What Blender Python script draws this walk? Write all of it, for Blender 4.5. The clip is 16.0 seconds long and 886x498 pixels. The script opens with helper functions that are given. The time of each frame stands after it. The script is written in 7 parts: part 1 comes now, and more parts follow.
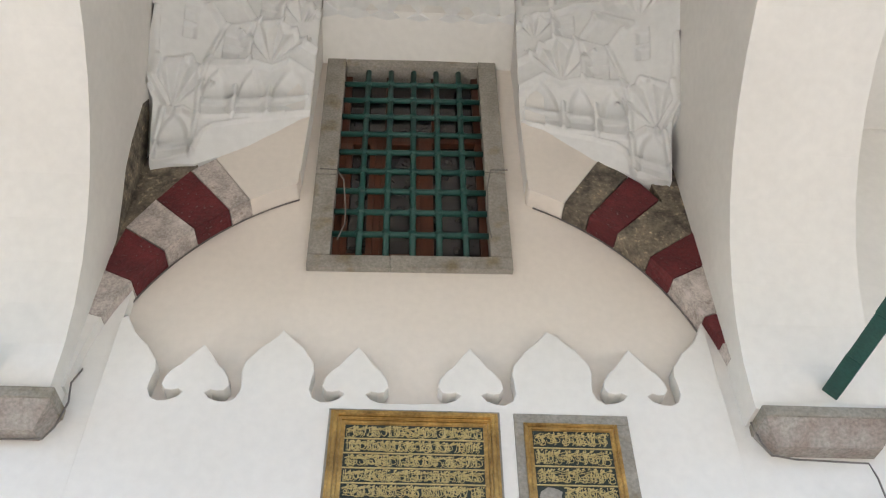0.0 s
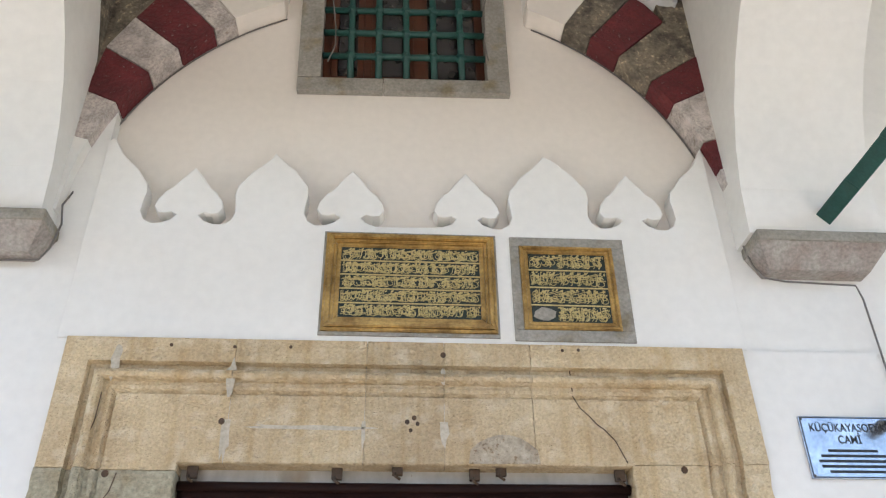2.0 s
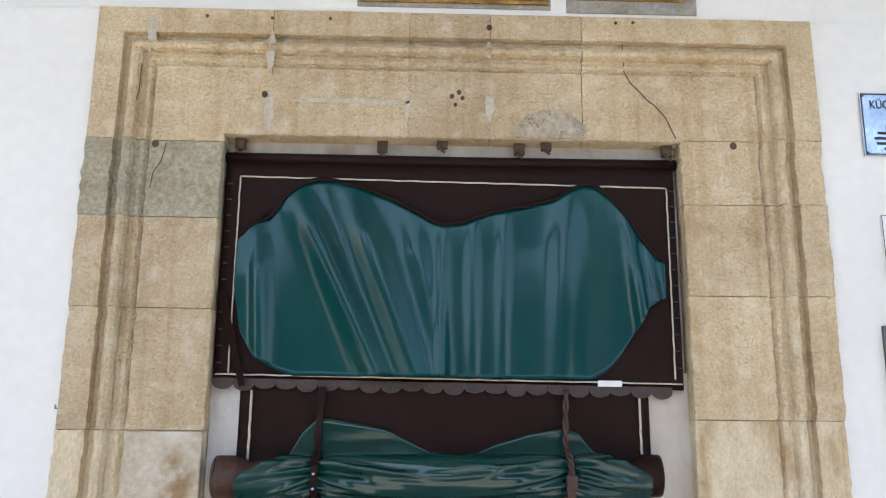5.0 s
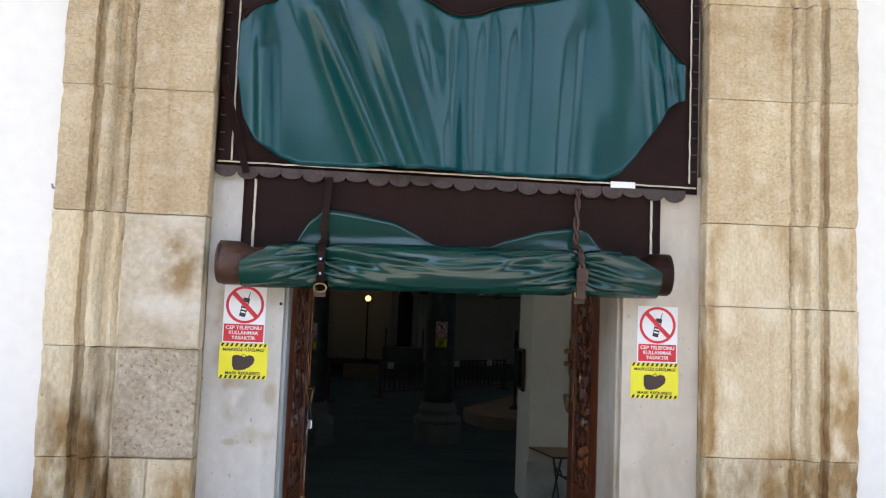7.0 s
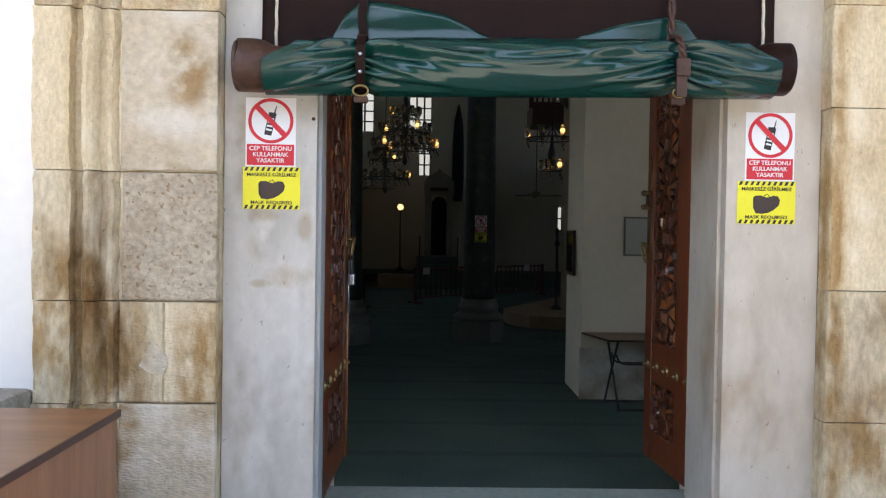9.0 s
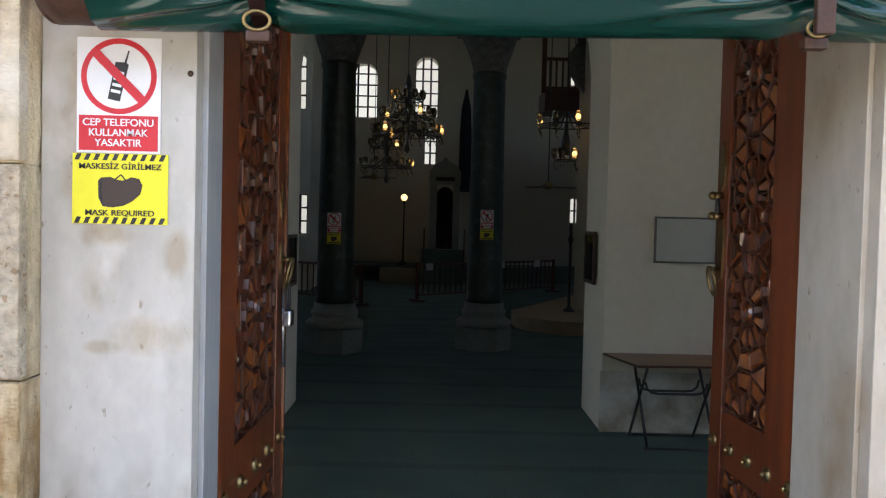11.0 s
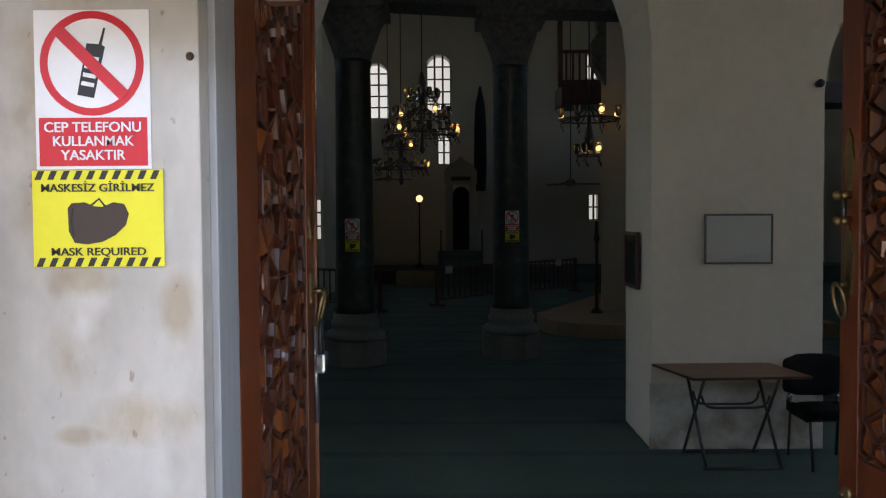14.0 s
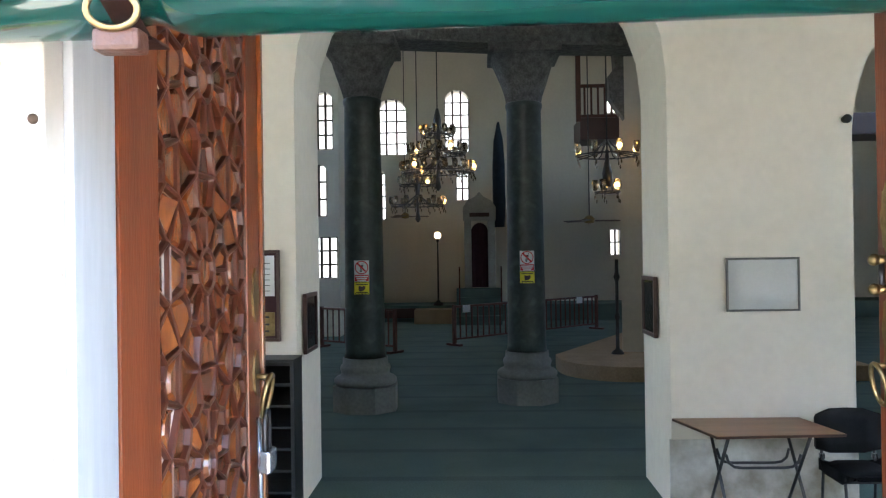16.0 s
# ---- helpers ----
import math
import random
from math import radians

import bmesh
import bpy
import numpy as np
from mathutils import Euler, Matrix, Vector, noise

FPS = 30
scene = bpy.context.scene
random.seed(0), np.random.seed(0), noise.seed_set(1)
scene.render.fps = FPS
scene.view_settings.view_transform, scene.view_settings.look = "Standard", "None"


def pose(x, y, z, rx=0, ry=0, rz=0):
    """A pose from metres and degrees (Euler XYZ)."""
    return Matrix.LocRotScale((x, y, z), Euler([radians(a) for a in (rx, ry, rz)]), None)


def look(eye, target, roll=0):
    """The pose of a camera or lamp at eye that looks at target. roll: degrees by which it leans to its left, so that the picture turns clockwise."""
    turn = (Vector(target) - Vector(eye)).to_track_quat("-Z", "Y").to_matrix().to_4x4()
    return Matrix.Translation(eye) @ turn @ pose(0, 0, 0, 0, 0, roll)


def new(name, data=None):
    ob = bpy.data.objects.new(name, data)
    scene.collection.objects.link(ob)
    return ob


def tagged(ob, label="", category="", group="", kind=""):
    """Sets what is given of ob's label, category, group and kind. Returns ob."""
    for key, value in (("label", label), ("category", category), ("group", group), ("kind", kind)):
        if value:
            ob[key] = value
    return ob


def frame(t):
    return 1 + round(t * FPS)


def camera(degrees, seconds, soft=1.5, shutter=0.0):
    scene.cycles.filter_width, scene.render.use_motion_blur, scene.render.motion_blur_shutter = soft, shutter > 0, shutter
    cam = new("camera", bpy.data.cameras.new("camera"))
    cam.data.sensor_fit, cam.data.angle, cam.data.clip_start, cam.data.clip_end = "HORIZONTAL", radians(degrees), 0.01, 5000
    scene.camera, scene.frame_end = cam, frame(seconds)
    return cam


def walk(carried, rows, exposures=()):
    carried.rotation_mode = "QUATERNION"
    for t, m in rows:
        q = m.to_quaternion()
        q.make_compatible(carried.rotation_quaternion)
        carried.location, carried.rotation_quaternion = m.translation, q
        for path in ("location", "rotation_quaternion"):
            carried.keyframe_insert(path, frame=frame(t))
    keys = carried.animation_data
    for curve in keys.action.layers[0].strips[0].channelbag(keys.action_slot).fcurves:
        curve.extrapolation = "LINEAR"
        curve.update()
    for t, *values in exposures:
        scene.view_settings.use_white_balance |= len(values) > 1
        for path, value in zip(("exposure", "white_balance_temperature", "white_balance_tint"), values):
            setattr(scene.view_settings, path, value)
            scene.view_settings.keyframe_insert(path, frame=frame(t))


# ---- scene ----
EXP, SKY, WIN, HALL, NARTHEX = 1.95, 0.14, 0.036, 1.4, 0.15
cam = camera(56.8, 16.0, 1.2)
PATH = [
    (0, (-0.091, -4.664, 2.384), (-0.006, -3.212, 3.758), -0.4),
    (0.5, (-0.108, -4.627, 2.391), (0.003, -3.119, 3.701), -0.7),
    (1, (-0.124, -4.584, 2.38), (0.008, -3.026, 3.627), -0.7),
    (1.5, (-0.132, -4.544, 2.363), (0.019, -2.913, 3.511), -0.5),
    (2, (-0.143, -4.523, 2.348), (-0.015, -2.837, 3.415), -0.8),
    (2.5, (-0.162, -4.496, 2.322), (-0.044, -2.769, 3.325), -1.0),
    (3, (-0.177, -4.482, 2.314), (-0.059, -2.717, 3.247), -0.5),
    (3.5, (-0.189, -4.475, 2.299), (-0.075, -2.66, 3.133), -0.4),
    (4, (-0.218, -4.451, 2.271), (-0.097, -2.587, 2.987), -0.6),
    (4.5, (-0.173, -4.426, 2.264), (-0.09, -2.511, 2.835), -0.0),
    (5, (-0.164, -4.341, 2.207), (-0.118, -2.386, 2.628), 0.6),
    (7.3, (-0.328, -4.088, 1.688), (-0.222, -2.095, 1.823), 2.3),
    (7.5, (-0.336, -4.044, 1.666), (-0.249, -2.05, 1.791), 2.2),
    (8, (-0.34, -3.841, 1.547), (-0.324, -1.846, 1.692), 0.8),
    (8.5, (-0.296, -3.64, 1.4), (-0.302, -1.641, 1.34), -0.6),
    (9, (-0.414, -3.398, 1.267), (-0.377, -1.399, 1.228), 0.9),
    (9.2, (-0.435, -3.282, 1.255), (-0.396, -1.285, 1.349), 2.5),
    (11.3, (-0.262, -1.853, 1.405), (-0.267, 0.145, 1.328), 0.8),
    (11.5, (-0.267, -1.788, 1.412), (-0.295, 0.211, 1.379), 0.2),
    (12, (-0.335, -1.673, 1.407), (-0.378, 0.326, 1.464), 1.6),
    (12.3, (-0.372, -1.646, 1.396), (-0.398, 0.353, 1.463), 1.3),
    (12.5, (-0.377, -1.627, 1.401), (-0.385, 0.373, 1.423), 2.9),
    (13, (-0.397, -1.568, 1.427), (-0.699, 0.408, 1.5), 2.7),
    (13.4, (-0.471, -1.477, 1.436), (-0.686, 0.507, 1.557), 1.9),
    (13.5, (-0.473, -1.464, 1.433), (-0.667, 0.52, 1.587), 1.5),
    (14, (-0.434, -1.406, 1.439), (-0.449, 0.593, 1.369), -0.4),
    (14.5, (-0.433, -1.34, 1.416), (-0.268, 0.647, 1.258), 1.7),
    (15, (-0.457, -1.3, 1.474), (-0.241, 0.687, 1.41), 0.7),
    (15.5, (-0.342, -1.187, 1.509), (-0.275, 0.811, 1.53), 0.2),
    (16, (-0.281, -1.043, 1.542), (-0.353, 0.955, 1.554), -0.8),
]
EXPOSURES = [(0.0, EXP - 0.05, 6500, 10), (1.5, EXP - 0.1, 6500, 10), (3.0, EXP, 6450, 10), (5.0, EXP, 6500, 10), (7.5, EXP + 0.35, 6800, 10), (9.0, EXP + 0.42, 6850, 10), (12.5, EXP + 0.82, 6900, 10),
             (13.5, EXP + 0.72, 6700, 10), (14.0, EXP + 0.45, 6850, 12), (14.5, EXP + 1.1, 7500, 14), (15.0, EXP + 1.35, 7700, 16), (15.5, EXP + 2.3, 7250, 13), (16.0, EXP + 2.8, 6500, 10)]
walk(cam, [(t, look(eye, target, roll)) for t, eye, target, roll in PATH], EXPOSURES)

from mathutils.geometry import tessellate_polygon

# ---- world, sun, large lights ----
world = bpy.data.worlds.new("world")
scene.world = world
world.use_nodes = True
wn = world.node_tree.nodes
sky = wn.new("ShaderNodeTexSky")
sky.sky_type, sky.sun_disc = "NISHITA", False
sky.sun_elevation, sky.sun_rotation = radians(58), radians(200)
wn["Background"].inputs["Strength"].default_value = SKY
world.node_tree.links.new(sky.outputs[0], wn["Background"].inputs["Color"])
sun = new("sun", bpy.data.lights.new("sun", "SUN"))
sun.data.energy, sun.data.angle, sun.data.color = 3.5, radians(0.5), (1.0, 0.94, 0.85)
sun.matrix_world = look((0, 0, 0), (-math.sin(radians(200)) * math.cos(radians(58)), -math.cos(radians(200)) * math.cos(radians(58)), -math.sin(radians(58))))


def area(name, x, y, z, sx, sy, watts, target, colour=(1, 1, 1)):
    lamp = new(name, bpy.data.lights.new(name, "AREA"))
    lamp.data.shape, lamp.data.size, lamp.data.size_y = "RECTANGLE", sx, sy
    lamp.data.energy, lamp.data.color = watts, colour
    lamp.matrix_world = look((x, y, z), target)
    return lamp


# ---- materials ----
def mat(name, col, col2=None, rough=0.6, metal=0.0, s1=2.5, s2=45.0, amount=0.6, fine=0.25, bump=0.15, bscale=60.0, dist=0.01,
        stretch=(1, 1, 1), rand=0.0, stain=None, stain_scale=1.2, stain_at=0.55, spec=0.5, coat=0.0, pits=None, wash=None, tool=0.0, blobs=None, streak=None):
    """Procedural surface: two scales of colour variation, optional stains, fine relief."""
    m = bpy.data.materials.new(name)
    m.use_nodes = True
    nt = m.node_tree
    n, l = nt.nodes, nt.links
    b = n["Principled BSDF"]
    co = n.new("ShaderNodeTexCoord")
    mp = n.new("ShaderNodeMapping")
    mp.inputs["Scale"].default_value = stretch
    l.new(co.outputs["Object"], mp.inputs["Vector"])

    def noise_tex(scale, detail=6):
        t = n.new("ShaderNodeTexNoise")
        t.inputs["Scale"].default_value, t.inputs["Detail"].default_value = scale, detail
        l.new(mp.outputs[0], t.inputs["Vector"])
        return t

    def ramp(src, a, z):
        r = n.new("ShaderNodeMapRange")
        r.inputs["From Min"].default_value, r.inputs["From Max"].default_value = a, z
        l.new(src, r.inputs["Value"])
        return r.outputs[0]

    def mixc(fac, a, c2, kind="MIX"):
        x = n.new("ShaderNodeMix")
        x.data_type, x.blend_type = "RGBA", kind
        for sock, v in ((x.inputs["Factor"], fac), (x.inputs["A"], a), (x.inputs["B"], c2)):
            if hasattr(v, "links"):
                l.new(v, sock)
            else:
                sock.default_value = v if isinstance(v, float) else (*v, 1)
        return x.outputs["Result"]

    col2 = col2 or tuple(c * 0.75 for c in col)
    big, small = noise_tex(s1), noise_tex(s2, 4)
    c = mixc(ramp(big.outputs[0], 0.5 - 0.28 / max(amount, 0.05) * 0.6, 0.5 + 0.28 / max(amount, 0.05) * 0.6), col, col2)
    g = 1 - fine
    c = mixc(ramp(small.outputs[0], 0.3, 0.7), c, mixc(1.0, c, (g, g, g), "MULTIPLY"))
    if stain:
        st = noise_tex(stain_scale, 8)
        c = mixc(ramp(st.outputs[0], stain_at, stain_at + 0.16), c, mixc(1.0, c, stain, "MULTIPLY"))
    if wash:
        ws = noise_tex(wash[1], 7)
        c = mixc(ramp(ws.outputs[0], wash[2] - 0.08, wash[2] + 0.22), c, wash[0])
    if pits:
        pt = noise_tex(pits[0], 3)
        c = mixc(ramp(pt.outputs[0], pits[1], pits[1] + 0.06), c, mixc(1.0, c, (0.66, 0.58, 0.50), "MULTIPLY"))
    if streak:
        sm = n.new("ShaderNodeMapping")
        sm.inputs["Scale"].default_value = (14, 14, 0.55)
        l.new(co.outputs["Object"], sm.inputs["Vector"])
        sk = n.new("ShaderNodeTexNoise")
        sk.inputs["Scale"].default_value, sk.inputs["Detail"].default_value = 1.0, 6
        l.new(sm.outputs[0], sk.inputs["Vector"])
        c = mixc(ramp(sk.outputs[0], 0.50, 0.74), c, mixc(1.0, c, streak, "MULTIPLY"))
    if blobs:
        # water stains: brown patches with ragged rims at the given places (x, z, half width, half height)
        tint, places = blobs
        rag, total = noise_tex(8.5, 10), None
        for bx, bz, rx, rz in places:
            sub, div, ln = n.new("ShaderNodeVectorMath"), n.new("ShaderNodeVectorMath"), n.new("ShaderNodeVectorMath")
            sub.operation, div.operation, ln.operation = "SUBTRACT", "DIVIDE", "LENGTH"
            sub.inputs[1].default_value, div.inputs[1].default_value = (bx, 0.0, bz), (rx, 50.0, rz)
            l.new(co.outputs["Object"], sub.inputs[0])
            l.new(sub.outputs[0], div.inputs[0])
            l.new(div.outputs[0], ln.inputs[0])
            near = ramp(ln.outputs["Value"], 1.5, 0.3)
            if total is None:
                total = near
            else:
                mxm = n.new("ShaderNodeMath")
                mxm.operation = "MAXIMUM"
                l.new(total, mxm.inputs[0])
                l.new(near, mxm.inputs[1])
                total = mxm.outputs[0]
        mul = n.new("ShaderNodeMath")
        mul.operation = "MULTIPLY"
        l.new(total, mul.inputs[0])
        l.new(ramp(rag.outputs[0], 0.30, 0.62), mul.inputs[1])
        c = mixc(ramp(mul.outputs[0], 0.12, 0.62), c, mixc(1.0, c, tint, "MULTIPLY"))
    if rand:
        oi = n.new("ShaderNodeObjectInfo")
        c = mixc(ramp(oi.outputs["Random"], 0, 1), c, mixc(1.0, c, (1 - rand, 1 - rand, 1 - rand * 0.9), "MULTIPLY"))
    l.new(c, b.inputs["Base Color"])
    b.inputs["Roughness"].default_value, b.inputs["Metallic"].default_value = rough, metal
    b.inputs["Specular IOR Level"].default_value, b.inputs["Coat Weight"].default_value = spec, coat
    if bump:
        bt, bp = noise_tex(bscale, 5), n.new("ShaderNodeBump")
        bp.inputs["Strength"].default_value, bp.inputs["Distance"].default_value = bump, dist
        l.new(bt.outputs[0], bp.inputs["Height"])
        out = bp.outputs[0]
        if tool:
            # short chisel marks over the coarser relief
            vo, tp = n.new("ShaderNodeTexVoronoi"), n.new("ShaderNodeBump")
            vm = n.new("ShaderNodeMapping")
            vm.inputs["Rotation"].default_value, vm.inputs["Scale"].default_value = (0.0, 0.7, 0.0), (0.45, 1.0, 1.3)
            l.new(co.outputs["Object"], vm.inputs["Vector"])
            l.new(vm.outputs[0], vo.inputs["Vector"])
            vo.inputs["Scale"].default_value = 95.0
            tp.inputs["Strength"].default_value, tp.inputs["Distance"].default_value = tool, 0.006
            l.new(vo.outputs["Distance"], tp.inputs["Height"])
            l.new(out, tp.inputs["Normal"])
            out = tp.outputs[0]
        l.new(out, b.inputs["Normal"])
    return m


def glow(name, col, strength):
    m = bpy.data.materials.new(name)
    m.use_nodes = True
    b = m.node_tree.nodes["Principled BSDF"]
    b.inputs["Base Color"].default_value = (*col, 1)
    b.inputs["Emission Color"].default_value, b.inputs["Emission Strength"].default_value = (*col, 1), strength
    return m


def glassy(name, col, rough=0.05):
    m = bpy.data.materials.new(name)
    m.use_nodes = True
    b = m.node_tree.nodes["Principled BSDF"]
    b.inputs["Base Color"].default_value = (*col, 1)
    b.inputs["Roughness"].default_value, b.inputs["Transmission Weight"].default_value = rough, 1.0
    return m


PLASTER = mat("white_plaster", (0.81, 0.787, 0.748), (0.73, 0.708, 0.668), rough=0.9, s1=0.9, s2=14, fine=0.05, bump=0.25, bscale=9, dist=0.01, spec=0.2)
PLASTER_HOOD = mat("vault_plaster", (0.80, 0.80, 0.785), (0.73, 0.73, 0.715), rough=0.9, s1=1.4, s2=14, fine=0.06, bump=0.25, bscale=12, dist=0.01, spec=0.2)
PLASTER_WARM = mat("cream_plaster", (0.80, 0.735, 0.665), (0.74, 0.675, 0.605), rough=0.9, s1=0.7, s2=16, fine=0.05, bump=0.2, bscale=8, dist=0.01, spec=0.2)
PLASTER_IN = mat("interior_plaster", (0.76, 0.705, 0.62), (0.68, 0.625, 0.54), rough=0.85, s1=0.8, s2=12, fine=0.06, bump=0.15, bscale=10, spec=0.2)
DAMP = mat("damp_plaster", (0.72, 0.70, 0.66), (0.30, 0.25, 0.18), rough=0.9, s1=3.5, s2=20, fine=0.12, bump=0.5, bscale=30, amount=0.9)
STONE = mat("limestone", (0.71, 0.567, 0.367), (0.57, 0.43, 0.262), rough=0.88, s1=2.2, s2=60, amount=1.0, fine=0.24, bump=1.0, bscale=26, dist=0.03, rand=0.16, stain=(0.72, 0.60, 0.46), stain_scale=1.6, stain_at=0.58, spec=0.25, pits=(70, 0.69), wash=((0.72, 0.62, 0.46), 9, 0.60), tool=0.6, streak=(0.86, 0.80, 0.70))
STONE_GREY = mat("grey_limestone", (0.50, 0.45, 0.33), (0.37, 0.325, 0.23), rough=0.9, s1=3, s2=45, fine=0.4, bump=0.7, bscale=50, stain=(0.75, 0.6, 0.42), stain_scale=3, spec=0.2, tool=0.6)
STONE_STAINED = mat("water_stained_limestone", (0.69, 0.60, 0.43), (0.52, 0.41, 0.27), rough=0.9, s1=1.9, s2=40, amount=1.0, fine=0.3, bump=0.9, bscale=30, dist=0.02, stretch=(1.2, 1, 0.55), stain=(0.42, 0.33, 0.24), stain_scale=2.6, stain_at=0.54, spec=0.2, pits=(60, 0.68), wash=((0.72, 0.64, 0.50), 6, 0.62), tool=0.5, blobs=((0.60, 0.47, 0.32), ((-1.90, 0.86, 0.20, 0.34), (-1.74, 0.62, 0.16, 0.50), (-1.34, 0.70, 0.12, 0.26), (-1.42, 1.92, 0.09, 0.16), (1.80, 0.92, 0.30, 0.20), (1.98, 1.15, 0.16, 0.42), (1.52, 0.42, 0.22, 0.20), (1.30, 1.1, 0.035, 1.1))), streak=(0.80, 0.72, 0.60))
STONE_WASHED = mat("whitewashed_limestone", (0.64, 0.57, 0.45), (0.46, 0.36, 0.24), rough=0.9, s1=3, s2=30, fine=0.25, bump=0.8, bscale=30, spec=0.2, pits=(55, 0.70), wash=((0.68, 0.64, 0.58), 4.5, 0.55), tool=0.5, blobs=((0.60, 0.47, 0.32), ((-1.90, 0.86, 0.20, 0.34), (-1.74, 0.62, 0.16, 0.50), (-1.34, 0.70, 0.12, 0.26), (-1.42, 1.92, 0.09, 0.16), (1.80, 0.92, 0.30, 0.20), (1.98, 1.15, 0.16, 0.42), (1.52, 0.42, 0.22, 0.20), (1.30, 1.1, 0.035, 1.1))))
STONE_PITTED = mat("pitted_brownish_limestone", (0.56, 0.48, 0.37), (0.42, 0.34, 0.25), rough=0.92, s1=4, s2=40, amount=0.9, fine=0.35, bump=1.0, bscale=36, dist=0.02, spec=0.2, pits=(42, 0.60), wash=((0.64, 0.57, 0.46), 9, 0.62), tool=0.5, blobs=((0.60, 0.47, 0.32), ((-1.90, 0.86, 0.20, 0.34), (-1.74, 0.62, 0.16, 0.50), (-1.34, 0.70, 0.12, 0.26), (-1.42, 1.92, 0.09, 0.16), (1.80, 0.92, 0.30, 0.20), (1.98, 1.15, 0.16, 0.42), (1.52, 0.42, 0.22, 0.20), (1.30, 1.1, 0.035, 1.1))))
STONE_PALE = mat("pale_cream_limestone", (0.745, 0.635, 0.45), (0.61, 0.485, 0.315), rough=0.9, s1=1.8, s2=60, amount=1.0, fine=0.22, bump=0.9, bscale=22, dist=0.02, stretch=(1.2, 1, 0.6), stain=(0.62, 0.50, 0.36), stain_scale=2.8, stain_at=0.58, spec=0.2, pits=(70, 0.69), wash=((0.78, 0.70, 0.56), 5, 0.62), tool=0.5, blobs=((0.60, 0.47, 0.32), ((-1.90, 0.86, 0.20, 0.34), (-1.74, 0.62, 0.16, 0.50), (-1.34, 0.70, 0.12, 0.26), (-1.42, 1.92, 0.09, 0.16), (1.80, 0.92, 0.30, 0.20), (1.98, 1.15, 0.16, 0.42), (1.52, 0.42, 0.22, 0.20), (1.30, 1.1, 0.035, 1.1))), streak=(0.80, 0.72, 0.60))
MORTAR = mat("lime_mortar", (0.56, 0.48, 0.36), (0.34, 0.27, 0.19), rough=0.95, s1=8, s2=50, bump=0.6)
FILL = mat("mortar_filling", (0.60, 0.535, 0.435), (0.48, 0.42, 0.33), rough=0.95, s1=8, s2=50, bump=0.4)
MARBLE = mat("grey_marble", (0.555, 0.530, 0.490), (0.40, 0.375, 0.335), rough=0.5, s1=2.6, s2=22, amount=0.9, fine=0.12, bump=0.12, bscale=20, stretch=(1.3, 1, 0.75), stain=(0.72, 0.60, 0.46), stain_scale=2.4, stain_at=0.57, wash=((0.62, 0.605, 0.575), 5, 0.58), pits=(34, 0.69),
             blobs=((0.80, 0.72, 0.60), ((-1.00, 1.07, 0.10, 0.045), (-1.13, 1.21, 0.05, 0.07), (-1.12, 1.33, 0.06, 0.03), (-0.94, 1.28, 0.03, 0.06), (-1.12, 1.04, 0.05, 0.018))))
MARBLE_WARM = mat("brown_tinged_marble", (0.55, 0.495, 0.42), (0.41, 0.35, 0.28), rough=0.5, s1=1.8, s2=22, amount=0.9, fine=0.12, bump=0.12, bscale=20, stretch=(1.2, 1, 0.6), stain=(0.74, 0.60, 0.45), stain_scale=2.0, stain_at=0.56, wash=((0.60, 0.55, 0.485), 3.0, 0.60), pits=(34, 0.69))
MARBLE_BLUE = mat("bluish_marble", (0.42, 0.435, 0.455), (0.32, 0.335, 0.35), rough=0.35, s1=2, s2=22, amount=0.9, fine=0.15, bump=0.08, stretch=(2, 2, 0.25))
SLATE = mat("grey_stone", (0.40, 0.37, 0.325), (0.27, 0.25, 0.215), rough=0.85, s1=6, s2=50, fine=0.3, bump=0.5, bscale=45, stain=(0.75, 0.66, 0.5), stain_scale=5)
IMPOST = mat("pinkish_impost_stone", (0.44, 0.41, 0.375), (0.33, 0.27, 0.24), rough=0.9, s1=7, s2=45, amount=0.9, fine=0.35, bump=0.8, bscale=40)
PAVING = mat("porch_marble", (0.52, 0.49, 0.45), (0.43, 0.405, 0.37), rough=0.55, s1=1.2, s2=20, bump=0.15)
GROUND = mat("courtyard_paving", (0.42, 0.395, 0.35), (0.33, 0.31, 0.275), rough=0.85, s1=0.5, s2=8, bump=0.3, bscale=12)
THRESHOLD = mat("greenish_threshold_marble", (0.33, 0.40, 0.37), (0.25, 0.31, 0.29), rough=0.3, s1=4, s2=30, bump=0.08)
RED = mat("red_painted_stone", (0.185, 0.028, 0.032), (0.115, 0.020, 0.023), rough=0.85, s1=5, s2=30, amount=1.0, fine=0.35, bump=1.0, bscale=30, dist=0.02, wash=((0.50, 0.38, 0.36), 30, 0.72))
OLD_WHITE = mat("scraped_white_stone", (0.72, 0.64, 0.585), (0.46, 0.405, 0.37), rough=0.92, s1=7, s2=55, amount=1.0, fine=0.4, bump=1.0, bscale=26, dist=0.025, stain=(0.55, 0.50, 0.46), stain_scale=15, stain_at=0.60, wash=((0.74, 0.66, 0.62), 10, 0.60))
OLD_BROWN = mat("bare_brown_stone", (0.33, 0.275, 0.20), (0.085, 0.072, 0.058), rough=0.95, s1=9, s2=40, amount=1.0, fine=0.4, bump=1.0, bscale=40, stain=(2.6, 2.5, 2.3), stain_scale=30, stain_at=0.58)
VINYL = mat("green_vinyl", (0.002, 0.054, 0.050), (0.002, 0.038, 0.046), rough=0.17, s1=1.5, s2=30, fine=0.06, bump=0.06, bscale=6, dist=0.02, spec=0.33)
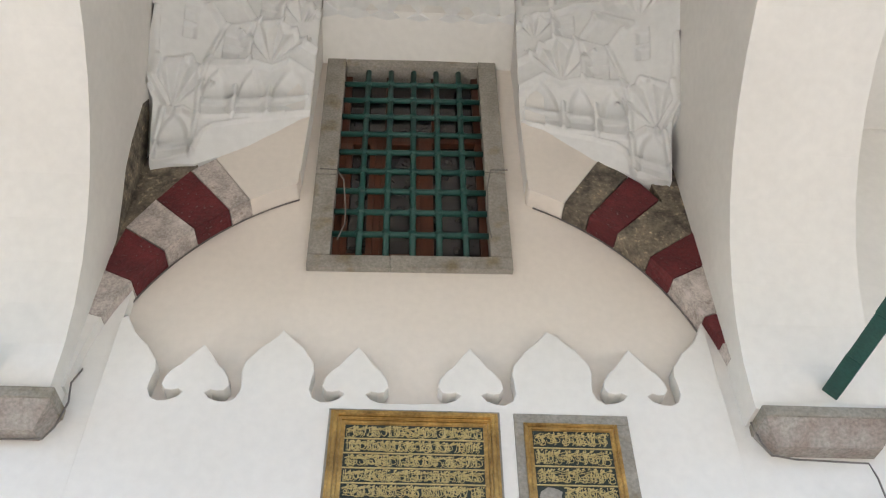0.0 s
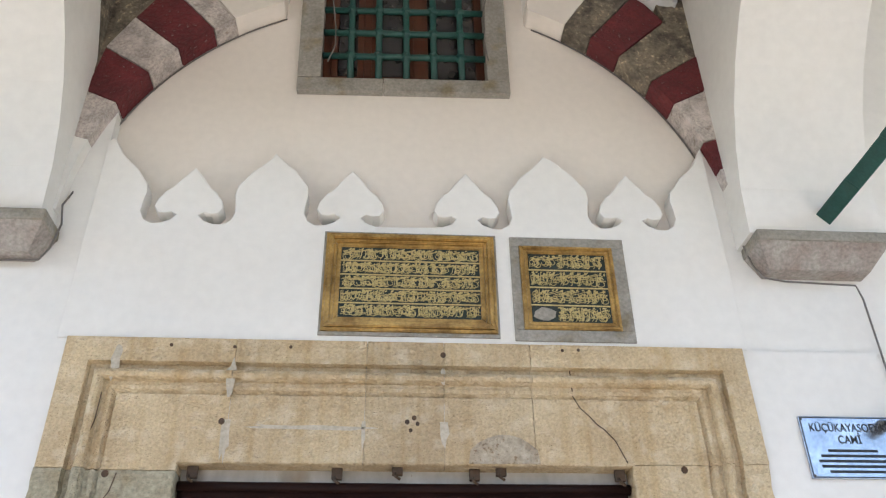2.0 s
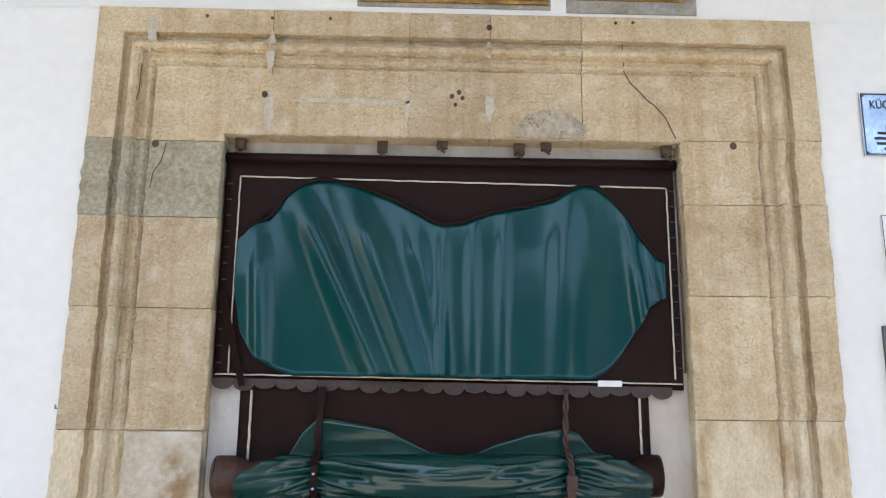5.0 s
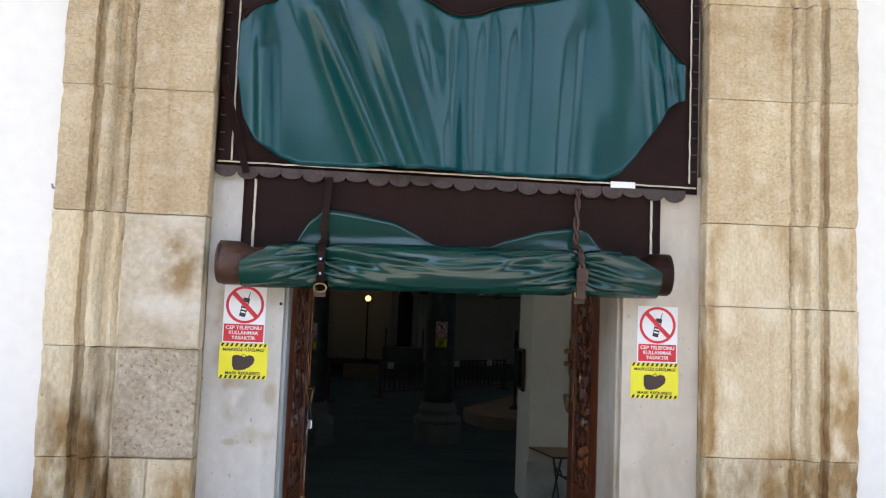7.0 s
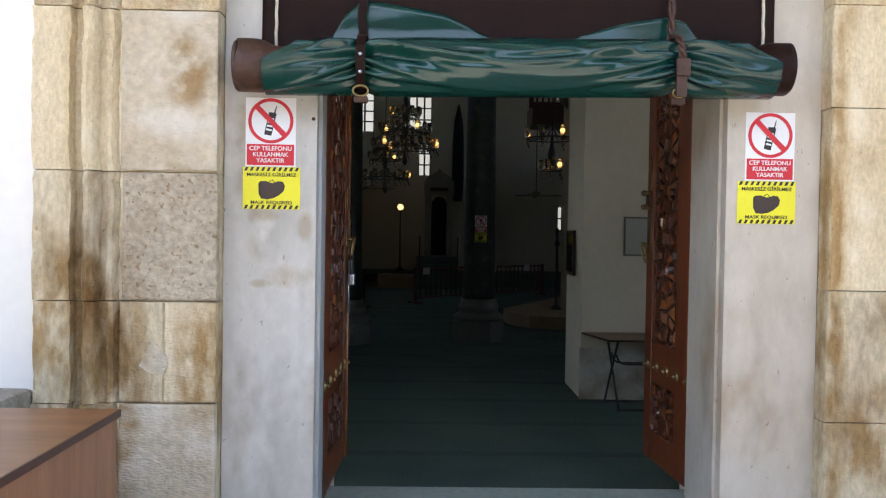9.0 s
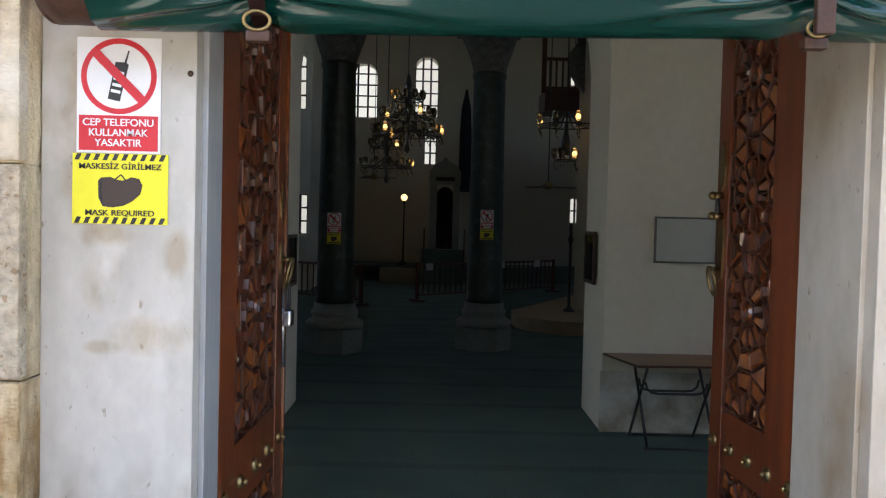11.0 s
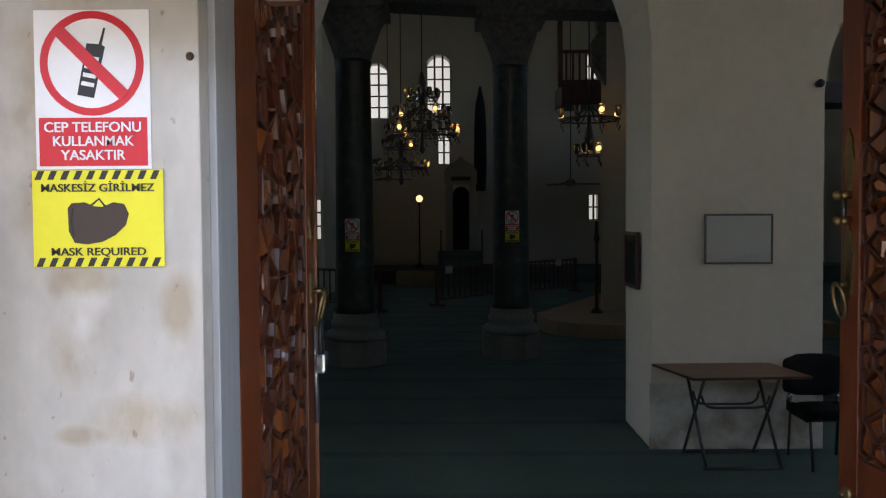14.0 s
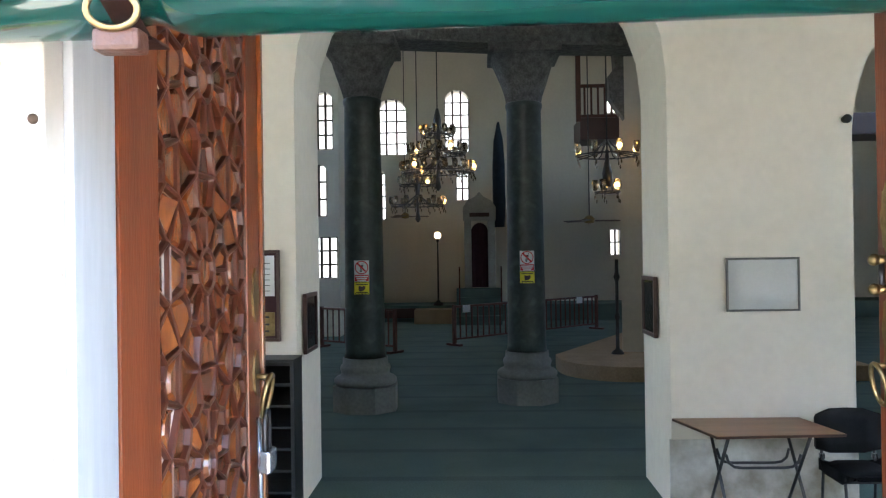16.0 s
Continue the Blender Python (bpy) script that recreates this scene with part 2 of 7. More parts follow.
VINYL_TAUT = mat("glossy_green_vinyl", (0.002, 0.040, 0.030), (0.002, 0.029, 0.027), rough=0.15, s1=1.5, s2=30, fine=0.06, bump=0.04, bscale=9, dist=0.02, spec=0.52)
LEATHER = mat("dark_brown_leather", (0.022, 0.0085, 0.0065), (0.014, 0.0055, 0.004), spec=0.10, rough=0.5, s1=6, s2=60, fine=0.2, bump=0.25, bscale=70, dist=0.004)
# lighter copy of the border leather: the light on the hem is in its colour
LEATHER_LIT = mat("lit_grey_leather", (0.060, 0.036, 0.030), (0.032, 0.018, 0.015), rough=0.6, s1=14, s2=60, fine=0.3, bump=0.3)
LEATHER_RED = mat("worn_tan_leather", (0.078, 0.026, 0.012), (0.032, 0.012, 0.007), rough=0.55, s1=9, s2=60, fine=0.3, bump=0.35, bscale=50)
STITCH = mat("cream_piping", (0.70, 0.64, 0.52), (0.5, 0.44, 0.34), rough=0.8, s1=12, s2=60, bump=0.2)
WOOD = mat("polished_red_wood", (0.26, 0.060, 0.018), (0.145, 0.032, 0.011), rough=0.30, s1=3, s2=40, amount=0.9, fine=0.3, bump=0.12, bscale=40, stretch=(5, 5, 0.45), rand=0.15, spec=0.5)
WOOD_PANEL = mat("orange_panel_wood", (0.37, 0.112, 0.027), (0.16, 0.040, 0.013), rough=0.15, s1=9, s2=50, amount=1.0, fine=0.3, bump=0.12, stretch=(2, 2, 0.6), rand=0.5, spec=0.75)
WOOD_RIB = mat("dark_carved_wood", (0.095, 0.024, 0.011), (0.055, 0.014, 0.007), rough=0.3, s1=8, s2=50, fine=0.3, bump=0.12, spec=0.6)
WOOD_WIN = mat("stained_window_wood", (0.13, 0.038, 0.015), (0.065, 0.018, 0.008), rough=0.5, s1=5, s2=40, stretch=(3, 3, 0.5), bump=0.15)
LAMINATE = mat("brown_wood_veneer", (0.30, 0.145, 0.070), (0.205, 0.092, 0.045), rough=0.38, s1=3, s2=30, amount=0.9, fine=0.2, bump=0.05, stretch=(0.5, 5, 5))
LAMINATE_V = mat("upright_wood_veneer", (0.33, 0.155, 0.080), (0.225, 0.100, 0.052), rough=0.42, s1=3, s2=30, amount=0.9, fine=0.2, bump=0.05, stretch=(6, 6, 0.4))
EDGE_DARK = mat("dark_edge_band", (0.085, 0.040, 0.030), rough=0.45, bump=0.05)
GOLD = mat("gilded_moulding", (0.70, 0.44, 0.14), (0.30, 0.17, 0.05), rough=0.30, metal=0.55, s1=7, s2=50, amount=0.9, fine=0.35, bump=0.4, bscale=50, dist=0.005)
GOLD_LETTER = mat("gilded_lettering", (0.70, 0.57, 0.27), (0.56, 0.43, 0.18), rough=0.45, metal=0.25, s1=9, s2=60, fine=0.2, bump=0.1)
TABLET = mat("dark_green_tablet", (0.012, 0.028, 0.022), (0.022, 0.026, 0.020), rough=0.55, s1=8, s2=40, bump=0.2)
IRON_GREEN = mat("green_painted_iron", (0.016, 0.088, 0.072), (0.010, 0.060, 0.050), rough=0.5, s1=8, s2=50, fine=0.25, bump=0.35, bscale=50)
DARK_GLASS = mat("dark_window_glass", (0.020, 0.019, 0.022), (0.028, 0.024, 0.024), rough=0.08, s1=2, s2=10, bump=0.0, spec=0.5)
BRASS = mat("aged_brass", (0.38, 0.28, 0.13), (0.22, 0.15, 0.07), rough=0.32, metal=0.9, s1=12, s2=60, fine=0.3, bump=0.2)
STEEL = mat("brushed_steel", (0.55, 0.58, 0.62), (0.30, 0.34, 0.40), rough=0.22, metal=0.85, s1=5, s2=40, amount=0.9, bump=0.05)
STEEL_DARK = mat("dark_steel", (0.10, 0.10, 0.105), rough=0.35, metal=0.8, bump=0.05)
RUST = mat("rusty_iron", (0.055, 0.040, 0.030), (0.11, 0.06, 0.03), rough=0.85, s1=20, s2=60, bump=0.5)
WHITE = mat("white_enamel", (0.78, 0.78, 0.77), (0.72, 0.72, 0.71), rough=0.35, s1=3, s2=20, fine=0.04, bump=0.02)
PAPER = mat("white_paper", (0.76, 0.76, 0.77), (0.72, 0.72, 0.73), rough=0.7, fine=0.04, bump=0.02)
SIGN_RED = mat("red_print", (0.60, 0.018, 0.030), (0.54, 0.016, 0.028), rough=0.5, fine=0.05, bump=0.02)
SIGN_YELLOW = mat("yellow_print", (0.76, 0.70, 0.025), (0.72, 0.66, 0.025), rough=0.5, fine=0.04, bump=0.02)
BLACK = mat("black_print", (0.018, 0.018, 0.018), rough=0.5, fine=0.1, bump=0.02)
BROWN_PRINT = mat("dark_brown_print", (0.045, 0.024, 0.018), rough=0.5, fine=0.1, bump=0.02)
GREY_PRINT = mat("grey_print", (0.22, 0.22, 0.23), rough=0.5, fine=0.1, bump=0.02)
PLASTIC = mat("black_plastic", (0.016, 0.016, 0.017), (0.024, 0.024, 0.025), rough=0.45, bump=0.08)
FABRIC = mat("black_fabric", (0.014, 0.014, 0.016), (0.020, 0.020, 0.022), rough=0.95, s1=20, s2=120, bump=0.4, bscale=220, dist=0.003, spec=0.2)
VERD = mat("dark_green_marble", (0.045, 0.070, 0.060), (0.022, 0.036, 0.032), rough=0.42, s1=3, s2=14, amount=1.0, fine=0.5, bump=0.05, stain=(2.8, 2.7, 2.5), stain_scale=7, stain_at=0.58)
BASE_STONE = mat("grey_base_marble", (0.27, 0.275, 0.255), (0.19, 0.20, 0.185), rough=0.5, s1=3, s2=24, fine=0.2, bump=0.2)
CAPITAL = mat("carved_grey_marble", (0.23, 0.23, 0.22), (0.12, 0.12, 0.115), rough=0.75, s1=12, s2=40, amount=1.0, fine=0.4, bump=1.0, bscale=26, dist=0.03)
BEIGE = mat("beige_stone_ledge", (0.48, 0.35, 0.22), (0.37, 0.26, 0.16), rough=0.7, s1=3, s2=30, bump=0.15)
RAIL_WOOD = mat("red_brown_rail_wood", (0.12, 0.040, 0.026), (0.075, 0.026, 0.018), rough=0.45, s1=5, s2=40, bump=0.1)
CRIMSON = mat("dark_crimson_curtain", (0.055, 0.012, 0.018), (0.038, 0.009, 0.013), rough=0.9, s1=6, s2=40, bump=0.3)
NAVY = mat("dark_blue_banner", (0.018, 0.040, 0.070), rough=0.85, s1=6, s2=40, bump=0.2)
CABLE = mat("grey_cable", (0.20, 0.18, 0.165), rough=0.7, bump=0.1)
BOARD = mat("whiteboard_surface", (0.50, 0.51, 0.50), (0.46, 0.47, 0.46), rough=0.07, fine=0.05, bump=0.02)
ALU = mat("grey_aluminium", (0.20, 0.195, 0.185), rough=0.45, metal=0.6, bump=0.05)
CRYSTAL = glassy("chandelier_glass", (0.34, 0.30, 0.23), 0.10)
GLOBE = glow("warm_globe", (1.0, 0.62, 0.26), 0.45)
PULPIT = mat("pale_carved_marble", (0.46, 0.44, 0.40), (0.34, 0.32, 0.29), rough=0.6, s1=4, s2=30, fine=0.2, bump=0.4, bscale=30)
BULB = glow("warm_bulb", (1.0, 0.58, 0.20), 0.9)
DAY = glow("bright_daylight", (0.95, 0.98, 1.0), 0.07)

CARPET = mat("teal_carpet", (0.155, 0.220, 0.198), (0.095, 0.150, 0.140), rough=0.95, s1=1.3, s2=60, fine=0.3, bump=0.5, bscale=160, dist=0.004, spec=0.15)
nt = CARPET.node_tree
cb = nt.nodes["Principled BSDF"]
src = cb.inputs["Base Color"].links[0].from_socket
tc, sx = nt.nodes.new("ShaderNodeTexCoord"), nt.nodes.new("ShaderNodeSeparateXYZ")
nt.links.new(tc.outputs["Object"], sx.inputs[0])
ml, fr, cm, mx = (nt.nodes.new("ShaderNodeMath"), nt.nodes.new("ShaderNodeMath"), nt.nodes.new("ShaderNodeMath"), nt.nodes.new("ShaderNodeMix"))
ml.operation, ml.inputs[1].default_value = "MULTIPLY", 0.92
fr.operation = "FRACT"
cm.operation, cm.inputs[1].default_value = "LESS_THAN", 0.13
mx.data_type, mx.blend_type = "RGBA", "MULTIPLY"
mx.inputs["B"].default_value = (0.82, 0.82, 0.85, 1)
nt.links.new(sx.outputs["Y"], ml.inputs[0])
nt.links.new(ml.outputs[0], fr.inputs[0])
nt.links.new(fr.outputs[0], cm.inputs[0])
nt.links.new(cm.outputs[0], mx.inputs["Factor"])
nt.links.new(src, mx.inputs["A"])
nt.links.new(mx.outputs["Result"], cb.inputs["Base Color"])


# ---- mesh helpers ----
def box(bm, x0, x1, y0, y1, z0, z1, bevel=0.0, m=None):
    tmp = bmesh.new()
    r = bmesh.ops.create_cube(tmp, size=1.0, matrix=Matrix.Translation(((x0 + x1) / 2, (y0 + y1) / 2, (z0 + z1) / 2)) @ Matrix.Diagonal((abs(x1 - x0), abs(y1 - y0), abs(z1 - z0), 1)))
    if bevel:
        bmesh.ops.bevel(tmp, geom=tmp.edges[:], offset=bevel, segments=2, profile=0.6, affect="EDGES")
    add(bm, tmp, m)


def add(bm, tmp, m=None):
    vs = [bm.verts.new(m @ v.co if m else v.co) for v in tmp.verts]
    tmp.verts.index_update()
    for f in tmp.faces:
        nf = bm.faces.new([vs[v.index] for v in f.verts])
        nf.smooth = f.smooth
    tmp.free()


def prism(bm, pts, axis, a, b):
    """Closed outline (two coordinates) drawn out from a to b along an axis."""
    def at(p, h):
        return {"x": (h, p[0], p[1]), "y": (p[0], h, p[1]), "z": (p[0], p[1], h)}[axis]
    lo, hi = [bm.verts.new(at(p, a)) for p in pts], [bm.verts.new(at(p, b)) for p in pts]
    if len(pts) <= 4:
        bm.faces.new(lo), bm.faces.new(hi[::-1])
    else:
        for a3, b3, c3 in tessellate_polygon([[Vector((p[0], p[1], 0)) for p in pts]]):
            bm.faces.new((lo[a3], lo[b3], lo[c3]))
            bm.faces.new((hi[c3], hi[b3], hi[a3]))
    for i in range(len(pts)):
        j = (i + 1) % len(pts)
        bm.faces.new((lo[j], lo[i], hi[i], hi[j]))
    bmesh.ops.recalc_face_normals(bm, faces=bm.faces[:])


def tube(bm, pts, r, sides=8, closed=False):
    """Round bar along a line of points; r may be a list."""
    pts = [Vector(p) for p in pts]
    n = len(pts)
    rings, up = [], None
    for i, p in enumerate(pts):
        d = (pts[(i + 1) % n] - pts[i - 1]) if closed else (pts[min(i + 1, n - 1)] - pts[max(i - 1, 0)])
        d.normalize()
        if up is None or abs(d.dot(up)) > 0.95:
            up = Vector((0, 0, 1)) if abs(d.z) < 0.9 else Vector((1, 0, 0))
        u = d.cross(up).normalized()
        v = u.cross(d).normalized()
        up = v
        rr = r[i] if isinstance(r, (list, tuple)) else r
        rings.append([bm.verts.new(p + (u * math.cos(a) + v * math.sin(a)) * rr) for a in [2 * math.pi * k / sides for k in range(sides)]])
    for i in range(n if closed else n - 1):
        a, b = rings[i], rings[(i + 1) % n]
        for k in range(sides):
            f = bm.faces.new((a[k], a[(k + 1) % sides], b[(k + 1) % sides], b[k]))
            f.smooth = True
    if not closed:
        bm.faces.new(rings[0][::-1])
        bm.faces.new(rings[-1])


def lathe(bm, prof, x, y, sides=24, smooth=True):
    """Turned body from (radius, height) pairs about an upright axis."""
    rings = [[bm.verts.new((x + r * math.cos(2 * math.pi * k / sides), y + r * math.sin(2 * math.pi * k / sides), z)) for k in range(sides)] for r, z in prof]
    for a, b in zip(rings, rings[1:]):
        for k in range(sides):
            f = bm.faces.new((a[k], a[(k + 1) % sides], b[(k + 1) % sides], b[k]))
            f.smooth = smooth
    bm.faces.new(rings[0][::-1])
    bm.faces.new(rings[-1])


def ball(bm, x, y, z, r, seg=10, sz=1.0):
    tmp = bmesh.new()
    bmesh.ops.create_uvsphere(tmp, u_segments=seg, v_segments=max(6, seg // 2 + 1), radius=r, matrix=Matrix.Translation((x, y, z)) @ Matrix.Diagonal((1, 1, sz, 1)))
    for f in tmp.faces:
        f.smooth = True
    add(bm, tmp)


def ribbon(bm, pts, w, y, lift=0.004):
    """Flat raised stroke in an upright plane, facing -y."""
    n = len(pts)
    rows = []
    for i, (px, pz) in enumerate(pts):
        ax, az = pts[max(i - 1, 0)]
        bx, bz = pts[min(i + 1, n - 1)]
        d = math.hypot(bx - ax, bz - az) or 1
        nx, nz = -(bz - az) / d * w / 2, (bx - ax) / d * w / 2
        rows.append([bm.verts.new(c) for c in ((px + nx, y, pz + nz), (px + nx * 0.6, y - lift, pz + nz * 0.6), (px - nx * 0.6, y - lift, pz - nz * 0.6), (px - nx, y, pz - nz))])
    for a, b in zip(rows, rows[1:]):
        for k in range(3):
            bm.faces.new((a[k], a[k + 1], b[k + 1], b[k]))


def lerp(x, pts):
    """Height of a broken line at x."""
    for (a, za), (b, zb) in zip(pts, pts[1:]):
        if a <= x <= b:
            return za + (zb - za) * (x - a) / (b - a)
    return pts[0][1] if x < pts[0][0] else pts[-1][1]


def part(name, bm, material, parent=None, label=""):
    me = bpy.data.meshes.new(name)
    bm.normal_update()
    bm.to_mesh(me)
    bm.free()
    me.materials.append(material)
    ob = new(name, me)
    if parent:
        ob.parent = parent
    if label:
        ob["label"] = label
    return ob


def setting(name, bm, material, label=""):
    return tagged(part(name, bm, material), label=label, kind="structure")


def thing(name, label, category, at=(0, 0, 0), group=""):
    ob = new(name)
    ob.location = at
    return tagged(ob, label, category, group)


def put(name, bm, material, parent, label=""):
    """A part modelled in world places under a thing whose base lies elsewhere."""
    for v in bm.verts:
        v.co -= parent.location
    return part(name, bm, material, parent, label)


def words(text, size, x, z, y, material, parent, name="lettering", width=None, align="CENTER", m=None):
    """Raised lettering on an upright face that looks towards -y."""
    cu = bpy.data.curves.new(name, "FONT")
    cu.body, cu.size, cu.align_x, cu.align_y, cu.extrude = text, size, align, "CENTER", 0.0012
    cu.offset = size * 0.007
    tmp = bpy.data.objects.new(name, cu)
    scene.collection.objects.link(tmp)
    bpy.context.view_layer.update()
    me = bpy.data.meshes.new_from_object(tmp)
    wide = max((v.co.x for v in me.vertices), default=1) - min((v.co.x for v in me.vertices), default=0)
    bpy.data.objects.remove(tmp)
    k = width / wide if width else 1.0
    me.transform((m or Matrix()) @ pose(x, y, z, 90) @ Matrix.Diagonal((k, 1, 1, 1)))
    me.materials.clear()
    me.materials.append(material)
    ob = new(name, me)
    me.transform(Matrix.Translation(-parent.location))
    ob.parent = parent
    return ob

# ---- ground, porch, walls ----
bm = bmesh.new()
box(bm, -600, 600, -600, -5.9, -0.32, -0.02)
setting("ground", bm, GROUND, "grey paved courtyard ground")
bm = bmesh.new()
box(bm, -9, 9, -5.9, 0.66, -0.30, -0.004)
setting("floor_porch", bm, PAVING, "worn grey marble porch floor")
bm = bmesh.new()
box(bm, -1.26, 1.24, 0.13, 0.655, -0.05, 0.004, 0.003)
setting("threshold", bm, THRESHOLD, "greenish polished marble threshold under the doorway")

WALL_BACK = 0.9
for side, (a, b) in enumerate(((-9.0, -2.03), (2.055, 9.0))):
    bm = bmesh.new()
    s = 1 if side else -1
    lo, hi = sorted((s * 3.3, s * 4.4))
    box(bm, a, lo, 0.005, WALL_BACK, -0.3, 4.52)
    box(bm, hi, b, 0.005, WALL_BACK, -0.3, 4.52)
    box(bm, lo, hi, 0.005, WALL_BACK, -0.3, 0.9)
    box(bm, lo, hi, 0.005, WALL_BACK, 2.7, 4.52)
    setting("wall_porch_%s" % ("west", "east")[side], bm, PLASTER, "uneven white plastered porch wall")
    bm = bmesh.new()
    box(bm, a if side == 0 else 2.10, -2.10 if side == 0 else b, 0.03, WALL_BACK, 4.52, 10.7)
    setting("wall_porch_upper_%s" % ("west", "east")[side], bm, PLASTER, "white plastered upper porch wall")

# lunette wall with the window opening
WX0, WX1, WZ0, WZ1 = -0.695, 0.585, 6.78, 9.36
bm = bmesh.new()
box(bm, -2.10, 2.10, 0.125, WALL_BACK, 4.52, WZ0)
box(bm, -2.10, WX0 - 0.09, 0.125, WALL_BACK, WZ0, WZ1 + 0.08)
box(bm, WX1 + 0.05, 2.10, 0.125, WALL_BACK, WZ0, WZ1 + 0.08)
box(bm, -2.10, 2.10, 0.125, WALL_BACK, WZ1 + 0.08, 10.7)
setting("wall_lunette", bm, PLASTER_WARM, "cream plastered lunette wall under the arch")
# black sheet in place of the unlit room behind the upper window
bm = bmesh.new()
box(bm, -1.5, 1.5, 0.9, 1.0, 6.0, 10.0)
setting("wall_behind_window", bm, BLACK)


def leaf_side(s):
    """Half of one carved leaf: from the tall point down round the curl and up to the leaf's tip."""
    pts = [(-0.50, 0.55), (-0.44, 0.485), (-0.385, 0.44), (-0.345, 0.375), (-0.300, 0.315), (-0.288, 0.24), (-0.30, 0.16), (-0.305, 0.09), (-0.28, 0.03),
           (-0.225, -0.005), (-0.165, 0.0), (-0.105, 0.025), (-0.070, 0.065), (-0.105, 0.088), (-0.150, 0.078), (-0.195, 0.082), (-0.222, 0.125), (-0.210, 0.185),
           (-0.165, 0.255), (-0.125, 0.285), (-0.085, 0.345), (-0.040, 0.405)]
    return [(s * x, z) for x, z in pts]


# raised plaster panel with the carved leaf border along its top
outline = [(-2.10, 4.52), (-2.10, 6.02), (-2.062, 6.056)]
for i, (cx, cz, left, right) in enumerate(((-1.478, 5.36, True, True), (-0.415, 5.375, True, False), (0.365, 5.385, False, True), (1.50, 5.415, True, True))):
    l, r = leaf_side(1), leaf_side(-1)
    if not left:
        l = l[9:]
    if not right:
        r = r[9:]
    outline += [(cx + x, cz + z) for x, z in l] + [(cx + 0.0, cz + 0.455)] + [(cx + x, cz + z) for x, z in r[::-1]]
    if i == 0:
        outline.append((-0.952, 5.962))
    if i == 2:
        outline.append((0.922, 6.010))
outline += [(2.092, 6.14), (2.10, 6.10), (2.10, 4.52)]
bm = bmesh.new()
prism(bm, outline, "y", 0.0, 0.135)
ob = setting("wall_panel_carved", bm, PLASTER, "white plaster panel with carved leaf border")
bv = ob.modifiers.new("soft", "BEVEL")
bv.width, bv.segments, bv.limit_method, bv.angle_limit = 0.010, 2, "ANGLE", radians(50)

# ---- arch ring of painted stones ----
AX, AZ, RI = -0.03, 5.40, 2.26


OUTER = ((0, 8.72), (0.9, 8.45), (1.5, 7.92), (1.9, 7.55), (2.1, 7.2), (2.27, 6.85), (2.32, 6.4), (2.33, 5.0))


def ring_out(a):
    """Outer radius of the ring at an angle: it widens towards the crown and stops at the cross arches."""
    r = RI + 0.03
    while r < 3.4:
        x, z = abs(AX + r * math.cos(a)), AZ + r * math.sin(a)
        for (xa, za), (xb, zb) in zip(OUTER, OUTER[1:]):
            if xa <= x <= xb and z > za + (zb - za) * (x - xa) / (xb - xa):
                return r
        if x > 2.32:
            return r
        r += 0.01
    return r


def voussoir(a0, a1, ri=RI, ro=None, y0=-0.055, y1=0.13, n=3):
    bm = bmesh.new()
    arc = [radians(a0 + (a1 - a0) * k / n) for k in range(n + 1)]
    pts = [(AX + ri * math.cos(a), AZ + ri * math.sin(a)) for a in arc] + [(AX + (ro or ring_out(a)) * math.cos(a), AZ + (ro or ring_out(a)) * math.sin(a)) for a in arc[::-1]]
    prism(bm, pts, "y", y0, y1)
    return bm


arch = new("arch_ring")
tagged(arch, "stone arch, red and white painted stones half plastered over", "arch", kind="structure")
ring = [(0, 4, OLD_WHITE), (4, 7.5, RED), (7.5, 12.9, OLD_WHITE), (12.9, 19.4, RED), (19.4, 29.4, OLD_WHITE), (29.4, 36.0, RED), (36.0, 44.5, OLD_BROWN), (44.5, 51.5, RED), (51.5, 57.5, OLD_BROWN),
        (126.5, 131.3, OLD_WHITE), (131.3, 139.5, RED), (139.5, 147, OLD_WHITE), (147, 155.9, RED), (155.9, 165.2, OLD_WHITE)]
for k, (a, b, mt) in enumerate(ring):
    part("voussoir", voussoir(a + 0.12, b - 0.12, y0=-0.055 - 0.004 * (k % 3)), mt, arch)
for a0, a1, edge_x in ((57.5, 70, 0.90), (126.5, 110, -1.02)):
    # plaster-covered end of the ring, cut upright at the window recess
    s = 1 if edge_x > 0 else -1
    arc = [radians(a0 + (a1 - a0) * k / 24) for k in range(25)]
    low = [(AX + RI * math.cos(a), AZ + RI * math.sin(a)) for a in arc]
    high = [(AX + ring_out(a) * math.cos(a), AZ + ring_out(a) * math.sin(a)) for a in arc]
    low, high = [p for p in low if s * (p[0] - edge_x) > 0], [p for p in high if s * (p[0] - edge_x) > 0]
    bm = bmesh.new()
    prism(bm, low + [(edge_x, low[-1][1] + 0.02), (edge_x, high[-1][1] + 0.03)] + high[::-1], "y", -0.060, 0.13)
    part("plaster_coat", bm, PLASTER_WARM, arch)
bm = voussoir(165.2, 180, y0=-0.060, n=6)
part("plaster_coat", bm, PLASTER, arch)

# ---- hood of small faceted plaster cells over the arch ----
HOOD_FOOT = ((0, 8.72), (0.9, 8.45), (1.5, 7.92), (1.9, 7.66), (2.1, 7.64), (2.35, 7.56))


def hood(u, v):
    x = (2.21 if u > 0 else 2.31) * u
    z0 = lerp(abs(x), HOOD_FOOT) - 0.05
    z = z0 + (10.6 - z0) * v
    w = abs(u) ** 4
    y = -0.045 - (0.25 + 0.52 * w) * (z - z0) - 0.06 * w
    return Vector((x, y, z))


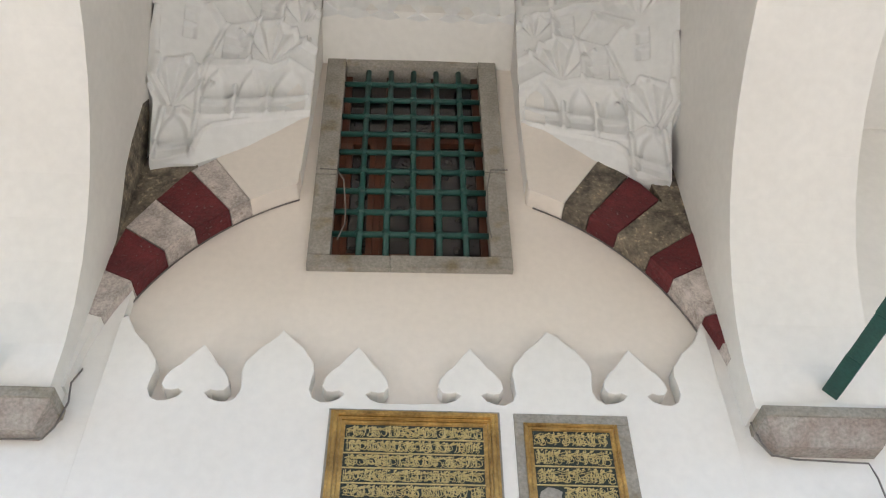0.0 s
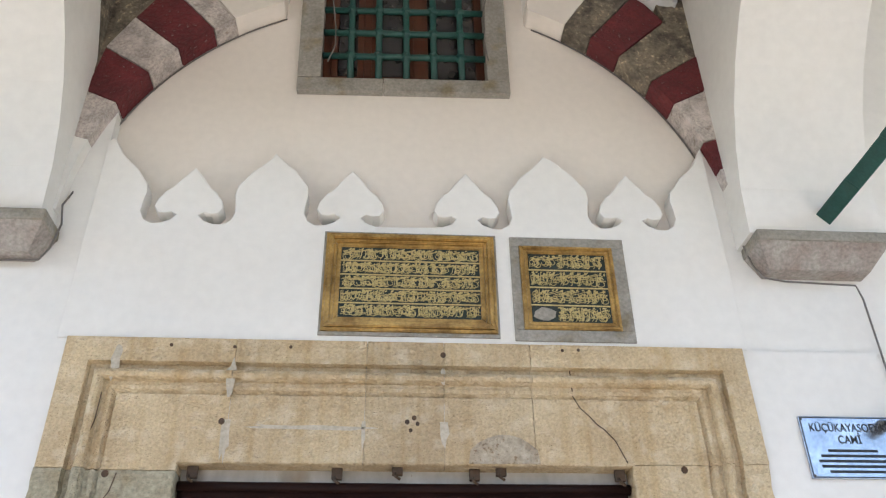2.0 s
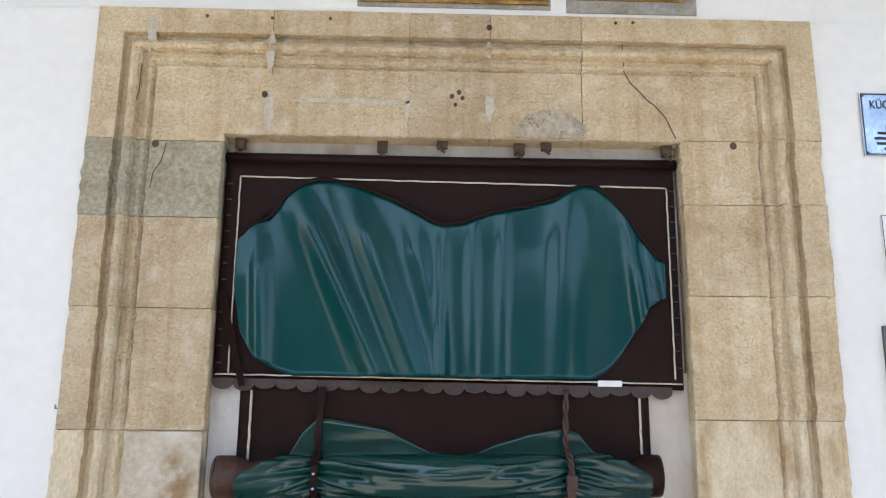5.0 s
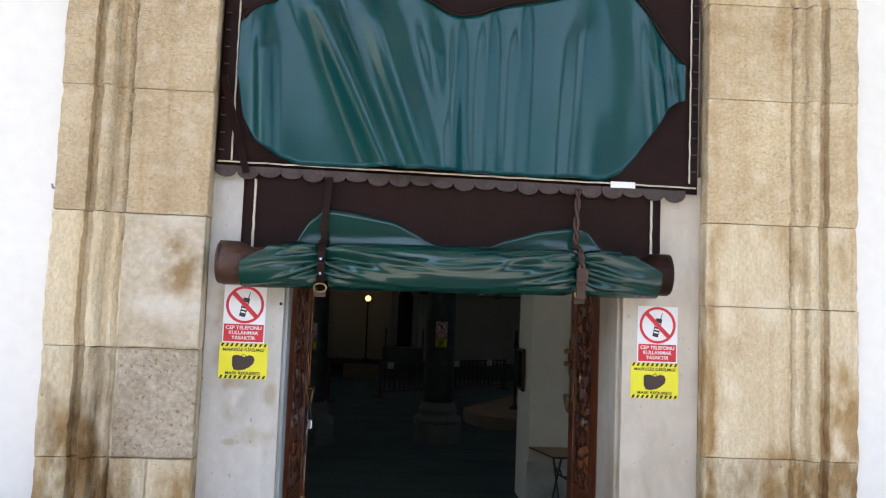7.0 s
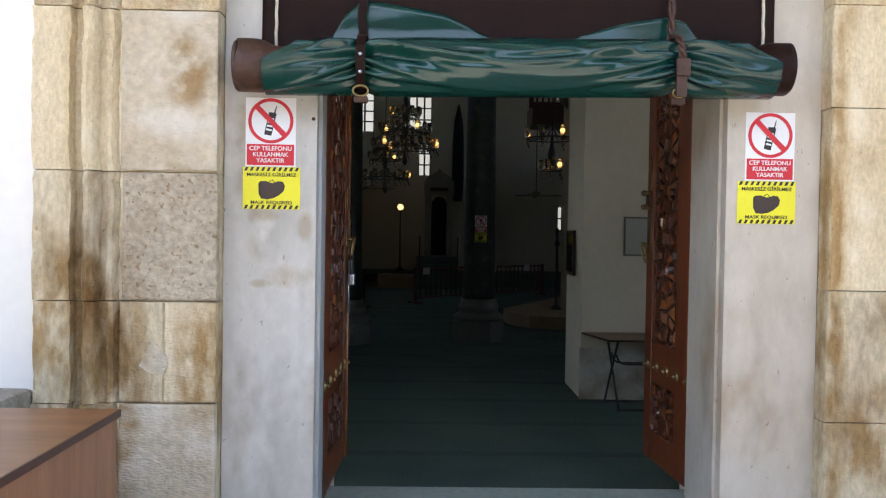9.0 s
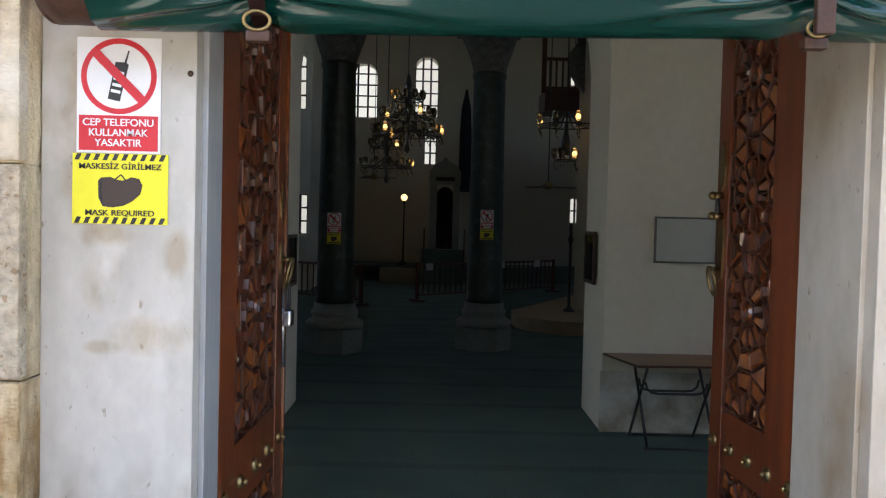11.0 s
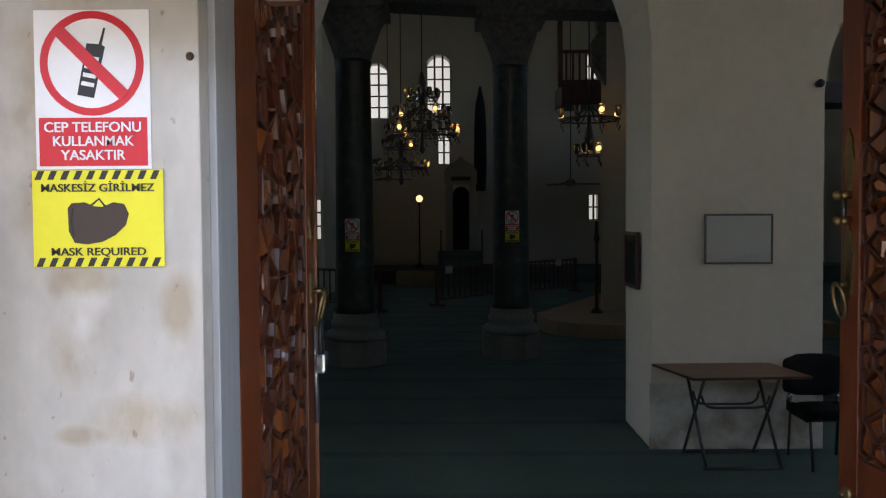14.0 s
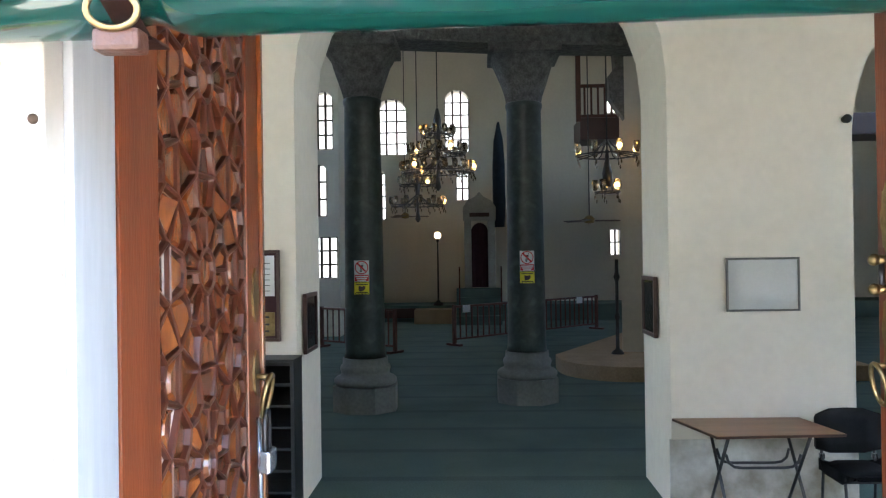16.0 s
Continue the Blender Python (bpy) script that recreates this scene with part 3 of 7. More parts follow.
def hood_at(x, z, h=0.0):
    """Place on the vault at x and z, lifted h off its face."""
    half = 2.21 if x > 0 else 2.31
    u = max(-1.0, min(1.0, x / half))
    zl, zh = hood(u, 0).z, 10.6
    v = (z - zl) / (zh - zl)
    e = 0.01
    nrm = (hood(u + e, v) - hood(u - e, v)).cross(hood(u, v + e) - hood(u, v - e)).normalized()
    return hood(u, v) + (nrm if nrm.y < 0 else -nrm) * h


def soft(t):
    t = max(0.0, min(1.0, t))
    return t * t * (3 - 2 * t)


def ridge(a, h, line, w, top):
    """Height of a rounded moulding along a broken line of (outward, upward) places."""
    best = 9.0
    for (xa, ya), (xb, yb) in zip(line, line[1:]):
        dx, dy = xb - xa, yb - ya
        t = max(0.0, min(1.0, ((a - xa) * dx + (h - ya) * dy) / (dx * dx + dy * dy)))
        best = min(best, math.hypot(a - xa - t * dx, h - ya - t * dy))
    return top * soft(1.6 - best / w)


def inset_panel(a, h, a0, a1, h0, h1, deep, tilt=0.0):
    """Depth of a sunk panel with soft sides; tilt sinks its head further."""
    edge = min(a - a0, a1 - a, h - h0, h1 - h)
    return -(deep + tilt * (h - h0) / (h1 - h0)) * soft(edge / 0.022 + 0.3) if edge > -0.01 else 0.0


def cell(a, h, a0, a1, h0, rise):
    """A small niche: sunk panel, projecting lip and a pointed hollow above it."""
    ac, hw = (a0 + a1) / 2, (a1 - a0) / 2
    lip = h0 + rise * 0.36
    d = inset_panel(a, h, a0, a1, h0 + 0.015, lip - 0.012, 0.040, 0.055)
    d += ridge(a, h, ((a0, lip), (a1, lip)), 0.013, 0.032)
    if h > lip:
        k = (h - lip) / (rise * 0.64)
        wide = hw * (1 - max(0.0, k) ** 2.2) if k < 1 else 0
        if abs(a - ac) < wide:
            d -= 0.12 * (1 - k) ** 0.6 * soft((wide - abs(a - ac)) / 0.03)
    return d


def folds(a, h, ca, ch, reach, a0, a1, n, amp):
    """Folded fan that rises from its foot (ca, ch)."""
    r = math.hypot(a - ca, h - ch)
    ang = math.degrees(math.atan2(h - ch, a - ca))
    if not a0 < ang < a1 or r > reach * 1.08:
        return 0.0
    k = (ang - a0) / (a1 - a0) * n
    saw = abs(k - math.floor(k) - 0.5) * 2
    return amp * (saw - 0.35) * min(1.0, r / reach) * soft((reach * (0.92 + 0.10 * saw) - r) / 0.03)


def cells_at(a, h):
    """Relief of one side: a runs outward from the window recess, h up from the lowest shelf."""
    d = ridge(a, h, ((-0.02, 0.0), (0.90, 0.02)), 0.018, 0.055)
    d += cell(a, h, 0.045, 0.345, 0.0, 0.53) + cell(a, h, 0.41, 0.62, 0.01, 0.50) + cell(a, h, 0.67, 0.885, 0.015, 0.46)
    for x in (0.378, 0.645, 0.912):
        d += ridge(a, h, ((x, 0.0), (x, 0.30)), 0.015, 0.048)
    d += ridge(a, h, ((-0.02, 0.37), (0.24, 0.58), (0.38, 0.50), (0.56, 0.55), (0.88, 0.49)), 0.018, 0.065)
    d += ridge(a, h, ((0.23, -0.01), (0.60, -0.03), (0.78, -0.05), (0.86, -0.10), (0.89, -0.18), (0.905, -0.29)), 0.014, 0.036)
    d += folds(a, h, 0.38, 0.54, 0.44, 45, 138, 4, 0.120)
    d += inset_panel(a, h, 0.61, 0.765, 0.56, 0.68, 0.075) + inset_panel(a, h, 0.61, 0.765, 0.70, 0.82, 0.060)
    d += ridge(a, h, ((0.575, 0.54), (0.57, 0.90)), 0.016, 0.060)
    d += ridge(a, h, ((-0.02, 0.67), (0.11, 0.77), (0.28, 0.94), (0.37, 1.0), (0.58, 0.93), (0.78, 0.83), (0.90, 0.98)), 0.018, 0.070)
    d += ridge(a, h, ((0.78, 0.83), (0.88, 0.49)), 0.015, 0.040)
    d += folds(a, h, 1.11, 0.09, 0.42, 45, 142, 4, 0.110)
    d += cell(a, h, 0.95, 1.20, -0.28, 0.36)
    d += ridge(a, h, ((0.918, -0.29), (0.915, 0.02), (1.02, 0.10), (1.11, 0.09)), 0.016, 0.050) + ridge(a, h, ((0.91, -0.285), (1.24, -0.27)), 0.016, 0.050)
    d += ridge(a, h, ((1.27, 0.80), (1.25, 0.45), (1.26, 0.33), (1.19, 0.22), (1.11, 0.09)), 0.020, 0.065) + ridge(a, h, ((1.17, 0.10), (1.20, -0.10), (1.24, -0.27)), 0.018, 0.050)
    d += ridge(a, h, ((1.17, 0.46), (1.0, 0.52), (0.90, 0.31), (0.88, 0.49)), 0.015, 0.045)
    d += inset_panel(a, h, 0.97, 1.07, 0.68, 0.80, 0.070) + inset_panel(a, h, 0.97, 1.07, 0.82, 0.94, 0.060)
    d += inset_panel(a, h, 0.375, 0.51, 1.02, 1.13, 0.070) + inset_panel(a, h, 0.375, 0.51, 1.15, 1.26, 0.060)
    d += ridge(a, h, ((0.345, 1.0), (0.345, 1.30)), 0.016, 0.060) + ridge(a, h, ((0.54, 0.95), (0.70, 1.20), (0.95, 1.02)), 0.016, 0.060)
    d += ridge(a, h, ((-0.02, 1.10), (0.20, 1.30), (0.345, 1.30), (0.55, 1.36), (0.90, 1.26)), 0.018, 0.060)
    d += folds(a, h, 0.16, 1.0, 0.30, 45, 135, 3, 0.100) + folds(a, h, 1.0, 1.02, 0.40, 45, 150, 4, 0.100)
    d += cell(a, h, 0.06, 0.30, 1.42, 0.46) + cell(a, h, 0.36, 0.60, 1.42, 0.46) + cell(a, h, 0.66, 0.90, 1.42, 0.46)
    return d + 0.004 * noise.noise((a * 9, h * 9, 2.0))


bm = bmesh.new()


def shelf(a):
    return 8.35 - 0.44 * (a - 0.06)


def vault_patch(columns, levels, lift):
    """Strip of the vault between upright columns; levels gives the heights of a column's points, foot first."""
    grid = []
    for x in columns:
        zs = levels(x)
        grid.append([bm.verts.new((x, 0.02, zs[0]))] + [bm.verts.new(hood_at(x, z, lift(x, z))) for z in zs])
    for p, q in zip(grid, grid[1:]):
        for j in range(len(p) - 1):
            if (p[j].co - p[j + 1].co).length + (q[j].co - q[j + 1].co).length > 1e-5:
                bm.faces.new((p[j], q[j], q[j + 1], p[j + 1])).smooth = j > 0


for s in (-1, 1):
    edge, span = (-1.02, 1.29) if s < 0 else (0.90, 1.31)
    vault_patch([edge + s * span * k / 150 for k in range(151)],
                lambda x: [min(10.6, max(lerp(abs(x), HOOD_FOOT) - 0.05 if s * (x - edge) < 1.235 else 8.04 + 0.03 * math.sin(70 * x), shelf(s * (x - edge)) - 0.66 + 2.96 * j / 260)) for j in range(261)],
                lambda x, z: cells_at(s * (x - edge) * 1.29 / span, z - shelf(s * (x - edge))))
vault_patch([-1.02 + 1.92 * k / 120 for k in range(121)], lambda x: [9.64 + 0.96 * j / 60 for j in range(61)],
            lambda x, z: 0.08 * abs(((x + 1.02) / 0.32) % 1 - 0.5) * 2 * soft((10.05 - z) / 0.3) + ridge(x, z, ((-1.1, 10.06), (1.0, 10.06)), 0.022, 0.05) + cell(((x + 1.02) % 0.32), z, 0.03, 0.29, 10.08, 0.42))
tagged(part("ceiling_muqarnas", bm, PLASTER_HOOD), "white plaster vault of niches, fans and faceted cells", kind="structure")
bm = bmesh.new()
for xa, xb in ((-1.25, -1.015), (0.895, 1.13)):
    prism(bm, [(0.13, 7.60), (-0.05, 7.60), (-0.055, 8.42), (-0.34, 9.66), (-0.38, 9.95), (0.13, 9.95)], "x", xa, xb)
prism(bm, [(-0.37, 9.66), (0.13, 9.45), (0.13, 9.80), (-0.37, 9.80)], "x", -1.03, 0.91)
tagged(part("trim_window_recess", bm, PLASTER), "plain plaster reveal round the upper window", kind="structure")
# patches of bare brown stone left where plaster is missing
for name, pts in (("west", ((-2.31, 8.30), (-2.16, 8.10), (-2.05, 7.92), (-1.90, 7.80), (-1.84, 7.37), (-1.93, 7.27), (-2.06, 7.05), (-2.17, 6.80), (-2.31, 6.62))),
                  ("east", ((2.21, 8.20), (2.10, 8.05), (2.03, 7.80), (1.97, 7.62), (2.02, 7.40), (2.0, 7.23), (2.09, 7.05), (2.17, 6.92), (2.21, 6.7)))):
    bm = bmesh.new()
    prism(bm, list(pts), "y", -0.050, 0.03)
    tagged(part("trim_bare_stone_%s" % name, bm, OLD_BROWN), "patch of bare brown stone beside the arch", kind="structure")

for name, x, t, pts in (("west", -2.312, 0.006, ((0.0, 6.6), (-0.08, 6.8), (-0.18, 7.0), (-0.33, 7.25), (-0.40, 7.5), (-0.46, 7.90), (-0.40, 8.04), (-0.30, 7.97), (-0.16, 7.80), (0.0, 7.6))),
                        ("east", 2.212, -0.006, ((0.0, 6.7), (-0.06, 6.9), (-0.15, 7.25), (-0.24, 7.50), (-0.34, 7.80), (-0.40, 8.1), (-0.24, 7.85), (0.0, 7.6)))):
    bm = bmesh.new()
    prism(bm, list(pts), "x", x, x + t)
    tagged(part("trim_bare_side_%s" % name, bm, OLD_BROWN), "strip of bare brown stone on the cross arch", kind="structure")

# ---- cross arches of the porch, ceiling, imposts, tie beams ----
for s in (-1, 1):
    name = "west" if s < 0 else "east"
    bm = bmesh.new()
    pts = [(0.03, 10.7), (0.03, 5.275), (-0.20, 5.275)]
    for k in range(25):
        a = radians(180 * k / 24)
        pts.append((-2.95 + 2.75 * math.cos(a), 5.33 + 2.75 * math.sin(a) * 0.80))
    pts += [(-5.72, 5.275), (-5.95, 5.275), (-5.95, 10.7)]
    prism(bm, pts, "x", 2.20 if s > 0 else -2.31, s * 3.12)
    ob = setting("arch_cross_%s" % name, bm, PLASTER, "white plastered cross arch of the porch")
    bm = bmesh.new()
    box(bm, s * 2.16, s * 3.06, -5.95, -5.55, -0.02, 5.275)
    setting("pier_porch_%s" % name, bm, PLASTER)
    bm = bmesh.new()
    prism(bm, [(0.03, 5.20), (-0.236, 5.20), (-0.225, 5.19), (-0.10, 5.055), (0.03, 5.055)], "x", 2.235 if s > 0 else -2.27, s * 3.10)
    for v in bm.verts:
        if v.co.z < 5.1:
            v.co.x += s * (0.09 if abs(v.co.x) < 2.6 else -0.09)
        v.co += Vector((0.006 * math.sin(40 * v.co.z + 9), 0, 0.004 * math.sin(30 * v.co.x)))
    ob = setting("impost_%s" % name, bm, IMPOST, "chipped grey and pinkish stone impost block")
    bv = ob.modifiers.new("worn", "BEVEL")
    bv.width, bv.segments = 0.014, 2
    bm = bmesh.new()
    box(bm, 2.225 if s > 0 else -2.26, s * 3.11, -0.248, 0.03, 5.198, 5.276, 0.010)
    for v in bm.verts:
        v.co += Vector((0.006 * noise.noise(v.co * 9), 0.005 * noise.noise(v.co * 11), 0.0))
    part("fascia", bm, SLATE, ob, "grey chipped upper band")
    bm = bmesh.new()
    tmp = bmesh.new()
    for k in range(14):
        z = -0.02 - k * 0.42
        box(tmp, -0.056 + 0.004 * (k % 2), 0.056, z - 0.42, z, -0.056, 0.056 - 0.004 * (k % 3), 0.008)
    add(bm, tmp, Matrix.Translation((s * 2.76, -0.16, 5.43)) @ pose(0, 0, 0, 0, 45, 0))
    tagged(part("tie_beam", bm, IRON_GREEN), "dark green painted square tie beam above the impost", "beam", "porch tie beams")
    bm = bmesh.new()
    box(bm, s * 3.10, s * 9, -5.95, 0.03, 8.6, 8.8)
    tagged(part("ceiling_side_%s" % name, bm, PLASTER), kind="structure")
bm = bmesh.new()
box(bm, -3.14, 3.14, -5.95, 0.07, 10.7, 10.9)
tagged(part("ceiling_porch", bm, PLASTER), "white plastered porch ceiling", kind="structure")

# unseen wall, added to darken reflections and cut low sky light on the porch
bm = bmesh.new()
box(bm, -60, 60, -24.5, -24.0, -0.02, 8.5)
setting("wall_courtyard", bm, OLD_BROWN, "unseen brown wall added opposite the porch to dim reflections")
# unseen slab added above the porch front, keeps sunlight off the facade
bm = bmesh.new()
box(bm, -9, 9, -6.2, -5.95, 7.2, 11.2)
setting("wall_porch_front", bm, PLASTER)

# ---- portal surround of limestone blocks ----
PX0, PX1, PZ = -2.03, 2.055, 4.522
PROFILE = [(0.0, -0.022), (0.150, -0.022), (0.158, 0.022), (0.190, 0.026), (0.198, -0.014), (0.210, -0.034), (0.230, -0.044), (0.250, -0.034), (0.261, -0.012), (0.265, 0.012), (0.288, 0.014), (0.294, 0.000),
           (0.314, 0.006), (0.324, 0.022), (0.336, 0.034), (0.342, 0.012)]
FIELD = 0.74
DEEP = 0.30


def stone(cols, mat_, parent, name="stone_block"):
    """One block from rows of profile points: each row a list of places, front first, the last two at the back."""
    bm = bmesh.new()
    vs = [[bm.verts.new(p) for p in c] for c in cols]
    for a, b in zip(vs, vs[1:]):
        n = len(a)
        for k in range(n):
            bm.faces.new((a[k], a[(k + 1) % n], b[(k + 1) % n], b[k]))
    bm.faces.new(vs[0])
    bm.faces.new(vs[-1][::-1])
    bmesh.ops.recalc_face_normals(bm, faces=bm.faces[:])
    bmesh.ops.triangulate(bm, faces=[f for f in bm.faces if len(f.verts) > 4])
    return part(name, bm, mat_, parent)


def jamb_row(x_out, s, z, x_in):
    w = noise.noise((x_out, z * 7, 2.0)) * 0.013 + noise.noise((x_out, z * 23, 5.0)) * 0.010
    v = noise.noise((x_out, z * 9, 8.0)) * 0.009
    x_out, x_in = x_out + s * max(-0.008, w), x_in - s * max(0.0, v)
    pts = [(x_out + s * d, y, z) for d, y in PROFILE] + [(x_in - s * 0.006, 0.016, z), (x_in, 0.024, z), (x_in, DEEP, z), (x_out, DEEP, z)]
    return pts


surround = new("portal_surround")
tagged(surround, "weathered yellow limestone door surround with stepped moulding", "door surround", kind="structure")
g = 0.0022
jl = [0.0, 0.542, 0.966, 1.50, 2.167, 2.802, 3.300, 3.737]
ml_ = [STONE_STAINED, STONE_STAINED, STONE_STAINED, STONE_PALE, STONE, STONE, STONE_GREY]
for k, (a, b) in enumerate(zip(jl, jl[1:])):
    j = 0.004 * ((k * 5) % 3 - 1)
    stone([jamb_row(PX0 + j, 1, z, -1.287 + j * 0.7) for z in np.linspace(a + g, b - g, max(3, int((b - a) / 0.035)))], ml_[k], surround)
jr = [0.0, 0.492, 1.05, 1.818, 2.248, 2.906, 3.418, 3.79]
mr_ = [STONE_STAINED, STONE_STAINED, STONE_PALE, STONE_PALE, STONE, STONE, STONE]
for k, (a, b) in enumerate(zip(jr, jr[1:])):
    j = 0.004 * ((k * 7) % 3 - 1)
    stone([jamb_row(PX1 + j, -1, z, 1.272 + j * 0.7) for z in np.linspace(a + g, b - g, max(3, int((b - a) / 0.035)))], mr_[k], surround)


def lintel_row(x0, s, mitre, d_in=FIELD):
    """Profile of the head at x0; with mitre it runs along the corner's diagonal from the outer edge."""
    pts = [(x0 + (s * d if mitre else 0), y, PZ - d) for d, y in PROFILE]
    xin = x0 + (s * d_in if mitre else 0)
    return pts + [(xin, 0.016, PZ - d_in + 0.006), (xin, 0.024, PZ - d_in), (xin, DEEP, PZ - d_in), (x0, DEEP, PZ)]


def corner(x_out, s, z_low, x_end, x_in, mt):
    rows = [jamb_row(x_out, s, z_low + g, x_in)]
    mitre = lintel_row(x_out, s, True)
    mitre[-4] = (x_in - s * 0.006, 0.016, 3.786)
    mitre[-3] = (x_in, 0.024, 3.782)
    mitre[-2] = (x_in, DEEP, 3.782)
    rows.append(mitre)
    rows.append(lintel_row(x_end - s * g, s, False))
    stone(rows, mt, surround)


corner(PX0, 1, 3.737, -1.04, -1.287, STONE)
corner(PX1, -1, 3.79, 0.72, 1.272, STONE)
for a, b in ((-1.04, -0.266), (-0.266, 0.196), (0.196, 0.72)):
    stone([lintel_row(a + g, 1, False), lintel_row(b - g, 1, False)], STONE, surround)
# facing stones set flush into the lower jamb
for x0, x1, z0, z1, mt in ((-1.684, -1.288, 0.004, 0.538, STONE_WASHED), (-1.684, -1.506, 0.548, 0.962, STONE_STAINED), (-1.499, -1.288, 0.548, 0.962, STONE_PALE), (-1.676, -1.286, 0.972, 1.494, STONE_PITTED), (-1.684, -1.288, 1.506, 2.161, STONE_WASHED)):
    bm = bmesh.new()
    box(bm, x0, x1, 0.003 + 0.003 * (mt is STONE_PALE), 0.05, z0, z1, 0.007)
    part("facing_stone", bm, mt, surround)
bm = bmesh.new()
blotch_pts = [(-1.60, 0.70), (-1.54, 0.80), (-1.48, 0.73), (-1.50, 0.66), (-1.56, 0.67)]
prism(bm, blotch_pts, "y", -0.001, 0.01)
part("joint_filling", bm, STONE_WASHED, surround)
bm = bmesh.new()
box(bm, PX0 + 0.01, -1.295, 0.036, 0.6, 0, 3.75)
box(bm, 1.28, PX1 - 0.01, 0.036, 0.6, 0, 3.75)
box(bm, PX0 + 0.01, PX1 - 0.01, 0.036, 0.6, 3.795, PZ - 0.01)
part("mortar", bm, MORTAR, surround)
# repairs: pale filling along joints, a chipped scar, a crack, old nail holes
bm = bmesh.new()
rr = random.Random(3)


def blotch(bm, x, z, w, h, y, n=14, rough=0.3):
    pts = [(x + w / 2 * math.cos(2 * math.pi * k / n) * (1 + rr.uniform(-rough, rough)), z + h / 2 * math.sin(2 * math.pi * k / n) * (1 + rr.uniform(-rough, rough))) for k in range(n)]
    prism(bm, pts, "y", y, y + 0.006)


for x, z, w, h in ((-1.045, 3.95, 0.05, 0.34), (-1.05, 4.28, 0.05, 0.20), (-0.62, 3.99, 0.70, 0.03), (0.195, 4.02, 0.05, 0.26), (0.19, 4.30, 0.03, 0.12), (-0.27, 4.0, 0.02, 0.3), (-1.72, 4.38, 0.05, 0.22), (-1.79, 4.15, 0.04, 0.25)):
    blotch(bm, x, z, w, h, 0.0135 if z < 4.16 else -0.024, rough=0.35)
part("joint_filling", bm, FILL, surround, "pale mortar filling smeared over the joints")
bm = bmesh.new()
pts = [(0.33, 3.79)] + [(0.30 + 0.47 * k / 10 + rr.uniform(-0.01, 0.01), 3.80 + 0.16 * math.sin(math.pi * k / 10) ** 0.7) for k in range(1, 10)] + [(0.74, 3.79)]
prism(bm, pts, "y", 0.008, 0.02)
part("chipped_scar", bm, STONE_PITTED, surround, "rough chipped scar on the lintel")
bm = bmesh.new()
ribbon(bm, [(0.96, 4.40), (0.965, 4.20), (1.00, 4.13), (1.05, 4.08), (1.09, 4.03), (1.13, 4.0), (1.19, 3.93), (1.22, 3.86), (1.245, 3.80)], 0.007, 0.011, 0.001)
ribbon(bm, [(-1.60, 3.72), (-1.62, 3.62), (-1.66, 3.55), (-1.67, 3.46)], 0.006, 0.011, 0.001)
ribbon(bm, [(-1.76, 4.17), (-1.765, 4.0), (-1.80, 3.85), (-1.79, 3.76)], 0.006, -0.026, 0.001)
part("crack", bm, RUST, surround)
for x, z, r in ((-1.075, 4.02, 0.018), (-1.66, 3.715, 0.02), (-0.02, 4.03, 0.014), (0.02, 4.055, 0.014), (0.04, 4.02, 0.012), (0.0, 3.98, 0.011), (0.19, 4.44, 0.017), (-0.03, 4.30, 0.010), (1.57, 3.765, 0.02), (-1.42, 4.475, 0.011), (-1.05, 4.47, 0.010), (-0.72, 4.475, 0.010), (0.92, 4.485, 0.01), (1.02, 4.49, 0.01)):
    bm = bmesh.new()
    y = 0.010 if z < 4.16 else -0.0245
    prism(bm, [(x + r * math.cos(a), z + r * math.sin(a) * 1.1) for a in [2 * math.pi * k / 9 for k in range(9)]], "y", y, y + 0.01)
    part("nail_hole", bm, RUST, surround)

# ---- marble jambs and door reveals ----
for s, (x0, x1) in ((-1, (-1.287, -0.893)), (1, (0.866, 1.272))):
    bm = bmesh.new()
    box(bm, x0, x1, 0.112, 0.62 if s < 0 else 0.545, 0.0, 2.50, 0.004)
    setting("jamb_marble_%s" % ("west" if s < 0 else "east"), bm, MARBLE if s < 0 else MARBLE_WARM, "veined grey marble door jamb with brown stains")
    bm = bmesh.new()
    e = -0.893 if s < 0 else 0.866
    box(bm, e, e - s * 0.016, 0.165, 0.31 if s < 0 else 0.54, 0.0, 2.50, 0.003)
    setting("trim_reveal_%s" % ("west" if s < 0 else "east"), bm, MARBLE_BLUE if s < 0 else MARBLE_WARM, "smooth marble strip inside the jamb")
bm = bmesh.new()
box(bm, -1.287, 1.272, 0.15, 0.88, 2.50, 3.782)
setting("wall_over_door", bm, MARBLE, "plain marble head behind the curtain")
for x in (-0.909,):
    bm = bmesh.new()
    ball(bm, x, 0.11, 1.744, 0.008, 8)
    tagged(part("wall_screw", bm, RUST), "small rusty screw in the marble jamb", "screw")

# inner wall of the entrance behind the jambs
for a, b, nm in ((-9, -0.90, "west"), (0.97, 9, "east")):
    bm = bmesh.new()
    lo, hi = (-4.4, -3.3) if a < -1 else (3.3, 4.4)
    box(bm, a, lo, WALL_BACK, 1.0, -0.6, 4.9)
    box(bm, hi, b, WALL_BACK, 1.0, -0.6, 4.9)
    box(bm, lo, hi, WALL_BACK, 1.0, -0.6, 0.9)
    box(bm, lo, hi, WALL_BACK, 1.0, 2.7, 4.9)
    e = -1.287 if a < -1 else 1.272
    box(bm, min(e, -0.90 if a < -1 else 0.97), max(e, -0.90 if a < -1 else 0.97), 0.62 if a < -1 else 0.545, WALL_BACK, -0.6, 2.5)
    setting("wall_entrance_%s" % nm, bm, PLASTER_IN)
bm = bmesh.new()
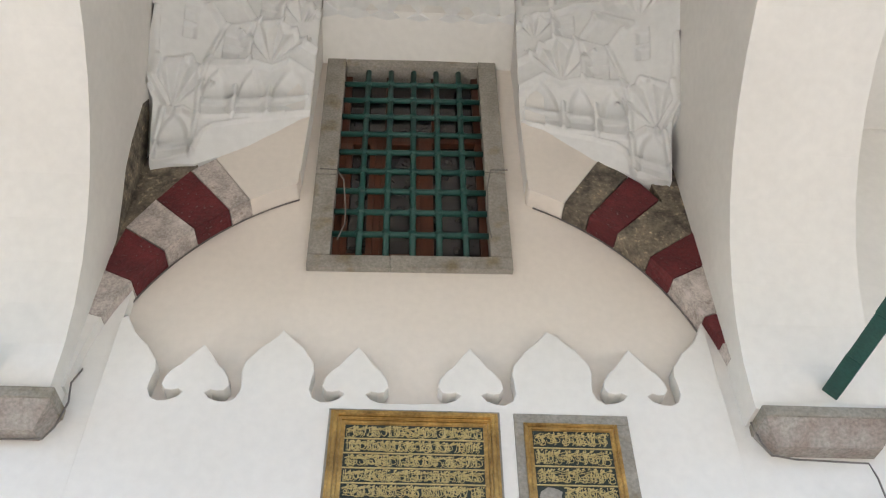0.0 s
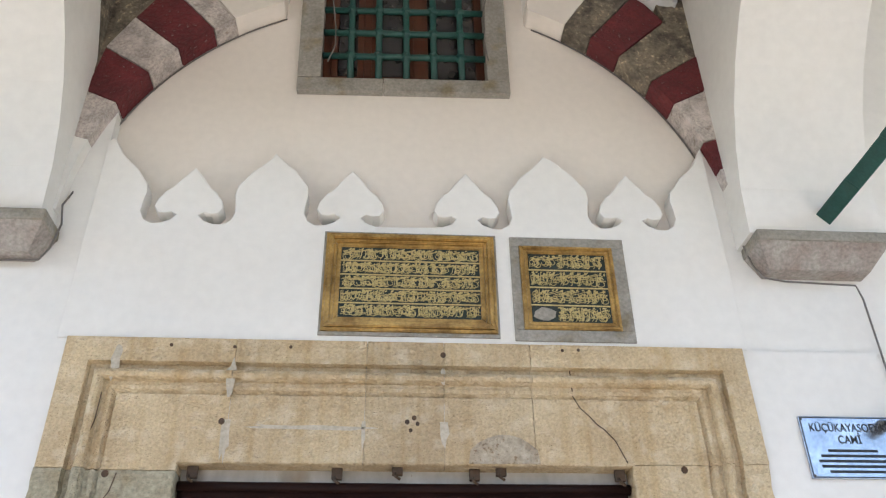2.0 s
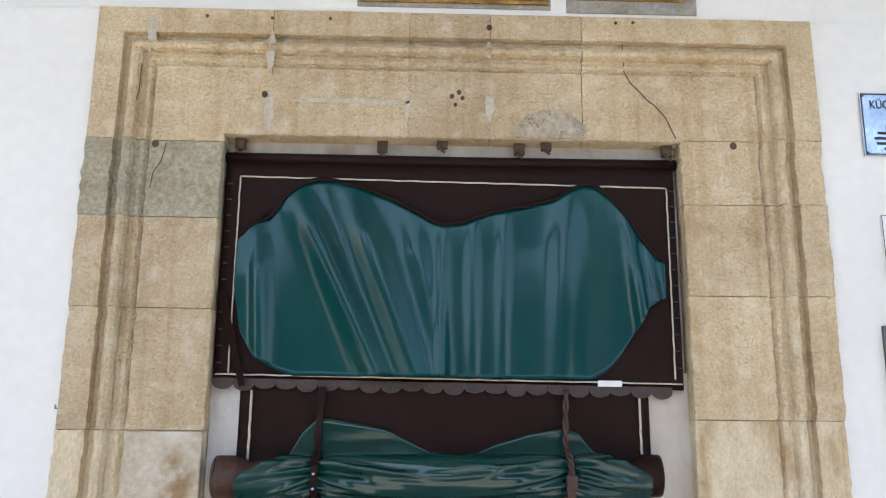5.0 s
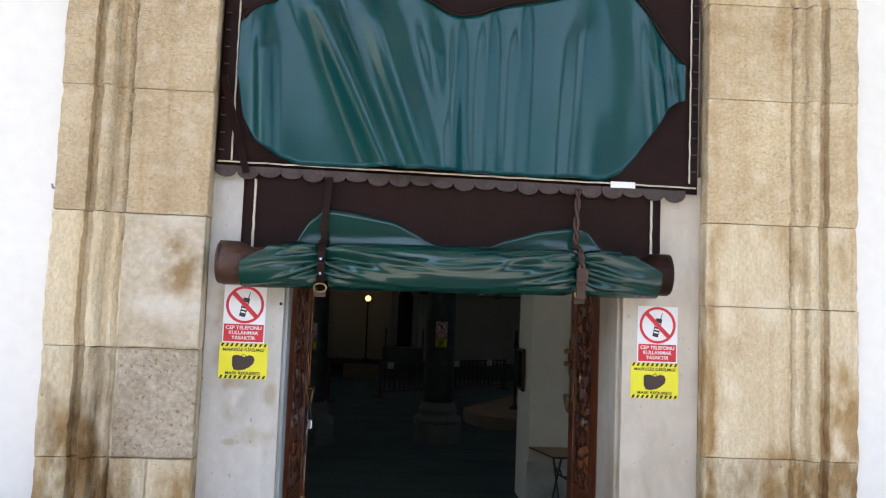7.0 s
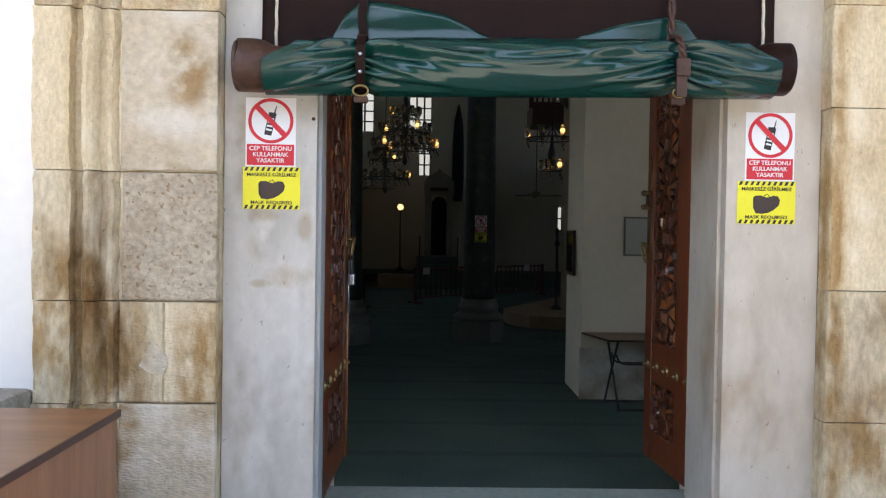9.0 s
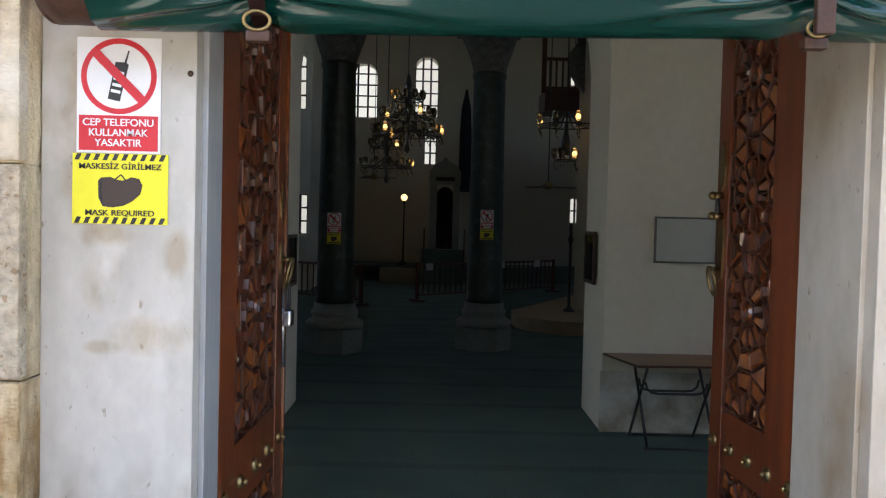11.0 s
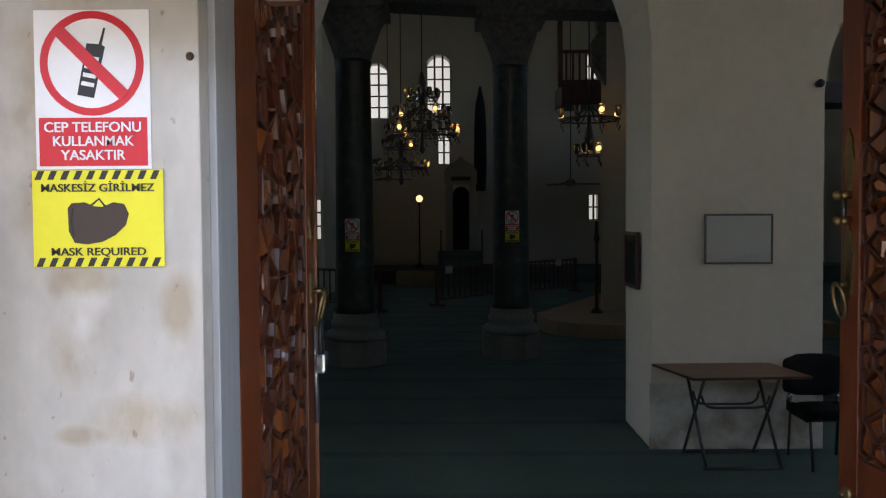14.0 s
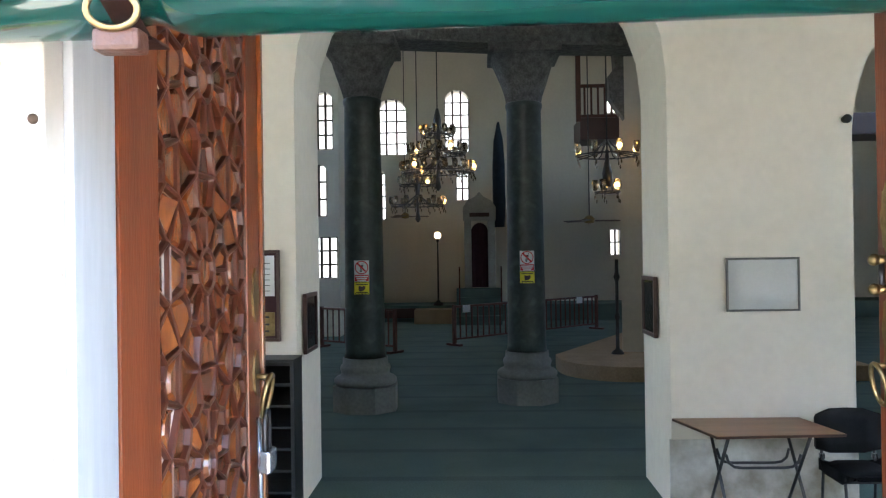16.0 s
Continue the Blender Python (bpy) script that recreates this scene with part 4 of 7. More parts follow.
box(bm, -0.90, 0.97, 0.88, 1.0, 2.50, 4.9)
setting("wall_entrance_head", bm, PLASTER_IN)

# ---- interior shell ----
FL = -0.55
bm = bmesh.new()
box(bm, -14, 14, 0.66, 31, FL - 0.2, FL)
setting("floor_hall", bm, CARPET, "teal green prayer carpet with dark bands")
for k in range(3):
    bm = bmesh.new()
    box(bm, -1.2, 1.2, 0.66 + 0.3 * k, 0.96 + 0.3 * k, FL, -0.14 * (k + 1) + 0.0, 0.01)
    setting("step", bm, PAVING)
bm = bmesh.new()
box(bm, -14, 14, 1.0, 6.7, 4.75, 4.95)
tagged(part("ceiling_gallery", bm, PLASTER_IN), kind="structure")
bm = bmesh.new()
box(bm, -14, 14, 0.9, 31, 13.5, 13.7)
tagged(part("ceiling_hall", bm, PLASTER_IN), kind="structure")
bm = bmesh.new()
box(bm, -14, 14, 0.9, 1.0, 4.9, 13.5)
setting("wall_gallery_back", bm, PLASTER_IN)


def arched_wall(name, x0, x1, y0, y1, spans, top, mt=PLASTER_IN, label=""):
    """Wall along x with round-headed passages (left, right, springing height)."""
    bm = bmesh.new()
    edge = x0
    for a, b, sp in spans:
        box(bm, edge, a, y0, y1, FL, top)
        r, c = (b - a) / 2, (a + b) / 2
        n = 14
        for k in range(n):
            t0, t1 = math.pi * k / n, math.pi * (k + 1) / n
            pa, pb = (c - r * math.cos(t0), sp + r * math.sin(t0)), (c - r * math.cos(t1), sp + r * math.sin(t1))
            prism(bm, [pa, pb, (pb[0], top), (pa[0], top)], "y", y0, y1)
        edge = b
    box(bm, edge, x1, y0, y1, FL, top)
    return setting(name, bm, mt, label)


arched_wall("wall_piers", -14, 14, 5.63, 6.64, ((-1.73, 1.30, 2.95), (2.77, 5.4, 2.5)), 4.8, label="white plastered piers with arched passages")
bm = bmesh.new()
box(bm, 1.285, 2.775, 5.618, 5.64, FL, 0.02)
setting("baseboard_damp", bm, DAMP, "damp flaking plaster along the foot of the pier")
for x, nm in ((-14.3, "west"), (14.0, "east")):
    # side walls, each with one unseen high opening added for a fill lamp
    bm = bmesh.new()
    box(bm, x, x + 0.3, 0.9, 13.2, FL, 13.5)
    box(bm, x, x + 0.3, 16.8, 31, FL, 13.5)
    box(bm, x, x + 0.3, 13.2, 16.8, FL, 6.0)
    box(bm, x, x + 0.3, 13.2, 16.8, 9.0, 13.5)
    setting("wall_hall_%s" % nm, bm, PLASTER_IN)


def window_wall(name, x0, x1, y0, y1, z1, holes, label):
    """Wall along x with openings; a hole is (left, right, sill, head, arched)."""
    bm = bmesh.new()
    xs = sorted({x0, x1, *[h[0] for h in holes], *[h[1] for h in holes]})
    for a, b in zip(xs, xs[1:]):
        z = FL
        for h in sorted((h for h in holes if h[0] <= a and h[1] >= b), key=lambda h: h[2]):
            box(bm, a, b, y0, y1, z, h[2])
            z = h[3]
        box(bm, a, b, y0, y1, z, z1)
    for l, r, s, h, arched in holes:
        if arched:
            c, w = (l + r) / 2, (r - l) / 2
            for sg in (-1, 1):
                pts = [(c + sg * w, h + 0.001)] + [(c + sg * w * math.cos(t), h - w + w * math.sin(t)) for t in [math.pi / 2 * k / 8 for k in range(9)]]
                prism(bm, pts, "y", y0 + 0.001, y1 - 0.001)
    return setting(name, bm, PLASTER_IN, label)


far_holes = [(-3.42, -2.40, 4.84, 6.70, True), (-1.15, -0.34, 4.90, 6.95, True), (-3.42, -3.12, 2.70, 4.25, True), (-0.80, -0.37, 3.30, 4.50, True), (4.22, 4.58, 1.42, 2.28, False), (4.12, 4.57, 6.09, 6.95, False)]
window_wall("wall_apse", -3.7, 14, 26.0, 26.6, 13.5, far_holes, "plastered far wall with tall arched windows")
left_holes = [(-4.45, -3.84, 4.28, 5.80, True), (-4.45, -4.02, 2.55, 3.90, True), (-4.40, -3.76, 0.95, 2.02, False)]
window_wall("wall_north_side", -14, -3.70, 20.0, 20.5, 13.5, left_holes, "plastered side wall with three stacked windows")
bm = bmesh.new()
box(bm, -3.76, -3.70, 20.5, 26.6, FL, 13.5)
setting("wall_apse_return", bm, PLASTER_IN)
bm = bmesh.new()
box(bm, -14, 14, 30.6, 30.7, FL, 13.5)
setting("backdrop", bm, DAY)
bm = bmesh.new()
box(bm, -13.9, -3.8, 23.0, 23.1, FL, 13.5)
setting("backdrop_north", bm, DAY)
n_win = 0
for holes, y in ((far_holes, 26.05), (left_holes, 20.05)):
    for l, r, s, h, arched in holes:
        n_win += 1
        w = thing("window_%d" % n_win, "tall bright window with dark glazing bars" if arched else "bright rectangular window with dark bars", "window", (l, y, s))
        w["kind"] = "structure"
        nb = 3 if r - l > 0.5 else 2
        for k in range(nb + 1):
            bm = bmesh.new()
            x = l + (r - l) * k / nb
            box(bm, x - 0.032, x + 0.032, y, y + 0.05, s, h)
            put("glazing_bar", bm, STEEL_DARK, w)
        nz = max(2, round((h - s) / 0.4))
        for k in range(nz + 1):
            bm = bmesh.new()
            z = s + (h - s) * k / nz
            box(bm, l, r, y + 0.01, y + 0.04, z - 0.024, z + 0.024)
            put("glazing_bar", bm, STEEL_DARK, w)
        area("window_light", (l + r) / 2, y + 0.12, (s + h) / 2, r - l, h - s, WIN * (r - l) * (h - s), ((l + r) / 2, 0, FL), (1.0, 0.96, 0.89))
# fill lamps for daylight; hall-side and west entrance openings are unseen additions, east inferred
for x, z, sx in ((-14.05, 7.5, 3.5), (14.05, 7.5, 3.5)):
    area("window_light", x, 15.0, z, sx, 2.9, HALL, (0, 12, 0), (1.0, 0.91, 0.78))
for x in (-4.125, -3.575, 3.575, 4.125):
    area("window_light", x, 0.92, 1.8, 0.46, 1.75, NARTHEX / 2, (x, 5.6, 1.0), (1.0, 0.91, 0.78))


def sheet(bm, x0, x1, lower, upper, depth, nx, nz, thick=0.006):
    """Hanging cloth: a front and a back skin, closed at the rim."""
    grids = []
    for off in (0.0, thick):
        g = []
        for i in range(nx + 1):
            x = x0 + (x1 - x0) * i / nx
            lo, hi = lower(x), upper(x)
            g.append([bm.verts.new((x, depth(x, lo + (hi - lo) * j / nz) + off, lo + (hi - lo) * j / nz)) for j in range(nz + 1)])
        grids.append(g)
    f, b = grids
    for i in range(nx):
        for j in range(nz):
            bm.faces.new((f[i][j], f[i + 1][j], f[i + 1][j + 1], f[i][j + 1])).smooth = True
            bm.faces.new((b[i][j], b[i][j + 1], b[i + 1][j + 1], b[i + 1][j])).smooth = True
        for j in (0, nz):
            bm.faces.new((f[i][j], f[i + 1][j], b[i + 1][j], b[i][j]))
    for i in (0, nx):
        for j in range(nz):
            bm.faces.new((f[i][j], f[i][j + 1], b[i][j + 1], b[i][j]))


def bump_line(x, c, w):
    return math.exp(-((x - c) / w) ** 2)


def fold(x, z):
    """Soft upright folds, some leaning outward towards the hem."""
    t = (3.5 - z)
    y = 0.0
    for c, w, a, lean in ((-1.08, 0.05, -0.020, 0.06), (-0.88, 0.085, -0.036, 0.46), (-0.58, 0.10, -0.032, 0.36), (-0.27, 0.07, -0.012, 0.20), (-0.06, 0.035, -0.010, 0.0), (0.10, 0.04, -0.013, 0.0),
                          (0.28, 0.04, -0.011, -0.02), (0.62, 0.08, -0.016, -0.05), (0.95, 0.045, -0.028, 0.10), (1.05, 0.032, -0.020, 0.08)):
        y += a * bump_line(x, c + lean * t, w) * (0.55 + 0.45 * math.sin(min(1, max(0, t * 1.4)) * math.pi / 2))
    y += 0.010 * noise.noise((x * 2.2, z * 0.9, 0.3)) + 0.0022 * noise.noise((x * 6, z * 1.6, 4.0))
    return y


# ---- upper curtain ----
curtain = thing("door_curtain", "green vinyl door curtain with a dark brown leather border", "curtain", (0, 0.09, 2.40))
bm = bmesh.new()
sheet(bm, -1.277, 1.243, lambda x: 2.415 - 0.010 * x, lambda x: 3.66, lambda x, z: 0.088 + 0.006 * noise.noise((x * 2, z * 2, 1)) - 0.004 * max(0, z - 3.3), 60, 16)
put("leather_border", bm, LEATHER, curtain)
TOP = [(-1.19, 3.18), (-1.13, 3.26), (-1.08, 3.285), (-1.01, 3.31), (-0.965, 3.38), (-0.93, 3.44), (-0.85, 3.50), (-0.77, 3.534), (-0.66, 3.53), (-0.5, 3.485), (-0.35, 3.43), (-0.2, 3.35), (-0.11, 3.30), (-0.058, 3.285),
       (0.05, 3.30), (0.2, 3.36), (0.4, 3.40), (0.55, 3.44), (0.65, 3.50), (0.72, 3.53), (0.79, 3.525), (0.88, 3.45), (0.95, 3.36), (1.02, 3.25), (1.08, 3.16), (1.164, 3.087)]
LOW = [(-1.19, 2.95), (-1.143, 2.69), (-1.10, 2.61), (-1.05, 2.55), (-0.95, 2.49), (-0.846, 2.455), (0.738, 2.452), (0.83, 2.50), (0.90, 2.58), (0.98, 2.70), (1.05, 2.83), (1.10, 2.87), (1.164, 2.90)]
bm = bmesh.new()
sheet(bm, -1.188, 1.163, lambda x: lerp(x, LOW), lambda x: lerp(x, TOP), lambda x, z: 0.060 + 3.0 * fold(x, z) * min(1.0, 0.25 + 3.0 * min(lerp(x, TOP) - z, 0.25)), 200, 40, 0.005)
put("vinyl_panel", bm, VINYL, curtain, "glossy green vinyl panel with a scalloped top and soft folds")
# dark curled edge, set forward to draw the shadow rim over the vinyl
bm = bmesh.new()
tube(bm, [(x, 0.056 - 0.010 * abs(math.sin(x * 5)), lerp(x, TOP) + 0.006) for x in [-1.17 + 2.32 * k / 90 for k in range(91)]], 0.010, 6)
put("border_lip", bm, LEATHER, curtain, "curled leather edge that draws the shadow line along the vinyl")
bm = bmesh.new()
prism(bm, [(-1.165, 3.262), (-1.11, 3.285), (-1.104, 3.365), (-1.085, 3.335), (-1.04, 3.345), (-1.075, 3.30), (-1.03, 3.296), (-1.05, 3.262)], "y", 0.050, 0.060)
put("torn_flap", bm, LEATHER, curtain, "torn curled flap of the leather border")
wob = lambda k: 0.0015 * math.sin(k * 2.7)
for pts in ([(-1.195 + wob(k), 0.078, 2.47 + 1.085 * k / 20) for k in range(21)], [(-1.195 + 2.39 * k / 30, 0.076, 3.556 - 0.028 * k / 30 + wob(k)) for k in range(31)],
            [(1.197 + wob(k), 0.078, 2.46 + 1.065 * k / 20) for k in range(21)], [(-1.262 + 2.495 * k / 30, 0.076, 2.462 - 0.026 * k / 30 + wob(k)) for k in range(31)]):
    bm = bmesh.new()
    tube(bm, pts, 0.0048, 6)
    put("piping", bm, STITCH, curtain, "cream stitched piping")
for k in range(22):
    x = -1.22 + k * 0.1115
    bm = bmesh.new()
    n = 8
    rr_ = 0.056
    dip = 0.034 + 0.008 * math.sin(k * 1.9)
    pts = [(x - rr_, 2.43 - 0.01 * x), (x + rr_, 2.43 - 0.01 * x)] + [(x + rr_ * math.cos(math.pi * j / n), 2.405 - 0.01 * x - dip * math.sin(math.pi * j / n)) for j in range(n + 1)]
    prism(bm, pts, "y", 0.070 + 0.006 * (k % 2), 0.080 + 0.006 * (k % 2))
    put("scallop", bm, LEATHER_LIT, curtain, "scalloped leather hem in a lighter, lit tone")
bm = bmesh.new()
box(bm, 0.775, 0.905, 0.066, 0.069, 2.418, 2.450)
put("tape", bm, WHITE, curtain, "strip of white tape on the hem")
bm = bmesh.new()
tube(bm, [(-1.283, 0.10, 3.672), (0, 0.098, 3.668), (1.262, 0.10, 3.672)], 0.030, 10)
put("top_roll", bm, LEATHER, curtain)
bm = bmesh.new()
sheet(bm, -0.012, 0.012, lambda x: 0, lambda x: 0.52, lambda x, z: 0, 1, 8, 0.006)
bmesh.ops.transform(bm, matrix=Matrix.Translation((-1.11, 0.045, 2.40)) @ pose(0, 0, 0, 0, -16, 0) @ Matrix.Diagonal((1.5, 1, 1, 1)), verts=bm.verts)
put("loose_strap", bm, LEATHER, curtain)
for k in range(24):
    # lacing along the outer edges
    for s, x in ((-1, -1.250), (1, 1.222)):
        if k % 2:
            continue
        bm = bmesh.new()
        z = 2.52 + k * 0.045
        box(bm, x - 0.012, x + 0.012, 0.074, 0.080, z, z + 0.006, 0.0, Matrix.Translation((0, 0, 0)))
        put("lace", bm, PLASTIC, curtain)
for x, z, y in ((-1.21, 3.735, 0.07), (-0.41, 3.735, 0.08), (-0.07, 3.755, 0.06), (0.37, 3.735, 0.08), (0.52, 3.755, 0.06), (1.21, 3.735, 0.07)):
    bm = bmesh.new()
    box(bm, x - 0.03, x + 0.03, y, y + 0.03, z - 0.02, z + 0.048, 0.006)
    tube(bm, [(x - 0.012, y - 0.005, z - 0.01), (x - 0.012, y - 0.03, z - 0.035), (x + 0.015, y - 0.02, z - 0.05)], 0.008, 6)
    tagged(part("curtain_hook", bm, RUST), "black rusty iron hook under the stone lintel", "hook", "curtain hooks")

# ---- lower curtain, rolled up ----
lower = thing("rolled_curtain", "rolled-up green vinyl curtain tied with leather straps over the doorway", "curtain", (0, 0.0, 1.83))
bm = bmesh.new()
sheet(bm, -1.128, 1.052, lambda x: 1.98, lambda x: 2.43, lambda x, z: 0.098 + 0.006 * noise.noise((x * 2.5, z * 3, 7)) - 0.06 * max(0, 2.15 - z), 50, 10)
put("leather_border", bm, LEATHER, lower)
for x in (-1.066, 1.0):
    bm = bmesh.new()
    tube(bm, [(x + wob(k), 0.088 - 0.06 * max(0, 2.15 - (2.02 + 0.04 * k)), 2.02 + 0.04 * k) for k in range(10)], 0.007, 6)
    put("piping", bm, STITCH, lower)
FT = [(-0.86, 2.03), (-0.78, 2.17), (-0.72, 2.225), (-0.66, 2.235), (-0.52, 2.215), (-0.35, 2.185), (-0.2, 2.11), (-0.1, 2.06), (0.1, 2.05), (0.22, 2.11), (0.4, 2.165), (0.58, 2.195), (0.66, 2.175), (0.72, 2.10), (0.80, 2.03)]
bm = bmesh.new()
sheet(bm, -0.85, 0.79, lambda x: 1.99, lambda x: lerp(x, FT), lambda x, z: 0.070 - 0.03 * max(0, 2.12 - z) + 0.007 * noise.noise((x * 3, z * 12, 2)), 90, 10, 0.005)
put("vinyl_flap", bm, VINYL_TAUT, lower)

RZ, RY, RR = 1.952, -0.020, 0.118


CREASES = ((-0.69, -1, 0.95, -2.6, 0.16), (-0.69, -1, 0.45, -1.4, 0.22), (-0.69, -1, 0.05, -3.4, 0.18), (-0.69, -1, -0.45, -2.0, 0.22), (-0.69, 1, 0.85, -2.9, 0.26), (-0.69, 1, 0.55, -0.9, 0.42), (-0.69, 1, 0.15, -3.2, 0.16), (-0.69, 1, -0.35, -1.6, 0.2),
           (0.585, -1, 0.80, -1.0, 0.48), (0.585, -1, 0.45, -0.4, 0.30), (0.585, -1, 0.30, -2.2, 0.22), (0.585, -1, -0.25, -1.8, 0.2), (0.585, 1, 0.90, -2.2, 0.2), (0.585, 1, 0.45, -2.8, 0.2), (0.585, 1, 0.0, -1.9, 0.24), (0.585, 1, -0.4, -2.2, 0.16))


def wrinkle(x, a):
    """Sharp creases that fan out from the two straps, with a sagging fold between them."""
    if a > math.pi:
        a -= 2 * math.pi
    w = 0.0
    for xs, sg, a0, slope, reach in CREASES:
        d = (x - xs) * sg
        if d > 0:
            off = a - (a0 + slope * d * (1 - 0.5 * d) + 0.12 * noise.noise((x * 5, a0 * 9, 1.0)))
            w += math.exp(-(d / reach) ** 1.5) * (0.028 * math.exp(-(off / 0.11) ** 2) - 0.022 * math.exp(-((off + 0.25) / 0.14) ** 2))
    sag = a - (0.75 - 0.75 * math.exp(-((x + 0.05) / 0.45) ** 2))
    w += 0.011 * math.exp(-(sag / 0.10) ** 2) - 0.009 * math.exp(-((sag - 0.26) / 0.16) ** 2)
    w += 0.008 * noise.noise((x * 1.3 + a * 0.5, a * 0.9, 3.0)) + 0.0025 * noise.noise((x * 5 - a, a * 2.2, 9.0))
    for xs in (-0.69, 0.585):
        w -= 0.018 * math.exp(-((x - xs) / 0.04) ** 2)
    return w


def roll_skin(bm, xa, xb, nx, na, extra, rad=lambda x, a: RR):
    rows = []
    for j in range(na):
        a = 2 * math.pi * j / na
        x0, x1 = xa(a), xb(a)
        row = []
        for i in range(nx + 1):
            x = x0 + (x1 - x0) * i / nx
            r = rad(x, a) + extra(x, a)
            row.append(bm.verts.new((x, RY - r * math.cos(a) * 1.02, RZ + r * math.sin(a) + 0.012 * x)))
        rows.append(row)
    for j in range(na):
        p, q = rows[j], rows[(j + 1) % na]
        for i in range(nx):
            bm.faces.new((p[i], p[i + 1], q[i + 1], q[i])).smooth = True
    return rows


bm = bmesh.new()
rows = roll_skin(bm, lambda a: -1.085 + 0.22 * max(0, math.sin(a)) ** 1.2, lambda a: 0.992 - 0.22 * max(0, math.sin(a)) ** 1.2, 300, 96, wrinkle)
put("vinyl_roll", bm, VINYL_TAUT, lower, "glossy wrinkled green vinyl roll")
for xa, xb in ((-1.192, -0.80), (0.72, 1.056)):
    bm = bmesh.new()
    rows = roll_skin(bm, lambda a, v=xa: v + 0.012 * math.sin(3 * a), lambda a, v=xb: v, 14, 32, lambda x, a, v=xa if xa < 0 else xb: -0.010 - 0.030 * min(1, max(0, abs(x - v) - 0.09) / 0.06) + 0.004 * noise.noise((x * 9, a * 2, 1)))
    bm.faces.new([r[0] for r in rows])
    bm.faces.new([r[-1] for r in rows][::-1])
    put("leather_end", bm, LEATHER_RED if xa < 0 else LEATHER, lower, "worn brown leather end of the roll")
for k in range(3):
    bm = bmesh.new()
    r = 0.095 - 0.027 * k
    tube(bm, [(-1.196 - 0.003 * k, RY - r * math.cos(a), RZ - 0.014 + r * math.sin(a)) for a in [2 * math.pi * j / 20 for j in range(20)]], 0.012, 6, True)
    put("rolled_layer", bm, LEATHER_RED, lower)

# straps
for xt, xb, mt, twist in ((-0.686, -0.692, LEATHER, False), (0.602, 0.585, LEATHER_RED, True)):
    path = [(xt, 0.062, 2.40), (xt - 0.008, 0.050, 2.28), (xt - 0.016, 0.02, 2.15)]
    for j in range(9):
        a = radians(110 - 27 * j)
        path.append((xb, RY - (RR + 0.012) * math.cos(a), RZ + (RR + 0.012) * math.sin(a) + 0.012 * xb))
    strap = None
    bm = bmesh.new()
    if twist:
        for ph in (0, math.pi):
            dense = []
            for i in range(len(path) - 1):
                for s in range(5):
                    t = s / 5
                    p = Vector(path[i]).lerp(Vector(path[i + 1]), t)
                    ang = (i + t) * 4.2 + ph
                    dense.append((p.x + 0.010 * math.cos(ang), p.y - 0.008 + 0.006 * math.sin(ang), p.z))
            tube(bm, dense[:40], 0.009, 6)
        box(bm, xb - 0.028, xb + 0.028, RY - RR - 0.034, RY - RR - 0.012, RZ - 0.05, RZ + 0.02, 0.006)
        box(bm, xb - 0.024, xb + 0.020, RY - RR - 0.022, RY - RR + 0.0, RZ - 0.13, RZ - 0.04, 0.006)
    else:
        va, vb = [], []
        for p in path:
            va.append([bm.verts.new((p[0] - 0.018, p[1] - 0.005, p[2])), bm.verts.new((p[0] + 0.018, p[1] - 0.005, p[2])), bm.verts.new((p[0] + 0.018, p[1] + 0.004, p[2] - 0.003)), bm.verts.new((p[0] - 0.018, p[1] + 0.004, p[2] - 0.003))])
        for p, q in zip(va, va[1:]):
            for k in range(4):
                bm.faces.new((p[k], p[(k + 1) % 4], q[(k + 1) % 4], q[k]))
        bm.faces.new(va[0])
        bm.faces.new(va[-1][::-1])
    strap = put("strap", bm, mt, lower, "twisted tan leather strap" if twist else "dark leather strap with studs")
    bm = bmesh.new()
    yr, zr, rr_ = RY - 0.085, RZ - 0.115 + 0.012 * xb, 0.028 if not twist else 0.024
    tube(bm, [(xb + rr_ * 1.08 * math.cos(a), yr - 0.012 - 0.006 * math.sin(a), zr + rr_ * math.sin(a) * 0.72) for a in [2 * math.pi * j / 20 for j in range(20)]], 0.0044, 8, True)
    put("ring", bm, BRASS, lower, "tarnished brass ring")
    bm = bmesh.new()
    box(bm, xb - 0.028, xb + 0.028, yr - 0.005, yr + 0.03, zr - 0.045, zr - 0.018, 0.006)
    put("tab", bm, LEATHER_RED, lower, "worn tan leather tab")
    if not twist:
        for dz in (0.015, -0.055):
            bm = bmesh.new()
            ball(bm, xb, RY - RR - 0.018, RZ + dz, 0.009, 8)
            put("stud", bm, STEEL, lower)


# ---- door leaves with carved panels ----
def clip_cell(poly, a, b):
    """Keep the side of the polygon nearer to a than to b."""
    mx, mz = (a[0] + b[0]) / 2, (a[1] + b[1]) / 2
    nx, nz = b[0] - a[0], b[1] - a[1]
    out = []
    for p, q in zip(poly, poly[1:] + poly[:1]):
        dp, dq = (p[0] - mx) * nx + (p[1] - mz) * nz, (q[0] - mx) * nx + (q[1] - mz) * nz
        if dp <= 0:
            out.append(p)
        if dp * dq < 0:
            t = dp / (dp - dq)
            out.append((p[0] + (q[0] - p[0]) * t, p[1] + (q[1] - p[1]) * t))
    return out


def shrink(poly, d):
    """Polygon drawn in by about d towards its middle."""
    cx, cz = sum(p[0] for p in poly) / len(poly), sum(p[1] for p in poly) / len(poly)
    res = []
    for x, z in poly:
        r = math.hypot(x - cx, z - cz) or 1
        k = max(0.15, 1 - d * 1.25 / r)
        res.append((cx + (x - cx) * k, cz + (z - cz) * k))
    return res


